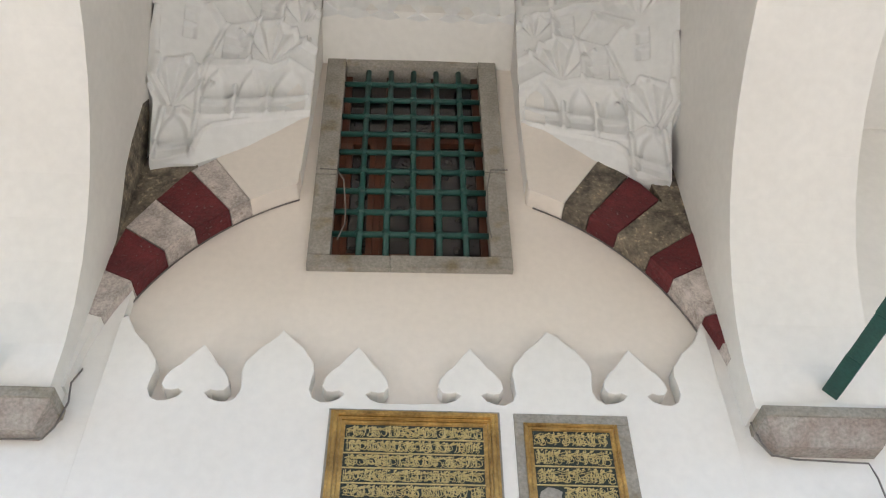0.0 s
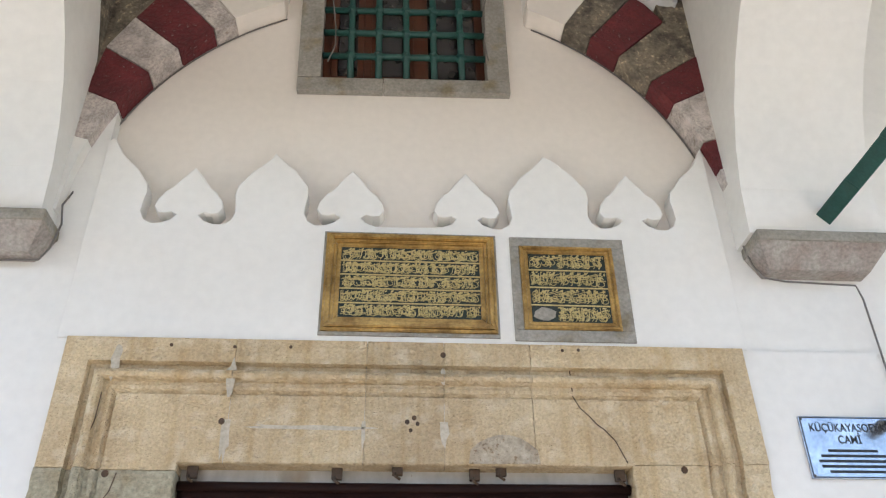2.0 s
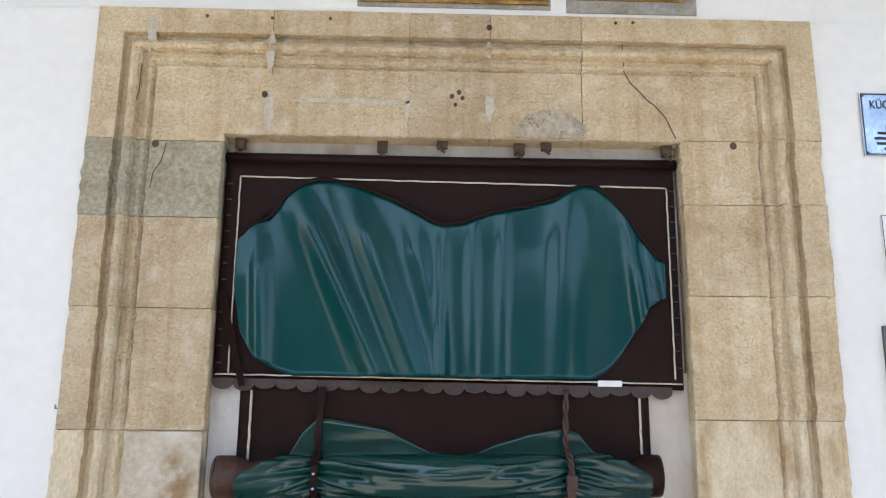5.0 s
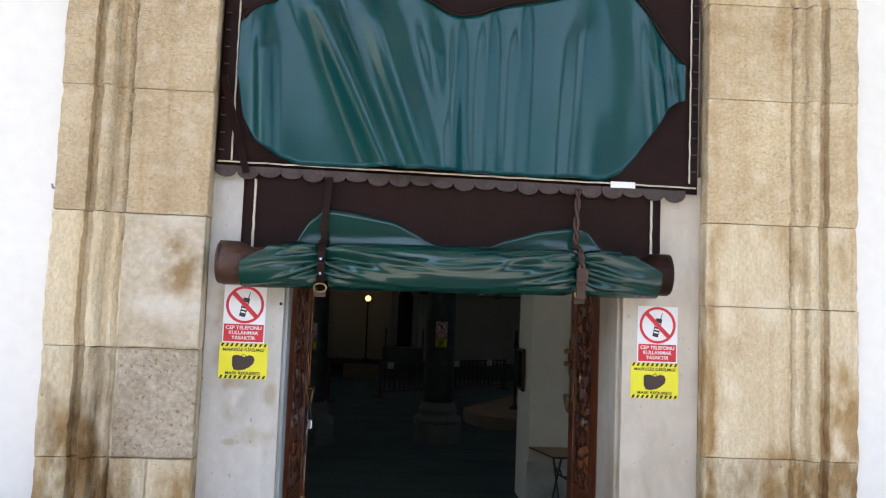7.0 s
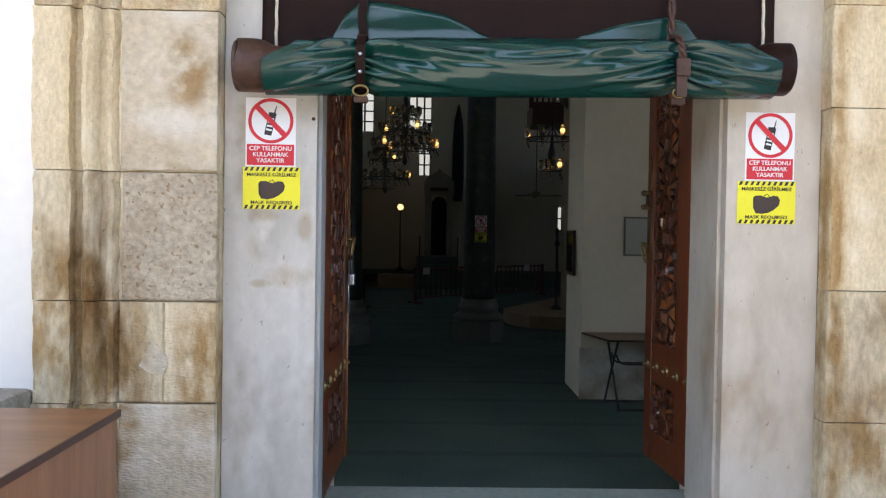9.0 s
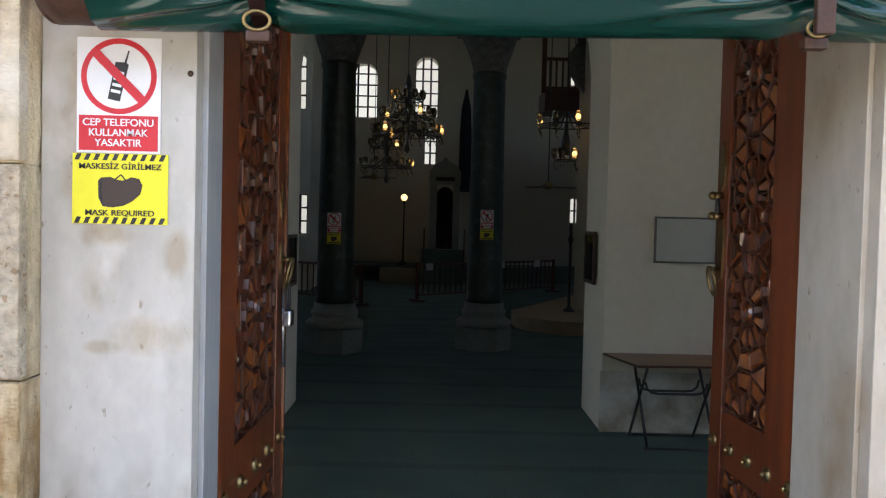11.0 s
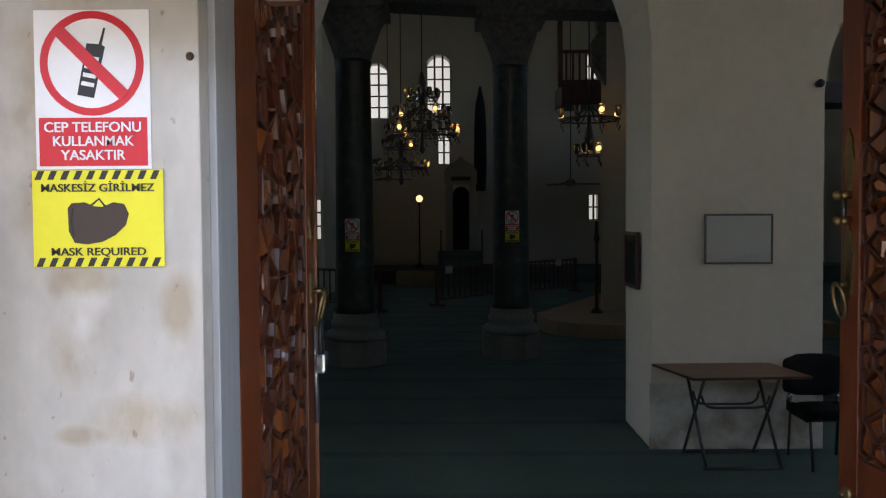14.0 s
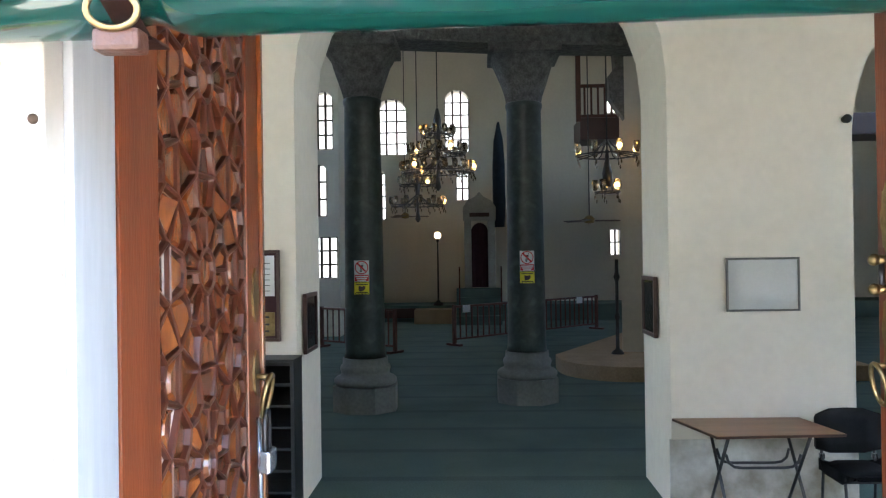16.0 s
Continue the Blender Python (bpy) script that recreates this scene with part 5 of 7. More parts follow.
def star_cells(x0, x1, z0, z1):
    """Pieces of a twelve-rayed star pattern set out on a triangular lattice."""
    seeds = []
    cx, pitch = (x0 + x1) / 2, 0.43
    n = int((z1 - z0) / pitch) + 2
    for col in (-2, -1, 0, 1, 2):
        for k in range(-1, n + 1):
            c, zc = cx + col * pitch * 0.866, (z0 + z1) / 2 + (k - n // 2 + 0.5 * (col % 2)) * pitch
            seeds.append((c, zc))
            for rad, cnt, ph in ((0.225, 12, 0.5), (0.40, 12, 0.0)):
                for j in range(cnt):
                    a = 2 * math.pi * (j + ph) / cnt
                    seeds.append((c + rad * pitch * math.cos(a), zc + rad * pitch * math.sin(a)))
            for sg in (-1, 1):
                seeds.append((c + sg * pitch / math.sqrt(3), zc))
    keep = []
    for s in seeds:
        if x0 - 0.05 < s[0] < x1 + 0.05 and z0 - 0.05 < s[1] < z1 + 0.05 and all(math.hypot(s[0] - q[0], s[1] - q[1]) > 0.030 for q in keep):
            keep.append(s)
    cells = []
    for s in keep:
        poly = [(x0, z0), (x1, z0), (x1, z1), (x0, z1)]
        for q in keep:
            if q is not s and abs(q[0] - s[0]) + abs(q[1] - s[1]) < 0.5:
                poly = clip_cell(poly, s, q)
                if len(poly) < 3:
                    break
        if len(poly) >= 3 and max(p[0] for p in poly) - min(p[0] for p in poly) > 0.02 and max(p[1] for p in poly) - min(p[1] for p in poly) > 0.02:
            cells.append(poly)
    return cells


def door_leaf(name, hinge, free, face, label):
    """An open leaf: local x runs from the hinge to the free edge, the carved face looks along face * y."""
    w = math.hypot(free[0] - hinge[0], free[1] - hinge[1])
    d = thing(name, label, "door", (hinge[0], hinge[1], 0.02), "portal door leaves")
    d["kind"] = "structure"
    d.rotation_euler = (0, 0, math.atan2(free[1] - hinge[1], free[0] - hinge[0]))
    H = 2.46
    th = 0.030
    st = 0.105
    sh = 0.165 if face < 0 else 0.235
    for a, b in ((0.0, sh), (w - st, w)):
        bm = bmesh.new()
        box(bm, a, b, -th, th, 0, H, 0.004)
        part("stile", bm, WOOD, d)
    panels = ((0.16, 0.44), (0.66, H - 0.14))
    for a, b in ((0.0, 0.16), (0.44, 0.66), (H - 0.14, H)):
        bm = bmesh.new()
        box(bm, sh, w - st, -th + 0.003, th - 0.003, a, b, 0.003)
        part("rail", bm, WOOD, d)
    for z0, z1 in panels:
        bm = bmesh.new()
        box(bm, sh - 0.004, w - st + 0.004, -0.010, 0.010, z0 - 0.004, z1 + 0.004)
        field = part("panel", bm, WOOD_RIB, d, "carved star-pattern panel")
        ribs = bmesh.new()
        y0 = face * 0.010
        for poly in star_cells(sh, w - st, z0, z1):
            inner = shrink(poly, 0.006)
            # half rib round the piece
            n = len(poly)
            top = face * 0.026
            vo = [ribs.verts.new((p[0], top, p[1])) for p in poly]
            vi = [ribs.verts.new((p[0], top - face * 0.003, p[1])) for p in inner]
            vb = [ribs.verts.new((p[0], y0, p[1])) for p in shrink(poly, 0.008)]
            for k in range(n):
                q = (k + 1) % n
                ribs.faces.new((vo[k], vo[q], vi[q], vi[k]))
                ribs.faces.new((vi[k], vi[q], vb[q], vb[k]))
            bm = bmesh.new()
            edge = shrink(poly, 0.0085)
            mid = shrink(poly, 0.019)
            va = [bm.verts.new((p[0], y0 + face * 0.001, p[1])) for p in edge]
            tilt = 0.011 * math.sin(37 * poly[0][0] + 53 * poly[0][1])
            vm = [bm.verts.new((p[0], y0 + face * (0.009 + tilt * (p[0] - mid[0][0]) * 20), p[1])) for p in mid]
            for k in range(n):
                q = (k + 1) % n
                bm.faces.new((va[k], va[q], vm[q], vm[k]))
            bm.faces.new(vm)
            bmesh.ops.recalc_face_normals(bm, faces=bm.faces[:])
            if (vm[0].co - va[0].co).y * face < 0:
                bmesh.ops.reverse_faces(bm, faces=bm.faces[:])
            part("inlay", bm, WOOD_PANEL, field)
        bmesh.ops.recalc_face_normals(ribs, faces=ribs.faces[:])
        part("strapwork", ribs, WOOD_RIB, field)
    xe = w - st / 2

    def disc(x, z, r, r2, nm, mt, lab=""):
        bm = bmesh.new()
        prism(bm, [(x + r * math.cos(a) * (1 + 0.12 * math.cos(6 * a)), z + r2 * math.sin(a) * (1 + 0.10 * math.cos(8 * a))) for a in [2 * math.pi * k / 28 for k in range(28)]], "y", face * th, face * (th + 0.006))
        return part(nm, bm, mt, d, lab)

    if face > 0:
        for z in (1.60, 1.30):
            disc(xe, z, 0.026, 0.092, "escutcheon", BRASS, "ornate pierced brass plate")
        for z in (1.49, 1.41):
            bm = bmesh.new()
            tube(bm, [(xe, th, z), (xe, th + 0.035, z)], 0.014, 10)
            ball(bm, xe, th + 0.04, z, 0.017, 10)
            part("latch_knob", bm, BRASS, d)
        bm = bmesh.new()
        tube(bm, [(xe, th + 0.02, 1.50), (xe, th + 0.02, 1.40)], 0.008, 8)
        part("latch_bar", bm, STEEL_DARK, d)
        zr = 1.16
    else:
        disc(xe, 1.42, 0.024, 0.065, "escutcheon", BRASS, "ornate brass keyhole plate")
        zr = 1.16
    disc(xe, zr + 0.055, 0.020, 0.055, "ring_plate", BRASS)
    bm = bmesh.new()
    tube(bm, [(xe, face * th, zr + 0.045), (xe, face * (th + 0.04), zr + 0.045)], 0.008, 8)
    part("ring_pin", bm, BRASS, d)
    bm = bmesh.new()
    tube(bm, [(xe + 0.032 * math.cos(a), face * (th + 0.032 + 0.012 * math.sin(a)), zr - 0.005 + 0.055 * math.sin(a)) for a in [2 * math.pi * k / 22 for k in range(22)]], 0.007, 8, True)
    part("ring_handle", bm, BRASS, d, "brass ring handle")
    for k in range(5):
        bm = bmesh.new()
        ball(bm, st * 0.5 + (w - st) * k / 4, face * th, 0.53, 0.026, 12, 1.0)
        for v in bm.verts:
            v.co.y = face * th + (v.co.y - face * th) * 0.6
        ball(bm, st * 0.5 + (w - st) * k / 4, face * (th + 0.018), 0.53, 0.010, 8)
        part("stud", bm, BRASS, d, "large brass stud")
    if face < 0:
        pad = part("padlock_shackle", (lambda b: (tube(b, [(xe + 0.022, -th - 0.030, 1.00), (xe + 0.022, -th - 0.030, 1.08), (xe + 0.008, -th - 0.032, 1.115), (xe - 0.008, -th - 0.032, 1.115), (xe - 0.020, -th - 0.030, 1.08), (xe - 0.020, -th - 0.030, 1.00)], 0.006, 8), b)[1])(bmesh.new()), STEEL_DARK, d)
        bm = bmesh.new()
        box(bm, xe - 0.036, xe + 0.036, -th - 0.048, -th - 0.014, 0.955, 1.015, 0.008)
        part("padlock", bm, STEEL, d, "steel padlock hanging from the ring")
        bm = bmesh.new()
        tube(bm, [(xe - 0.01, -th - 0.012, 1.10), (xe - 0.01, -th - 0.016, 0.80)], 0.007, 8)
        part("hasp_bar", bm, STEEL, d)
        bm = bmesh.new()
        box(bm, w - 0.004, w + 0.020, -th - 0.010, th * 0.3, 0, H, 0.004)
        part("closing_strip", bm, WOOD_PANEL, d, "lighter orange closing strip on the free edge")
    return d


door_leaf("door_west", (-0.912, 0.335), (-0.888, 1.155), -1, "open carved wooden door leaf, red-brown, with padlock")
door_leaf("door_east", (0.912, 0.560), (0.866, 1.262), 1, "open carved wooden door leaf, red-brown, with brass ring")

# ---- upper window with its grille ----
win = thing("window_upper", "grated window, brown wooden sashes in a grey stone frame", "window", (-0.055, 0.05, 6.64))
win["kind"] = "structure"
for x0, x1, z0, z1, y in ((-0.872, WX0, 6.785, 7.70, 0.0), (-0.872, WX0, 7.705, 9.42, -0.006), (WX1, 0.757, 6.785, 7.76, 0.0), (WX1, 0.757, 7.765, 9.42, -0.006), (-0.872, -0.22, 6.655, 6.782, 0.004), (-0.217, 0.757, 6.655, 6.782, 0.0), (-0.69, 0.58, 9.300, 9.42, 0.0)):
    bm = bmesh.new()
    box(bm, x0, x1, 0.02 + y, 0.30, z0, z1, 0.007)
    put("frame_stone", bm, SLATE, win, "grey weathered stone of the window frame")
# opaque pane: the dark of the unlit room is put into its colour
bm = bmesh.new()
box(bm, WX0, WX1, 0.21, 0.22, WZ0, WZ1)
put("pane", bm, DARK_GLASS, win, "reflecting glass, opaque and dark like the room behind")
mid = 8.33
for x0, x1, z0, z1, y in ((WX0, WX0 + 0.065, WZ0, WZ1, 0.15), (WX1 - 0.065, WX1, WZ0, WZ1, 0.15), (WX0, WX1, WZ1 - 0.06, WZ1, 0.15), (WX0, WX1, WZ0, WZ0 + 0.06, 0.15), (WX0, WX1, mid - 0.045, mid + 0.045, 0.145),
                          (-0.30, -0.24, mid, WZ1, 0.155), (0.13, 0.19, mid, WZ1, 0.155), (-0.375, -0.315, WZ0, mid, 0.14), (0.02, 0.135, WZ0, mid, 0.14)):
    bm = bmesh.new()
    box(bm, x0, x1, y, 0.21, z0, z1, 0.005)
    put("sash_bar", bm, WOOD_WIN, win)
for x0, x1 in ((-0.63, -0.375), (-0.315, 0.02)):
    for a, b, c, e in ((x0, x0 + 0.05, WZ0 + 0.06, mid - 0.05), (x1 - 0.05, x1, WZ0 + 0.06, mid - 0.05), (x0, x1, mid - 0.10, mid - 0.05), (x0, x1, WZ0 + 0.06, WZ0 + 0.11)):
        bm = bmesh.new()
        box(bm, a, b, 0.125, 0.20, c, e, 0.004)
        put("casement_bar", bm, WOOD_WIN, win)
grille = thing("window_grille", "dark green iron window grille with ball joints", "grille", (-0.055, 0.08, WZ0))
gx = [-0.474 + 0.217 * k for k in range(5)]
gz = [7.063 + 0.2528 * k for k in range(9)]
for x in gx:
    bm = bmesh.new()
    tube(bm, [(x, 0.085, WZ0 - 0.01), (x, 0.085, WZ1 - 0.02)], 0.026, 8)
    put("upright_bar", bm, IRON_GREEN, grille)
    bm = bmesh.new()
    tube(bm, [(x, 0.085, WZ1 - 0.05), (x, 0.085, WZ1 + 0.0)], 0.030, 8)
    put("socket", bm, RUST, grille)
for z in gz:
    bm = bmesh.new()
    tube(bm, [(WX0 - 0.01, 0.085, z), (WX1 + 0.01, 0.085, z)], 0.026, 8)
    put("cross_bar", bm, IRON_GREEN, grille)
    for x in gx:
        bm = bmesh.new()
        tmp = bmesh.new()
        bmesh.ops.create_icosphere(tmp, subdivisions=1, radius=0.050, matrix=Matrix.Translation((x, 0.085, z)))
        add(bm, tmp)
        put("joint", bm, IRON_GREEN, grille)
bm = bmesh.new()
tube(bm, [(-0.865, 0.012, 7.71), (-0.72, 0.0, 7.69), (-0.66, 0.05, 7.62), (-0.62, 0.06, 7.3), (-0.61, 0.06, 7.1), (-0.66, 0.06, 6.92)], 0.006, 6)
tagged(part("loose_wire", bm, CABLE), "thin grey wire hanging in the window grille", "wire")
bm = bmesh.new()
tube(bm, [(0.75, 0.012, 7.78), (0.60, 0.0, 7.76), (0.57, 0.06, 7.6), (0.56, 0.06, 7.2), (0.58, 0.06, 7.0)], 0.006, 6)
tagged(part("loose_wire", bm, CABLE), "thin grey wire hanging in the window grille", "wire")


# the old opening is out of square: it leans and widens towards its head
for o in (*win.children, *grille.children):
    for v in o.data.vertices:
        s, t = (v.co.x + o.parent.location.x + 0.872) / 1.629, (v.co.z + o.parent.location.z - 6.655) / 2.765
        v.co.x += (1 - t) * (-0.003 - 0.016 * s) + t * (-0.085 + 0.058 * s)
        v.co.z += (1 - t) * (-0.024 + 0.034 * s) + t * (0.022 + 0.067 * s)
win.location.y += 0.045
grille.location.y += 0.045

# ---- inscription panels ----
def gilt_frame(parent, x0, x1, z0, z1, depths):
    """Stepped moulding: nested picture-frame bands (offset, width, projection)."""
    for off, w, y in depths:
        a0, a1, b0, b1 = x0 + off, x1 - off, z0 + off, z1 - off
        for q in ([(a0, b0), (a1, b0), (a1 - w, b0 + w), (a0 + w, b0 + w)], [(a0, b1), (a0 + w, b1 - w), (a1 - w, b1 - w), (a1, b1)], [(a0, b0), (a0 + w, b0 + w), (a0 + w, b1 - w), (a0, b1)], [(a1, b0), (a1, b1), (a1 - w, b1 - w), (a1 - w, b0 + w)]):
            bm = bmesh.new()
            prism(bm, q, "y", y, 0.03)
            bmesh.ops.bevel(bm, geom=[e for e in bm.edges if all(v.co.y < y + 0.001 for v in e.verts)], offset=min(0.006, w * 0.3), segments=2, affect="EDGES")
            put("moulding", bm, GOLD, parent)


def script(parent, x0, x1, z0, z1, y, seed):
    """One line of flowing raised strokes: tall stems, bowls, loops and small marks."""
    r = random.Random(seed)
    bm = bmesh.new()
    h = z1 - z0
    x = x0
    while x < x1 - 0.02:
        k = r.random()
        w = 0.0043 + r.uniform(-0.0008, 0.0010)
        if k < 0.36:
            lean = r.uniform(-0.012, 0.012)
            top = z0 + h * r.uniform(0.82, 0.98)
            ribbon(bm, [(x + lean, top), (x + lean * 0.5, z0 + h * 0.5), (x, z0 + h * r.uniform(0.08, 0.3)), (x - 0.012, z0 + h * 0.08)], w, y)
            x += r.uniform(0.008, 0.013)
        elif k < 0.72:
            rad, zc = r.uniform(0.013, 0.026), z0 + h * r.uniform(0.22, 0.5)
            ribbon(bm, [(x + rad * math.cos(t), zc + 0.9 * rad * math.sin(t)) for t in [math.pi * (0.95 + 1.15 * j / 8) for j in range(9)]], w, y)
            ribbon(bm, [(x + rad * 0.9, zc), (x + rad * 0.6, zc + rad * 0.9), (x - rad * 0.3, zc + rad * 1.1)], w, y)
            x += rad * 0.60
        elif k < 0.88:
            rad, zc = r.uniform(0.009, 0.014), z0 + h * r.uniform(0.3, 0.7)
            ribbon(bm, [(x + rad * math.cos(t), zc + rad * math.sin(t)) for t in [2 * math.pi * j / 9 for j in range(10)]], w, y)
            ribbon(bm, [(x - rad, zc - rad), (x + rad * 2.2, zc - rad * 1.1)], w, y)
            x += rad * 1.4
        else:
            ribbon(bm, [(x - 0.05, z0 + h * 0.62), (x - 0.01, z0 + h * 0.70), (x + 0.045, z0 + h * 0.86)], w, y)
            x += 0.03
        if r.random() < 0.75:
            dx, dz = r.uniform(-0.02, 0.02), z0 + h * r.uniform(0.55, 0.92)
            ribbon(bm, [(x + dx - 0.007, dz), (x + dx + 0.007, dz + 0.008)], 0.009, y)
    for v in bm.verts:
        v.co.x = min(max(v.co.x, x0), x1)
        v.co.z = min(max(v.co.z, z0), z1)
    put("lettering", bm, GOLD_LETTER, parent, "raised gilt calligraphy")


def inscription(name, outer, inner, bands, lines, label, seed, border):
    x0, x1, z0, z1 = outer
    i0, i1, j0, j1 = inner
    t = thing(name, label, "inscription", ((x0 + x1) / 2, 0.0, z0))
    if border:
        for q in ((border[0], border[1], border[2], z0), (border[0], border[1], z1, border[3]), (border[0], x0, z0, z1), (x1, border[1], z0, z1)):
            bm = bmesh.new()
            box(bm, q[0], q[1], -0.012, 0.03, q[2], q[3], 0.004)
            put("stone_border", bm, SLATE, t, "rough grey stone border")
    bm = bmesh.new()
    box(bm, i0 - 0.01, i1 + 0.01, -0.006, 0.03, j0 - 0.01, j1 + 0.01)
    put("tablet", bm, TABLET, t, "dark green tablet")
    gilt_frame(t, x0, x1, z0, z1, bands)
    h = (j1 - j0) / lines
    for k in range(lines):
        if k:
            bm = bmesh.new()
            box(bm, i0, i1, -0.013, 0.0, j0 + k * h - 0.004, j0 + k * h + 0.004)
            put("dividing_rule", bm, GOLD_LETTER, t)
        xs = i0 + 0.01
        if lines == 4 and k == 0:
            xs = i0 + 0.17
            bm = bmesh.new()
            blotch(bm, i0 + 0.085, j0 + h * 0.5, 0.15, h * 0.72, -0.013, rough=0.12)
            put("repair_patch", bm, SLATE, t, "grey patch of repaired plaster")
        script(t, xs, i1 - 0.008, j0 + k * h + 0.008, j0 + (k + 1) * h - 0.008, -0.008, seed + k)
        script(t, xs + 0.006, i1 - 0.008, j0 + k * h + 0.012, j0 + (k + 1) * h - 0.006, -0.007, seed + k + 100)


inscription("inscription_panel", (-0.556, 0.533, 4.592, 5.300), (-0.458, 0.436, 4.690, 5.202), ((0.0, 0.022, -0.030), (0.021, 0.028, -0.046), (0.048, 0.022, -0.030), (0.069, 0.030, -0.016)), 5,
            "gilt-framed dark inscription panel with five lines of calligraphy", 20, (-0.572, 0.548, 4.566, 5.318))
inscription("inscription_panel", (0.700, 1.318, 4.630, 5.240), (0.752, 1.262, 4.676, 5.190), ((0.0, 0.026, -0.026), (0.024, 0.030, -0.018)), 4,
            "small gilt-framed inscription panel in a rough grey stone border", 40, (0.640, 1.400, 4.552, 5.312))


# ---- signs on the marble jambs ----
def plate(parent, name, mt, x0, x1, z0, z1, y0, y1, label="", bevel=0.0):
    bm = bmesh.new()
    box(bm, x0, x1, y0, y1, z0, z1, bevel)
    return put(name, bm, mt, parent, label)


def outline(parent, name, mt, pts, y, label=""):
    bm = bmesh.new()
    prism(bm, pts, "y", y, y + 0.0012)
    return put(name, bm, mt, parent, label)


def phone_sign(x0, x1, z0, z1, y, label, small=False):
    """No-phone notice above a mask notice's place: ring, handset, bar and red text field."""
    t = thing("notice_no_phone", label, "sign", ((x0 + x1) / 2, y, z0), "no-phone notices")
    w, h = x1 - x0, z1 - z0
    plate(t, "sheet", PAPER, x0, x1, z0, z1, y - 0.002, y)
    plate(t, "text_field", SIGN_RED, x0 + w * 0.03, x1 - w * 0.03, z0 + h * 0.02, z0 + h * 0.325, y - 0.0032, y - 0.002)
    cx, cz, r = (x0 + x1) / 2, z0 + h * 0.665, w * 0.385
    bm = bmesh.new()
    n = 40
    loops = [[bm.verts.new((cx + q * math.cos(2 * math.pi * k / n), yy, cz + q * math.sin(2 * math.pi * k / n))) for k in range(n)] for q, yy in ((r, y - 0.002), (r, y - 0.0036), (r * 1.17, y - 0.0036), (r * 1.17, y - 0.002))]
    for p, q in zip(loops, loops[1:] + loops[:1]):
        for k in range(n):
            bm.faces.new((p[k], p[(k + 1) % n], q[(k + 1) % n], q[k]))
    bmesh.ops.recalc_face_normals(bm, faces=bm.faces[:])
    put("ring", bm, SIGN_RED, t)
    m = lambda px, pz: (cx + w * (px * math.cos(0.2) + pz * math.sin(0.2)), cz + w * (-px * math.sin(0.2) + pz * math.cos(0.2)))
    outline(t, "handset", BLACK, [m(*p) for p in ((-0.075, -0.29), (0.07, -0.29), (0.085, 0.16), (0.055, 0.175), (0.06, 0.32), (0.045, 0.32), (0.03, 0.175), (-0.075, 0.16))], y - 0.0032)
    for k in range(4):
        z = -0.20 + k * 0.075
        outline(t, "key_row", PAPER, [m(*p) for p in ((-0.055, z), (0.055, z), (0.055, z + 0.035), (-0.055, z + 0.035))], y - 0.0044)
    outline(t, "bar", SIGN_RED, [(cx - r * 0.74 - 0.008, cz + r * 0.74 - 0.008), (cx - r * 0.74 + 0.008, cz + r * 0.74 + 0.008), (cx + r * 0.74 + 0.008, cz - r * 0.74 + 0.008), (cx + r * 0.74 - 0.008, cz - r * 0.74 - 0.008)], y - 0.0050)
    for k, (s, ww) in enumerate((("CEP TELEFONU", 0.84), ("KULLANMAK", 0.70), ("YASAKTIR", 0.56))):
        if small:
            plate(t, "text_line", PAPER, cx - w * ww / 2, cx + w * ww / 2, z0 + h * (0.24 - 0.09 * k) - h * 0.03, z0 + h * (0.24 - 0.09 * k) + h * 0.03, y - 0.0045, y - 0.003)
        else:
            words(s, h * 0.088, cx, z0 + h * (0.262 - 0.088 * k), y - 0.0045, PAPER, t, width=w * ww)
    return t


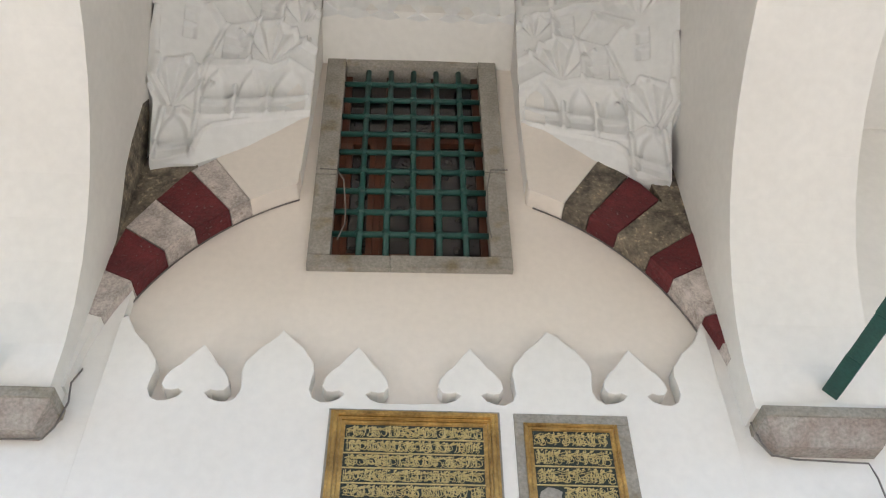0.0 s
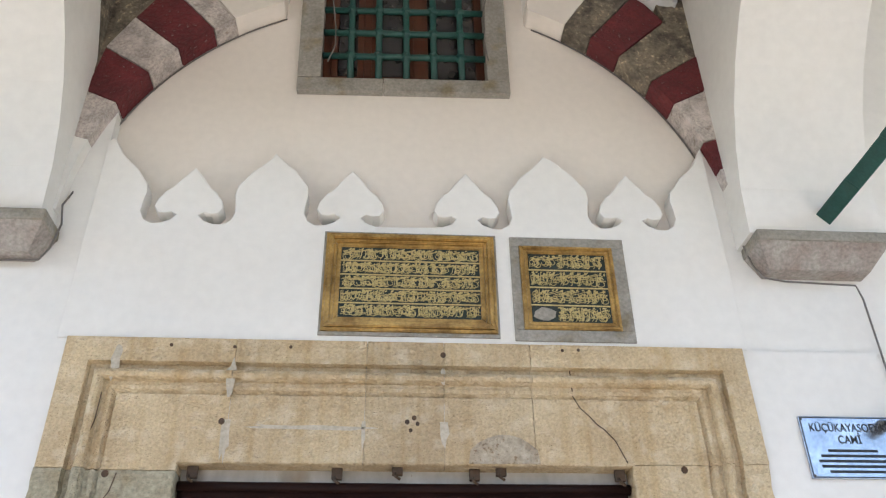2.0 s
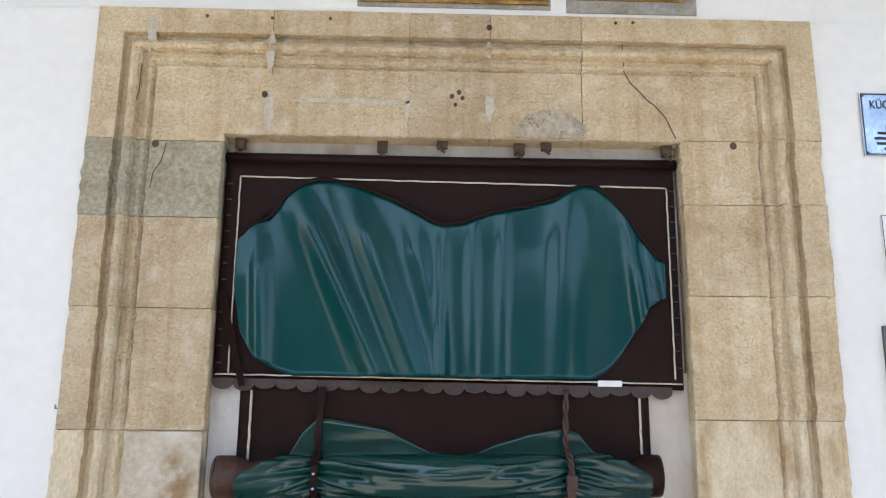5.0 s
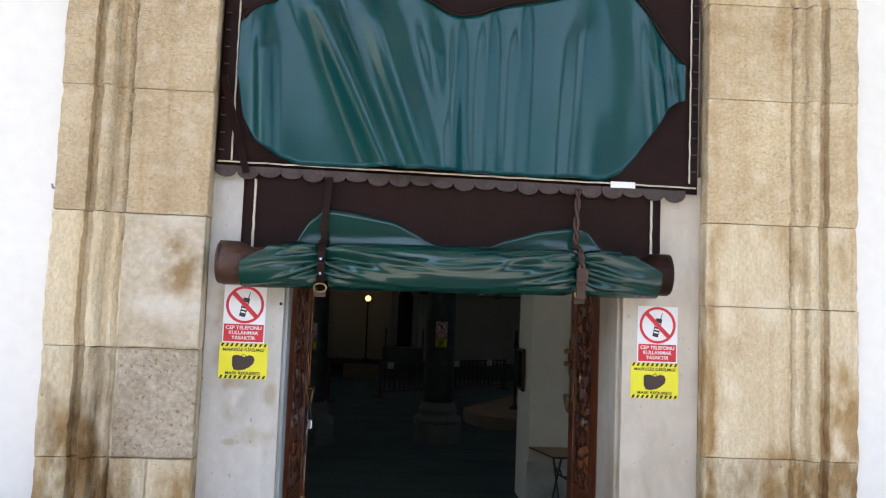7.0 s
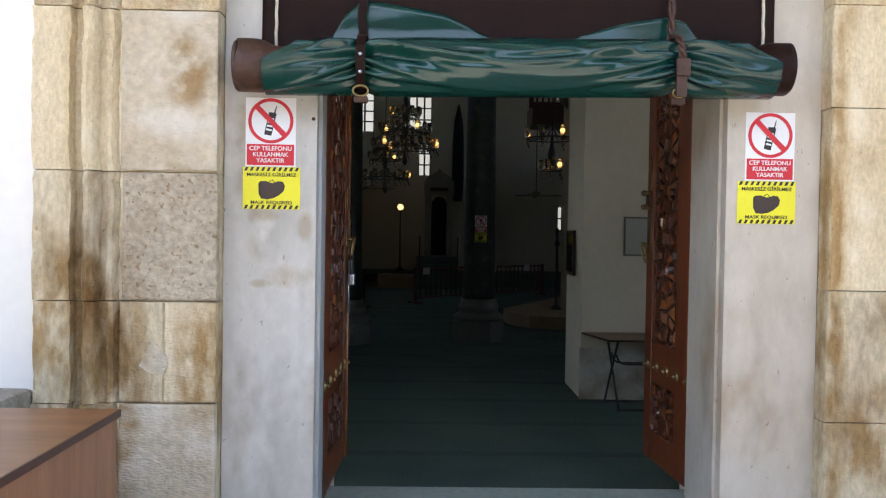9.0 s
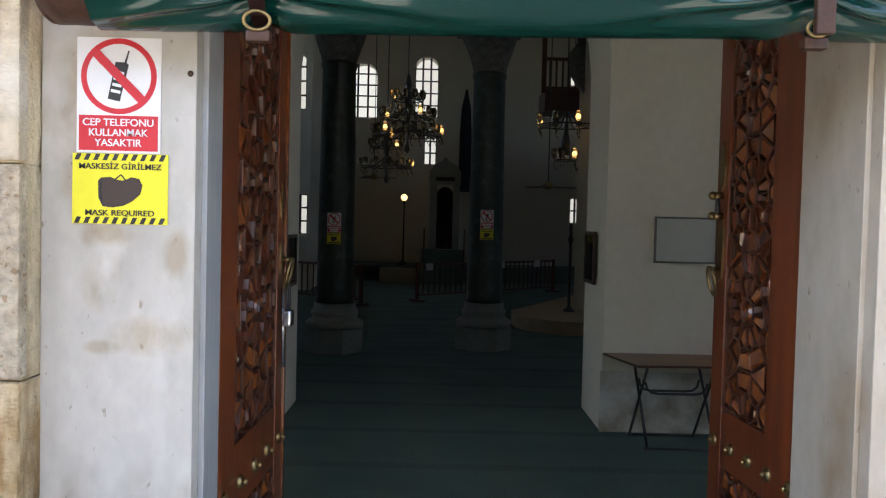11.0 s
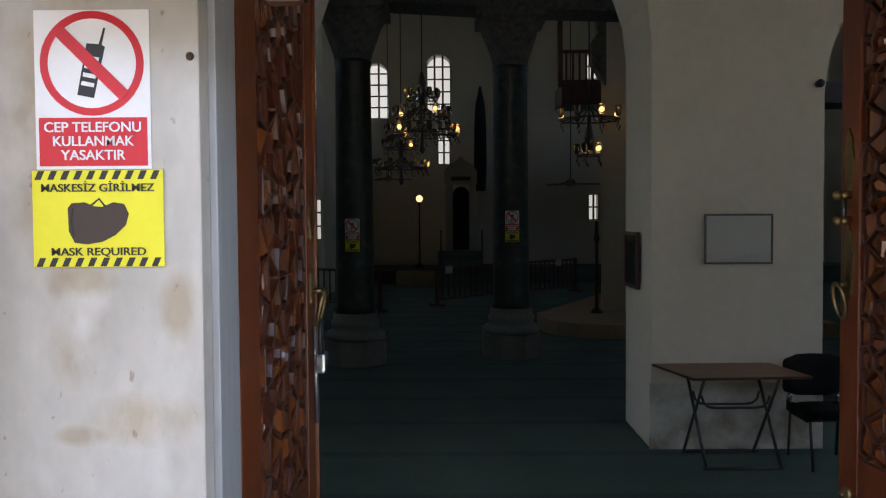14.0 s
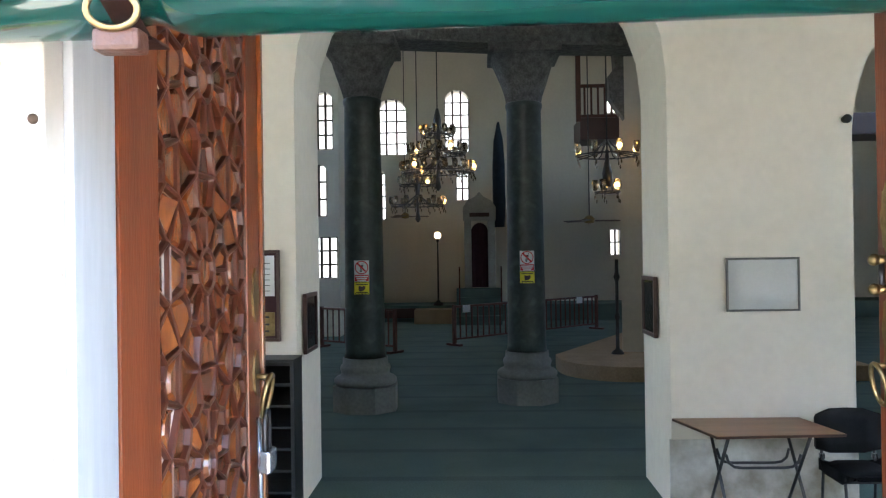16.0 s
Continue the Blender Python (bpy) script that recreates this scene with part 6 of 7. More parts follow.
def mask_sign(x0, x1, z0, z1, y, label, small=False):
    t = thing("notice_mask", label, "sign", ((x0 + x1) / 2, y, z0), "mask notices")
    w, h = x1 - x0, z1 - z0
    plate(t, "sheet", SIGN_YELLOW, x0, x1, z0, z1, y - 0.002, y)
    for zz in (z0 + 0.001, z1 - h * 0.095):
        for k in range(10):
            a = x0 + w * (0.02 + 0.098 * k)
            outline(t, "hazard_stripe", BLACK, [(a, zz), (a + w * 0.045, zz), (a + w * 0.075, zz + h * 0.09), (a + w * 0.03, zz + h * 0.09)], y - 0.0032)
    cx, cz = (x0 + x1) / 2, z0 + h * 0.47
    outline(t, "mask_picture", BROWN_PRINT, [(cx + w * px, cz + h * pz) for px, pz in ((-0.23, 0.14), (-0.20, 0.19), (-0.10, 0.20), (-0.03, 0.16), (0.03, 0.15), (0.12, 0.20), (0.20, 0.18), (0.235, 0.08), (0.21, -0.04), (0.13, -0.14), (0.03, -0.21), (-0.08, -0.235), (-0.18, -0.22), (-0.225, -0.10))], y - 0.0032)
    bm = bmesh.new()
    ribbon(bm, [(cx - w * 0.19, cz - h * 0.16), (cx - w * 0.21, cz), (cx - w * 0.195, cz + h * 0.14)], 0.005, y - 0.0036, 0.001)
    put("mask_edge", bm, SIGN_YELLOW if small else BLACK, t)
    bm = bmesh.new()
    ribbon(bm, [(cx - w * 0.05, cz + h * 0.17), (cx + w * 0.01, cz + h * 0.235), (cx + w * 0.06, cz + h * 0.15)], 0.004, y - 0.0030, 0.001)
    put("mask_strap", bm, SIGN_YELLOW if small else BLACK, t)
    if small:
        for zz in (0.80, 0.15):
            plate(t, "text_line", BLACK, x0 + w * 0.1, x1 - w * 0.1, z0 + h * zz - 0.006, z0 + h * zz + 0.006, y - 0.0034, y - 0.002)
    else:
        words("MASKESİZ GİRİLMEZ", h * 0.115, cx, z0 + h * 0.815, y - 0.0034, BLACK, t, width=w * 0.86)
        words("MASK REQUIRED", h * 0.115, cx, z0 + h * 0.155, y - 0.0034, BLACK, t, width=w * 0.72)
    return t


phone_sign(-1.196, -0.983, 1.538, 1.830, 0.111, "white no-phone sign with red ring on the marble jamb")
mask_sign(-1.205, -0.962, 1.357, 1.536, 0.110, "yellow mask sign with black stripes on the marble jamb")
phone_sign(0.945, 1.158, 1.513, 1.806, 0.111, "white no-phone sign with red ring on the marble jamb")
mask_sign(0.914, 1.166, 1.328, 1.511, 0.110, "yellow mask sign with black stripes on the marble jamb")

# ---- plaques on the porch wall ----
p = thing("wall_plaque", "worn steel plaque with black lettering on the porch wall", "plaque", (2.59, 0.0, 3.715))
plate(p, "sheet", STEEL, 2.307, 2.875, 3.715, 4.090, -0.012, 0.005, bevel=0.003)
for q in ((2.312, 2.870, 3.720, 3.727), (2.312, 2.870, 4.078, 4.085), (2.312, 2.319, 3.727, 4.078), (2.863, 2.870, 3.727, 4.078)):
    plate(p, "border_line", BLACK, q[0], q[1], q[2], q[3], -0.0135, -0.012)
words("KÜÇÜKAYASOFYA", 0.07, 2.59, 4.018, -0.0132, BLACK, p, width=0.46)
words("CAMİ", 0.07, 2.59, 3.945, -0.0132, BLACK, p, width=0.14)
for k, ww in enumerate((0.30, 0.40, 0.44, 0.42, 0.34)):
    plate(p, "text_line", BLACK, 2.59 - ww / 2, 2.59 + ww / 2, 3.872 - 0.031 * k, 3.888 - 0.031 * k, -0.0132, -0.012)
for x, z in ((2.325, 3.733), (2.857, 3.733), (2.325, 4.072), (2.857, 4.072)):
    bm = bmesh.new()
    ball(bm, x, -0.012, z, 0.008, 8)
    put("screw", bm, STEEL_DARK, p)
p = thing("wall_plaque", "white enamel plaque with black lettering on the porch wall", "plaque", (2.66, 0.0, 3.012))
plate(p, "sheet", WHITE, 2.362, 2.96, 3.012, 3.370, -0.010, 0.005, bevel=0.003)
for q in ((2.362, 2.96, 3.012, 3.016), (2.362, 2.96, 3.366, 3.370), (2.362, 2.366, 3.016, 3.366)):
    plate(p, "edge_line", EDGE_DARK, q[0], q[1], q[2], q[3], -0.0115, -0.010)
words("KÜÇÜKAYASOFYA", 0.062, 2.455, 3.325, -0.0112, BLACK, p, align="LEFT", width=0.44)
words("BÜYÜK", 0.062, 2.49, 3.180, -0.0112, BLACK, p, align="LEFT", width=0.20)
words("TARAF", 0.062, 2.455, 3.105, -0.0112, BLACK, p, align="LEFT", width=0.19)
bm = bmesh.new()
prism(bm, [(2.447 + 0.036 * math.cos(a), 3.185 + 0.032 * math.sin(a)) for a in [2 * math.pi * k / 18 for k in range(18)]], "y", -0.0112, -0.010)
for k in range(4):
    box(bm, 2.419 + k * 0.017, 2.426 + k * 0.017, -0.0112, -0.010, 3.21, 3.262 + 0.012 * (k in (1, 2)))
put("emblem", bm, BLACK, p)
p = thing("notice_board", "framed white notice with a small red flag", "notice", (2.65, 0.0, 2.15))
plate(p, "sheet", PAPER, 2.325, 2.93, 2.15, 2.735, -0.008, 0.005)
for q in ((2.305, 2.95, 2.13, 2.15), (2.305, 2.95, 2.735, 2.755), (2.305, 2.325, 2.15, 2.735), (2.93, 2.95, 2.15, 2.735)):
    plate(p, "frame", ALU, q[0], q[1], q[2], q[3], -0.018, 0.005, bevel=0.003)
plate(p, "flag", SIGN_RED, 2.36, 2.46, 2.645, 2.712, -0.0095, -0.008)
bm = bmesh.new()
for k in range(16):
    a, b = radians(50 + 260 * k / 16), radians(50 + 260 * (k + 1) / 16)
    prism(bm, [(2.398 + 0.020 * math.cos(a), 2.678 + 0.020 * math.sin(a)), (2.398 + 0.020 * math.cos(b), 2.678 + 0.020 * math.sin(b)), (2.402 + 0.015 * math.cos(b), 2.678 + 0.015 * math.sin(b)), (2.402 + 0.015 * math.cos(a), 2.678 + 0.015 * math.sin(a))], "y", -0.0108, -0.0095)
put("crescent", bm, PAPER, p)
for k in range(6):
    plate(p, "text_line", GREY_PRINT, 2.36, 2.86, 2.60 - 0.06 * k, 2.607 - 0.06 * k, -0.0095, -0.008)
cam_ = thing("security_camera", "small black security camera on the porch wall", "camera", (2.84, -0.02, 4.05))
bm = bmesh.new()
tube(bm, [(2.86, 0.005, 4.06), (2.86, -0.10, 4.06)], 0.016, 8)
put("bracket", bm, PLASTIC, cam_)
bm = bmesh.new()
tube(bm, [(2.86, -0.06, 4.06), (2.845, -0.19, 4.045)], 0.040, 8)
put("body", bm, PLASTIC, cam_)
bm = bmesh.new()
tube(bm, [(2.845, -0.19, 4.045), (2.8445, -0.194, 4.0445)], 0.022, 10)
put("lens", bm, DARK_GLASS, cam_)

# cables along the wall
bm = bmesh.new()
pts = [(AX + (RI - 0.015) * math.cos(radians(a)), 0.112, AZ + (RI - 0.015) * math.sin(radians(a))) for a in range(64, 6, -3)]
tube(bm, pts + [(2.235, -0.03, 5.45), (2.215, -0.035, 5.30), (2.25, -0.035, 5.12), (2.30, -0.03, 5.035), (2.45, -0.02, 5.015), (2.93, -0.015, 5.0), (2.955, -0.01, 4.9), (2.96, -0.01, 4.3), (2.97, -0.01, 4.06)], 0.0065, 6)
tagged(part("wall_cable", bm, CABLE), "thin grey cable clipped along the arch and wall", "cable")
bm = bmesh.new()
pts = [(AX + (RI - 0.015) * math.cos(radians(a)), 0.112, AZ + (RI - 0.015) * math.sin(radians(a))) for a in range(116, 172, 3)]
tube(bm, pts + [(-2.27, -0.03, 5.45), (-2.24, -0.035, 5.30), (-2.27, -0.035, 5.12), (-2.32, -0.03, 5.035), (-2.9, -0.015, 5.02)], 0.0065, 6)
tagged(part("wall_cable", bm, CABLE), "thin grey cable clipped along the arch and wall", "cable")
bm = bmesh.new()
tube(bm, [(-2.036, 0.008, 2.272), (-2.038, -0.022, 2.272), (-2.038, -0.030, 2.29)], 0.005, 6)
tagged(part("wall_hook", bm, STEEL), "small grey metal hook in the white wall", "hook")

# ---- stone bench and wooden cabinet by the wall ----
bm = bmesh.new()
box(bm, -5.0, -2.035, -0.46, 0.005, 0.0, 0.60, 0.02)
for v in bm.verts:
    v.co += Vector((0.008, 0.010, 0.008)) * noise.noise(v.co * 5)
tagged(part("stone_bench", bm, SLATE), "rough dark grey stone bench along the porch wall", "bench")
cab = thing("low_cabinet", "low brown wood-veneer cabinet standing by the portal", "cabinet", (-1.92, -1.02, 0.0))
bm = bmesh.new()
box(bm, -2.33, -1.508, -1.62, -0.455, 0.597, 0.619, 0.002)
put("top", bm, LAMINATE, cab)
for q in ((-1.508, -1.503, -1.62, -0.455, 0.592, 0.6185), (-2.33, -1.505, -1.625, -1.62, 0.592, 0.6185)):
    bm = bmesh.new()
    box(bm, q[0], q[1], q[2], q[3], q[4], q[5])
    put("edge_band", bm, EDGE_DARK, cab, "dark edge band of the cabinet top")
for q in ((-1.535, -1.515, -1.60, -0.465), (-2.32, -2.30, -1.60, -0.465), (-2.30, -1.535, -0.485, -0.465), (-2.30, -1.535, -1.60, -1.58)):
    bm = bmesh.new()
    box(bm, q[0], q[1], q[2], q[3], 0.0, 0.597, 0.001)
    put("side_panel", bm, LAMINATE_V, cab)

# ---- hall: columns ----
def column(x, y, label):
    c = thing("column", label, "column", (x, y, FL), "hall columns")
    c["kind"] = "structure"
    bm = bmesh.new()
    prism(bm, [(x + 0.455 * math.cos(a), y + 0.455 * math.sin(a)) for a in [2 * math.pi * (k + 0.5) / 8 for k in range(8)]], "z", FL, FL + 0.34)
    put("plinth", bm, BASE_STONE, c)
    bm = bmesh.new()
    lathe(bm, [(0.40, FL + 0.34), (0.425, FL + 0.38), (0.425, FL + 0.42), (0.39, FL + 0.455), (0.345, FL + 0.47), (0.325, FL + 0.50), (0.335, FL + 0.53), (0.345, FL + 0.56), (0.335, FL + 0.60), (0.31, FL + 0.62), (0.305, FL + 0.71)], x, y, 32)
    put("base", bm, BASE_STONE, c)
    bm = bmesh.new()
    lathe(bm, [(0.285, FL + 0.71), (0.272, FL + 0.80), (0.262, FL + 2.0), (0.243, 3.55), (0.262, 3.60), (0.262, 3.64), (0.245, 3.66)], x, y, 36)
    put("shaft", bm, VERD, c, "polished dark green marble shaft")
    bm = bmesh.new()
    n = 32
    rings = []
    for k in range(9):
        t = k / 8
        z = 3.66 + 0.62 * t
        ring_ = []
        for j in range(n):
            a = 2 * math.pi * j / n
            sq = 1 / max(abs(math.cos(a)), abs(math.sin(a)))
            r = 0.25 + 0.20 * t ** 1.3
            r *= (1 - t) + t * min(sq, 1.25)
            r *= 1 + 0.05 * math.sin(8 * a) * math.sin(math.pi * min(1, t * 1.2))
            ring_.append(bm.verts.new((x + r * math.cos(a), y + r * math.sin(a), z)))
        rings.append(ring_)
    for p, q in zip(rings, rings[1:]):
        for j in range(n):
            bm.faces.new((p[j], p[(j + 1) % n], q[(j + 1) % n], q[j])).smooth = True
    put("capital", bm, CAPITAL, c, "carved grey marble capital")
    bm = bmesh.new()
    box(bm, x - 0.50, x + 0.50, y - 0.50, y + 0.50, 4.28, 4.42, 0.02)
    put("abacus", bm, CAPITAL, c)
    return c


C1, C2 = (-1.755, 10.05), (0.47, 10.60)
column(*C1, "dark green marble column with grey base and carved capital")
column(*C2, "dark green marble column with grey base and carved capital")
bm = bmesh.new()
for a, b in (((-14, 9.3), C1), (C1, C2), (C2, (2.6, 10.9))):
    d = Vector((b[0] - a[0], b[1] - a[1], 0))
    tmp = bmesh.new()
    box(tmp, 0, d.length, -0.32, 0.32, 4.42, 5.15, 0.02)
    add(bm, tmp, Matrix.Translation((a[0], a[1], 0)) @ Matrix.Rotation(math.atan2(d.y, d.x), 4, "Z"))
setting("beam_entablature", bm, CAPITAL, "dark carved marble beam carried by the columns")
for (x, y), z in ((C1, 1.02), (C2, 1.12)):
    yy = y - 0.272
    phone_sign(x - 0.10, x + 0.10, z + 0.17, z + 0.45, yy, "small no-phone sign on the dark marble column", True)
    mask_sign(x - 0.10, x + 0.10, z, z + 0.165, yy, "small yellow mask sign on the dark marble column", True)

# ---- whiteboard, folding table, chair and plaques at the pier ----
wb = thing("whiteboard", "small whiteboard in a grey frame on the pier", "whiteboard", (2.04, 5.62, 1.048))
plate(wb, "writing_surface", BOARD, 1.765, 2.318, 1.062, 1.462, 5.612, 5.628)
for q in ((1.750, 2.333, 1.047, 1.064), (1.750, 2.333, 1.460, 1.477), (1.750, 1.767, 1.064, 1.460), (2.316, 2.333, 1.064, 1.460)):
    plate(wb, "frame", ALU, q[0], q[1], q[2], q[3], 5.604, 5.630, bevel=0.004)

tb = thing("folding_table", "folding table with wood-veneer top and black tube legs", "table", (1.92, 5.28, FL))
bm = bmesh.new()
prism(bm, [(1.300, 5.585), (1.46, 4.93), (2.40, 4.99), (2.30, 5.60)], "z", 0.178, 0.200)
put("tabletop", bm, LAMINATE, tb)
bm = bmesh.new()
prism(bm, [(1.296, 5.590), (1.457, 4.926), (2.404, 4.986), (2.303, 5.604)], "z", 0.181, 0.197)
put("edge_band", bm, EDGE_DARK, tb)
for x in (1.56, 2.15):
    for y0, y1 in ((5.02, 5.50), (5.50, 5.02)):
        bm = bmesh.new()
        tube(bm, [(x + (0.03 if y0 < y1 else -0.02), y0, FL), (x + (0.0 if y0 < y1 else 0.01), y1, 0.18)], 0.013, 8)
        put("leg", bm, STEEL_DARK, tb)
for y, z, dip in ((5.36, -0.10, 0.11), (5.13, -0.08, 0.10)):
    bm = bmesh.new()
    tube(bm, [(1.58, y, z + dip), (1.60, y, z + 0.04), (1.64, y, z + 0.008), (1.70, y, z), (2.01, y, z), (2.07, y, z + 0.008), (2.11, y, z + 0.04), (2.13, y, z + dip)], 0.011, 8)
    put("stretcher", bm, STEEL_DARK, tb)
for y in (5.02, 5.50):
    bm = bmesh.new()
    tube(bm, [(1.56, y, FL + 0.012), (2.17, y, FL + 0.012)], 0.012, 8)
    put("foot_bar", bm, STEEL_DARK, tb)

ch = thing("office_chair", "black fabric stacking chair beside the folding table", "chair", (2.70, 5.28, FL))


def cushion(x0, x1, y0, y1, z0, z1, bev, bend=0.0):
    bm = bmesh.new()
    box(bm, x0, x1, y0, y1, z0, z1)
    bmesh.ops.subdivide_edges(bm, edges=bm.edges[:], cuts=3, use_grid_fill=True)
    bmesh.ops.bevel(bm, geom=[e for e in bm.edges if e.calc_face_angle(0) > 1], offset=bev, segments=3, affect="EDGES")
    xm, wd = (x0 + x1) / 2, (x1 - x0) / 2
    for v in bm.verts:
        v.co.y += bend * ((v.co.x - xm) / wd) ** 2
        v.co.z -= 0.05 * ((v.co.x - xm) / wd) ** 4 if v.co.z > (z0 + z1) / 2 else -0.05 * ((v.co.x - xm) / wd) ** 4
    for f in bm.faces:
        f.smooth = True
    return bm


put("backrest", cushion(2.435, 2.955, 5.42, 5.455, -0.045, 0.305, 0.012, -0.05), FABRIC, ch)
put("seat", cushion(2.46, 2.94, 4.95, 5.40, -0.145, -0.085, 0.02), FABRIC, ch)
for x in (2.50, 2.90):
    bm = bmesh.new()
    tube(bm, [(x, 5.43, FL), (x, 5.39, -0.15), (x, 5.41, -0.06), (x, 5.44, 0.06)], 0.012, 8)
    put("back_leg", bm, STEEL_DARK, ch)
    bm = bmesh.new()
    tube(bm, [(x, 4.96, FL), (x, 5.02, -0.13), (x, 5.36, -0.14)], 0.012, 8)
    put("front_leg", bm, STEEL_DARK, ch)
    bm = bmesh.new()
    box(bm, x - 0.02, x + 0.02, 5.40, 5.425, -0.085, -0.04, 0.004)
    put("bracket", bm, STEEL, ch)
bm = bmesh.new()
tube(bm, [(2.50, 5.02, -0.16), (2.90, 5.02, -0.16)], 0.011, 8)
put("cross_bar", bm, STEEL_DARK, ch)
ch.location.x -= 0.10

for x, y0, y1, z0, z1, s in ((1.283, 5.98, 6.48, 0.80, 1.32, -1), (-1.718, 5.82, 6.32, 0.71, 1.22, 1)):
    fr_ = thing("wall_frame", "dark framed plaque on the side of the pier", "plaque", (x, (y0 + y1) / 2, z0), "pier plaques")
    bm = bmesh.new()
    box(bm, x, x + s * 0.020, y0 + 0.03, y1 - 0.03, z0 + 0.03, z1 - 0.03)
    put("panel", bm, DARK_GLASS, fr_)
    for q in ((y0, y1, z0, z0 + 0.035), (y0, y1, z1 - 0.035, z1), (y0, y0 + 0.035, z0 + 0.035, z1 - 0.035), (y1 - 0.035, y1, z0 + 0.035, z1 - 0.035)):
        bm = bmesh.new()
        box(bm, x, x + s * 0.032, q[0], q[1], q[2], q[3], 0.004)
        put("frame", bm, EDGE_DARK, fr_)
cc = thing("security_camera", "small black security camera on the white pier", "camera", (2.70, 5.60, 2.57))
bm = bmesh.new()
tube(bm, [(2.715, 5.64, 2.575), (2.715, 5.58, 2.575)], 0.030, 10)
put("bracket", bm, PLASTIC, cc)
bm = bmesh.new()
ball(bm, 2.70, 5.555, 2.57, 0.036, 12)
put("body", bm, PLASTIC, cc)

# ---- notice board and shoe rack at the other pier ----
nb_ = thing("notice_board", "brown framed notice with white paper and brass plate", "notice", (-2.11, 5.62, 0.845))
for q in ((-2.36, -1.862, 0.845, 0.872), (-2.36, -1.862, 1.566, 1.593), (-2.36, -2.335, 0.872, 1.566), (-1.888, -1.862, 0.872, 1.566)):
    plate(nb_, "frame", EDGE_DARK, q[0], q[1], q[2], q[3], 5.595, 5.630, bevel=0.004)
plate(nb_, "backing", CRIMSON, -2.335, -1.888, 0.872, 1.566, 5.612, 5.630)
plate(nb_, "paper", PAPER, -2.31, -1.905, 1.215, 1.548, 5.608, 5.612)
plate(nb_, "brass_plate", BRASS, -2.31, -1.905, 0.890, 1.085, 5.606, 5.612)
for z in (1.045, 0.985, 0.93):
    plate(nb_, "text_line", BLACK, -2.26, -1.95, z - 0.008, z + 0.008, 5.604, 5.606)
for k in range(6):
    plate(nb_, "text_line", GREY_PRINT, -2.28, -1.94, 1.48 - 0.045 * k, 1.487 - 0.045 * k, 5.606, 5.608)
rk = thing("shoe_rack", "dark tall shoe rack with sloping shelves below the notice", "rack", (-2.2, 5.45, FL))
plate(rk, "side", PLASTIC, -1.715, -1.685, FL, 0.715, 5.30, 5.60, bevel=0.003)
plate(rk, "side", PLASTIC, -2.73, -2.70, FL, 0.715, 5.30, 5.60, bevel=0.003)
plate(rk, "top", PLASTIC, -2.73, -1.685, 0.715, 0.735, 5.29, 5.61, bevel=0.003)
plate(rk, "back", PLASTIC, -2.70, -1.715, FL, 0.715, 5.585, 5.60)
for k in range(7):
    z = FL + 0.06 + 0.17 * k
    bm = bmesh.new()
    prism(bm, [(5.32, z), (5.58, z + 0.10), (5.58, z + 0.118), (5.32, z + 0.018)], "x", -2.70, -1.715)
    put("shelf", bm, STEEL_DARK, rk)
plate(rk, "label_plate", BRASS, -2.15, -1.895, 0.365, 0.605, 5.284, 5.290, "yellowish notice plate on the rack")
for z in (0.54, 0.43):
    plate(rk, "text_line", BLACK, -2.10, -1.93, z - 0.008, z + 0.008, 5.282, 5.284)


# ---- rail fences ----
def fence(x0, y0, x1, y1, posts, label, papers):
    d = Vector((x1 - x0, y1 - y0, 0))
    f = thing("rail_fence", label, "fence", (x0, y0, FL), "hall rail fences")
    u = d.normalized()
    L = d.length
    rot = Matrix.Rotation(math.atan2(d.y, d.x), 4, "Z")

    def seg(nm, a0, a1, b0, b1, z0, z1, mt=RAIL_WOOD):
        bm = bmesh.new()
        tmp = bmesh.new()
        box(tmp, a0, a1, b0, b1, z0, z1, 0.004)
        add(bm, tmp, rot)
        part(nm, bm, mt, f)
    seg("top_rail", 0, L, -0.03, 0.03, 0.86, 0.91)
    seg("bottom_rail", 0, L, -0.02, 0.02, 0.13, 0.17)
    for k in range(posts):
        a = L * k / (posts - 1)
        seg("post", a - 0.035, a + 0.035, -0.035, 0.035, 0.04, 0.93)
        seg("foot", a - 0.05, a + 0.05, -0.22, 0.22, 0.0, 0.05)
        if k < posts - 1:
            n = max(3, round(L / (posts - 1) / 0.19))
            for j in range(1, n):
                b = a + L / (posts - 1) * j / n
                seg("baluster", b - 0.014, b + 0.014, -0.014, 0.014, 0.17, 0.86)
    for a in papers:
        seg("paper_notice", a - 0.12, a + 0.12, -0.045, -0.04, 0.74, 0.91, PAPER)


fence(-3.75, 17.6, -1.95, 16.3, 3, "low red-brown wooden rail fence on the carpet", ())
fence(-0.72, 17.6, 3.05, 21.3, 3, "long red-brown wooden rail fence with paper notices", (0.35, 3.0, 4.5))

# ---- stone ledge, far platform, pulpit ----
bm = bmesh.new()
pts = [(1.20, 13.9)] + [(2.35 + 1.15 * math.cos(radians(a)), 13.4 + 1.25 * math.sin(radians(a))) for a in range(180, 275, 12)] + [(6.0, 12.1), (6.0, 18.4), (3.2, 18.0)]
prism(bm, pts, "z", FL, FL + 0.24)
tagged(part("stone_ledge", bm, BEIGE), "low rounded beige stone ledge on the carpet", "ledge")
bm = bmesh.new()
prism(bm, [(2.46, 14.2), (4.4, 14.2), (4.4, 16.2), (2.90, 16.2)], "z", FL + 0.24, 13.5)
setting("pier_hall", bm, PLASTER_IN, "tall plastered hall pier")
bm = bmesh.new()
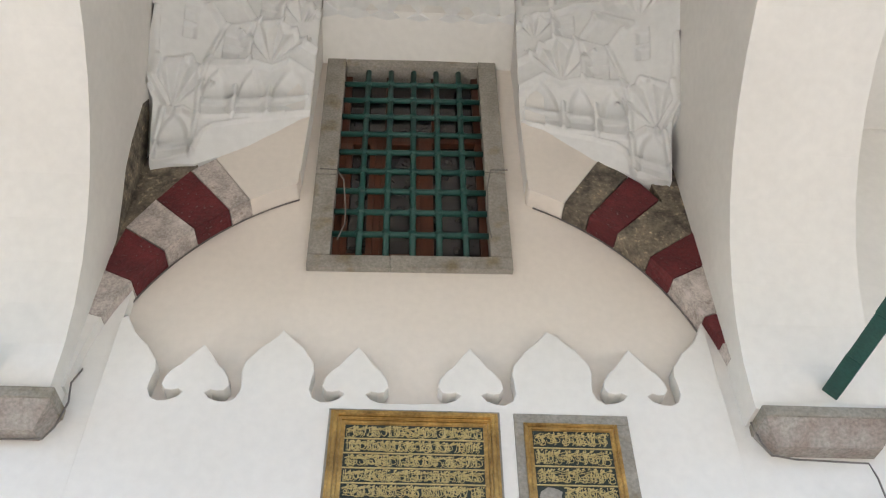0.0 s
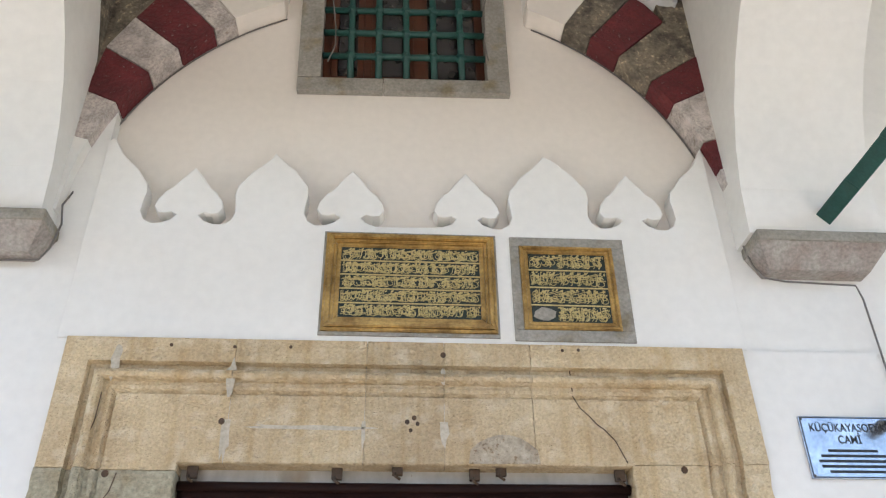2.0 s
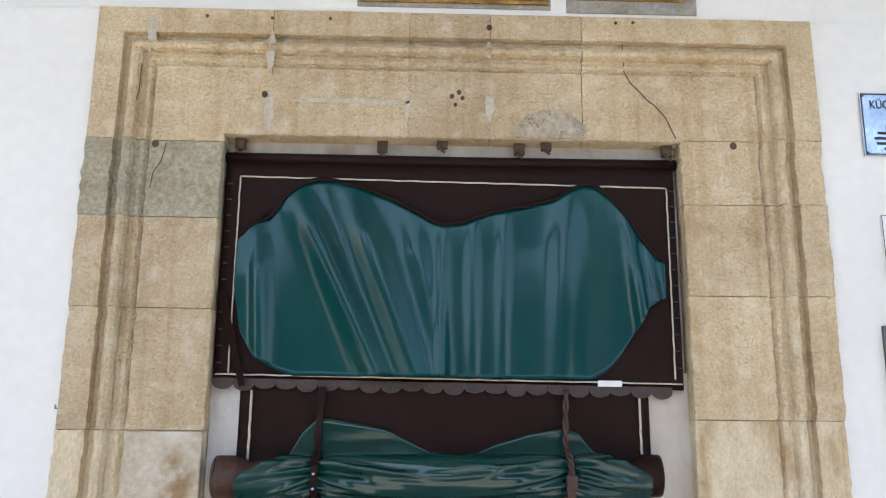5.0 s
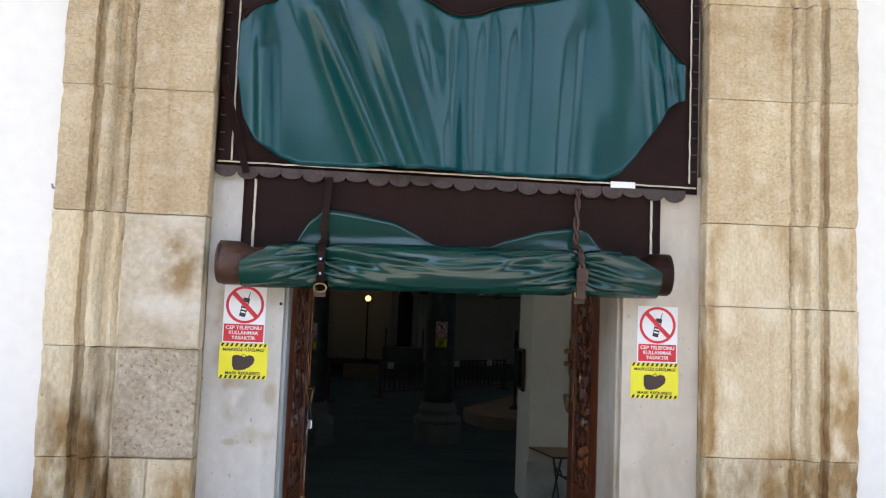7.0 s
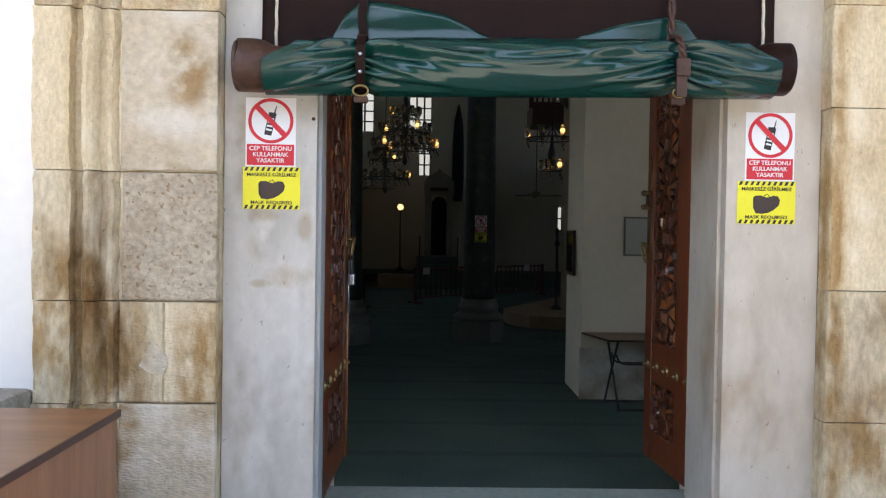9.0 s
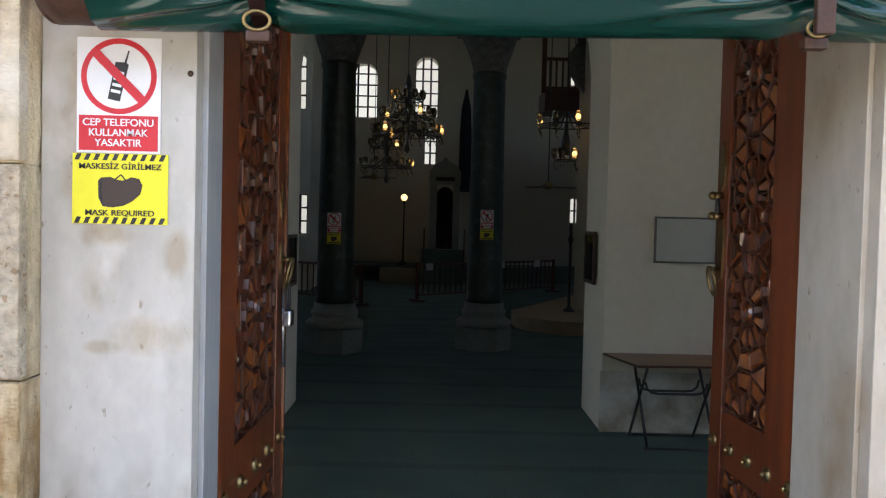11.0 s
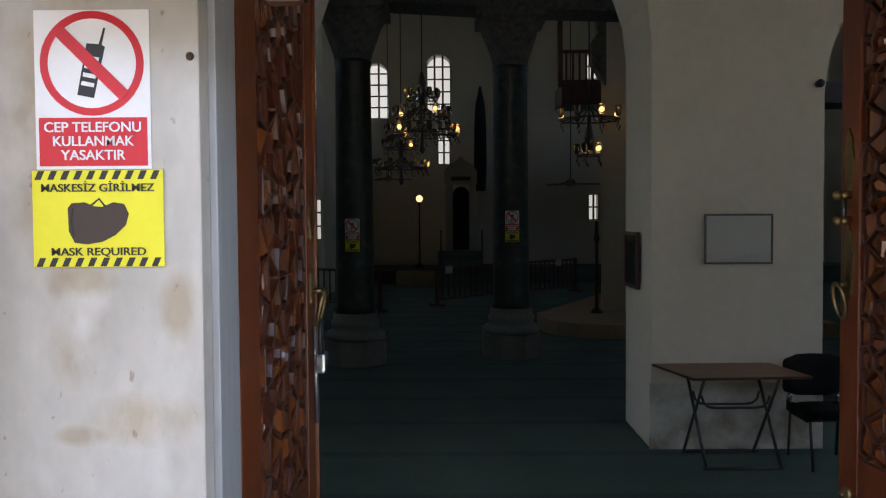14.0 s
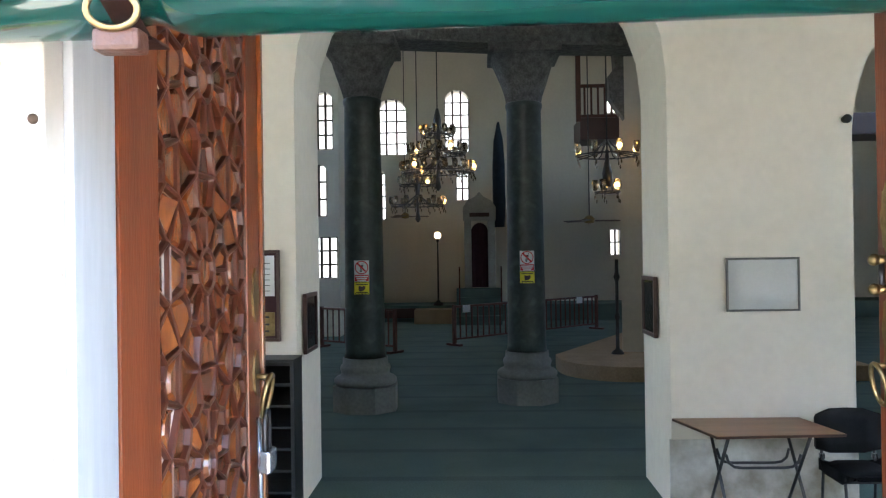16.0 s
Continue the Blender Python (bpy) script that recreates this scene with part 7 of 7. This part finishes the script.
prism(bm, [(2.26, 4.35), (2.52, 3.95), (2.52, 5.3), (2.34, 5.3), (2.36, 4.9), (2.24, 4.75)], "y", 14.0, 14.3)
setting("cornice_hall", bm, CAPITAL, "carved stone bracket on the hall pier")
bm = bmesh.new()
box(bm, -3.7, 14, 24.3, 26.0, FL, FL + 0.50)
setting("platform_apse", bm, CARPET, "raised carpeted platform before the far wall")
bm = bmesh.new()
box(bm, -2.05, -0.55, 23.4, 24.3, FL, FL + 0.42, 0.01)
tagged(part("stone_step", bm, BEIGE), "beige stone step before the platform", "step")
bm = bmesh.new()
box(bm, -3.7, -2.05, 24.24, 24.3, FL + 0.12, FL + 0.42)
setting("trim_riser", bm, EDGE_DARK, "dark riser of the raised platform")
mb = thing("pulpit", "tall stone pulpit with arched door, crimson curtain and carpeted steps", "pulpit", (0.0, 24.0, FL))
MX = -0.06
for k in range(4):
    plate(mb, "step", CARPET, MX - 0.72, MX + 0.62, FL + 0.0, FL + 0.26 * (k + 1), 22.9 + 0.27 * k, 23.17 + 0.27 * k)
for s in (-1, 1):
    plate(mb, "post", PULPIT, MX + s * 0.36 - 0.11, MX + s * 0.36 + 0.11, FL + 1.04, 2.75, 23.95, 24.2, bevel=0.01)
    plate(mb, "step_rail", RAIL_WOOD, MX + s * 0.62 - 0.02, MX + s * 0.62 + 0.02, FL + 0.3, FL + 1.7, 23.3, 23.34)
bm = bmesh.new()
prism(bm, [(MX - 0.50, 2.55), (MX + 0.50, 2.55), (MX + 0.50, 2.95), (MX + 0.36, 3.15), (MX + 0.12, 3.28), (MX, 3.42), (MX - 0.12, 3.28), (MX - 0.36, 3.15), (MX - 0.50, 2.95)], "y", 23.92, 24.2)
put("crest", bm, PULPIT, mb, "carved grey pediment")
plate(mb, "crest_band", EDGE_DARK, MX - 0.30, MX + 0.30, 2.66, 2.78, 23.905, 23.92)
bm = bmesh.new()
sheet(bm, MX - 0.25, MX + 0.25, lambda x: FL + 1.06, lambda x: 2.18 + 0.30 * math.sqrt(max(0, 1 - ((x - MX) / 0.26) ** 2)), lambda x, z: 24.02 + 0.012 * math.sin(x * 60), 30, 8)
put("curtain", bm, CRIMSON, mb, "dark crimson curtain in the pulpit door")
bm = bmesh.new()
prism(bm, [(24.2, FL), (25.95, FL), (25.95, 3.9), (24.2, 1.6)], "x", MX + 0.42, MX + 0.52)
put("side_wall", bm, PLASTER_IN, mb)
bm = bmesh.new()
lathe(bm, [(0.16, 2.35), (0.20, 3.1), (0.19, 4.3), (0.15, 5.0), (0.03, 5.6)], MX + 0.62, 24.3, 12)
tagged(part("rolled_banner", bm, NAVY), "tall dark blue rolled banner beside the pulpit", "banner")
lp = thing("standing_lamp", "tall standing lamp with a lit round globe", "lamp", (-1.36, 24.35, FL + 0.5))
bm = bmesh.new()
lathe(bm, [(0.16, FL + 0.5), (0.15, FL + 0.56), (0.03, FL + 0.66), (0.022, 1.9), (0.05, 1.95), (0.05, 2.02)], -1.36, 24.35, 12)
put("pole", bm, PLASTIC, lp)
bm = bmesh.new()
ball(bm, -1.36, 24.35, 2.12, 0.105, 14)
put("globe", bm, GLOBE, lp, "glowing warm globe")
cs = thing("candle_stand", "tall slim black iron stand on the stone ledge", "stand", (2.32, 13.9, FL + 0.24))
bm = bmesh.new()
lathe(bm, [(0.12, FL + 0.24), (0.11, FL + 0.27), (0.035, FL + 0.34), (0.03, 0.3), (0.055, 0.36), (0.03, 0.44), (0.03, 1.0), (0.06, 1.08), (0.035, 1.16), (0.03, 1.40)], 2.32, 13.9, 10)
put("pole", bm, PLASTIC, cs)

# ---- balcony at the side ----
bl = thing("balcony", "wooden gallery balcony with upright balusters", "balcony", (3.0, 20.0, 4.5))
plate(bl, "floor_slab", EDGE_DARK, 2.50, 14.0, 4.40, 4.95, 19.9, 21.2)
plate(bl, "top_rail", RAIL_WOOD, 2.46, 5.2, 5.72, 5.80, 19.86, 19.94)
plate(bl, "bottom_rail", RAIL_WOOD, 2.46, 5.2, 4.95, 5.03, 19.86, 19.94)
plate(bl, "corner_post", RAIL_WOOD, 2.40, 2.52, 4.85, 6.75, 19.84, 19.96)
for k in range(14):
    x = 2.62 + 0.17 * k
    plate(bl, "baluster", RAIL_WOOD, x - 0.025, x + 0.025, 5.03, 5.72, 19.88, 19.92)


# ---- chandeliers and fan ----
def chandelier(x, y, tiers, top, label, lit):
    c = thing("chandelier", label, "chandelier", (x, y, tiers[0][1] - 0.5), "hall chandeliers")
    bm = bmesh.new()
    tube(bm, [(x, y, tiers[0][1] - 0.35), (x, y, top)], 0.014, 6)
    lathe(bm, [(0.02, tiers[0][1] - 0.42), (0.07, tiers[0][1] - 0.34), (0.04, tiers[0][1] - 0.2), (0.03, tiers[0][1] + 0.1), (0.08, tiers[-1][1] + 0.1), (0.09, tiers[-1][1] + 0.35), (0.03, tiers[-1][1] + 0.6)], x, y, 10)
    put("stem", bm, STEEL_DARK, c)
    i = 0
    for r, z, n in tiers:
        bm = bmesh.new()
        tube(bm, [(x + r * math.cos(a), y + r * math.sin(a), z) for a in [2 * math.pi * k / 28 for k in range(28)]], 0.016, 6, True)
        put("hoop", bm, STEEL_DARK, c)
        for k in range(n):
            a = 2 * math.pi * (k + 0.3) / n
            px, py = x + r * math.cos(a), y + r * math.sin(a)
            bm = bmesh.new()
            tube(bm, [(x + 0.05 * math.cos(a), y + 0.05 * math.sin(a), z + 0.25), (x + 0.5 * r * math.cos(a), y + 0.5 * r * math.sin(a), z + 0.02), (px, py, z - 0.04), (px, py, z + 0.05)], 0.012, 5)
            put("arm", bm, STEEL_DARK, c)
            bm = bmesh.new()
            lathe(bm, [(0.03, z + 0.03), (0.055, z + 0.08), (0.062, z + 0.15), (0.05, z + 0.22)], px, py, 10)
            put("glass_cup", bm, CRYSTAL, c, "clear glass lamp cup")
            if i % lit == 0:
                bm = bmesh.new()
                ball(bm, px, py, z + 0.12, 0.034, 8, 1.3)
                put("bulb", bm, BULB, c, "lit warm bulb")
            i += 1
            for q in range(2):
                bm = bmesh.new()
                tmp = bmesh.new()
                bmesh.ops.create_icosphere(tmp, subdivisions=1, radius=0.024, matrix=Matrix.Translation((px + 0.03 * q, py, z - 0.09 - 0.07 * q)) @ Matrix.Diagonal((0.7, 0.7, 1.8, 1)))
                add(bm, tmp)
                put("pendant", bm, CRYSTAL, c)
    return c


chandelier(-1.02, 17.0, ((0.80, 3.35, 22), (0.62, 3.75, 16), (0.36, 4.15, 10)), 13.5, "large dark chandelier with glass cups and some lit bulbs", 7)
chandelier(-1.62, 19.2, ((0.66, 2.75, 12), (0.44, 3.25, 8)), 13.5, "dark chandelier with glass cups hanging behind the first", 13)
chandelier(2.13, 13.6, ((0.55, 3.25, 8), (0.22, 2.60, 5)), 13.5, "smaller dark chandelier with lit bulbs near the pier", 3)
for x, y, z in ((2.0, 15.0, 2.15), (-2.05, 20.6, 2.55)):
    fan = thing("ceiling_fan", "dark ceiling fan at rest on a long rod", "fan", (x, y, z), "hall fans")
    bm = bmesh.new()
    tube(bm, [(x, y, z), (x, y, 13.5)], 0.012, 6)
    put("rod", bm, STEEL_DARK, fan)
    bm = bmesh.new()
    lathe(bm, [(0.03, z - 0.06), (0.10, z - 0.04), (0.11, z + 0.04), (0.05, z + 0.10)], x, y, 12)
    put("hub", bm, BRASS, fan)
    for k in range(3):
        a = 2 * math.pi * k / 3 + 0.2
        bm = bmesh.new()
        tmp = bmesh.new()
        box(tmp, 0.10, 0.62, -0.06, 0.06, -0.006, 0.006, 0.003)
        add(bm, tmp, Matrix.Translation((x, y, z)) @ Matrix.Rotation(a, 4, "Z") @ Matrix.Rotation(0.2, 4, "X"))
        put("blade", bm, EDGE_DARK, fan)
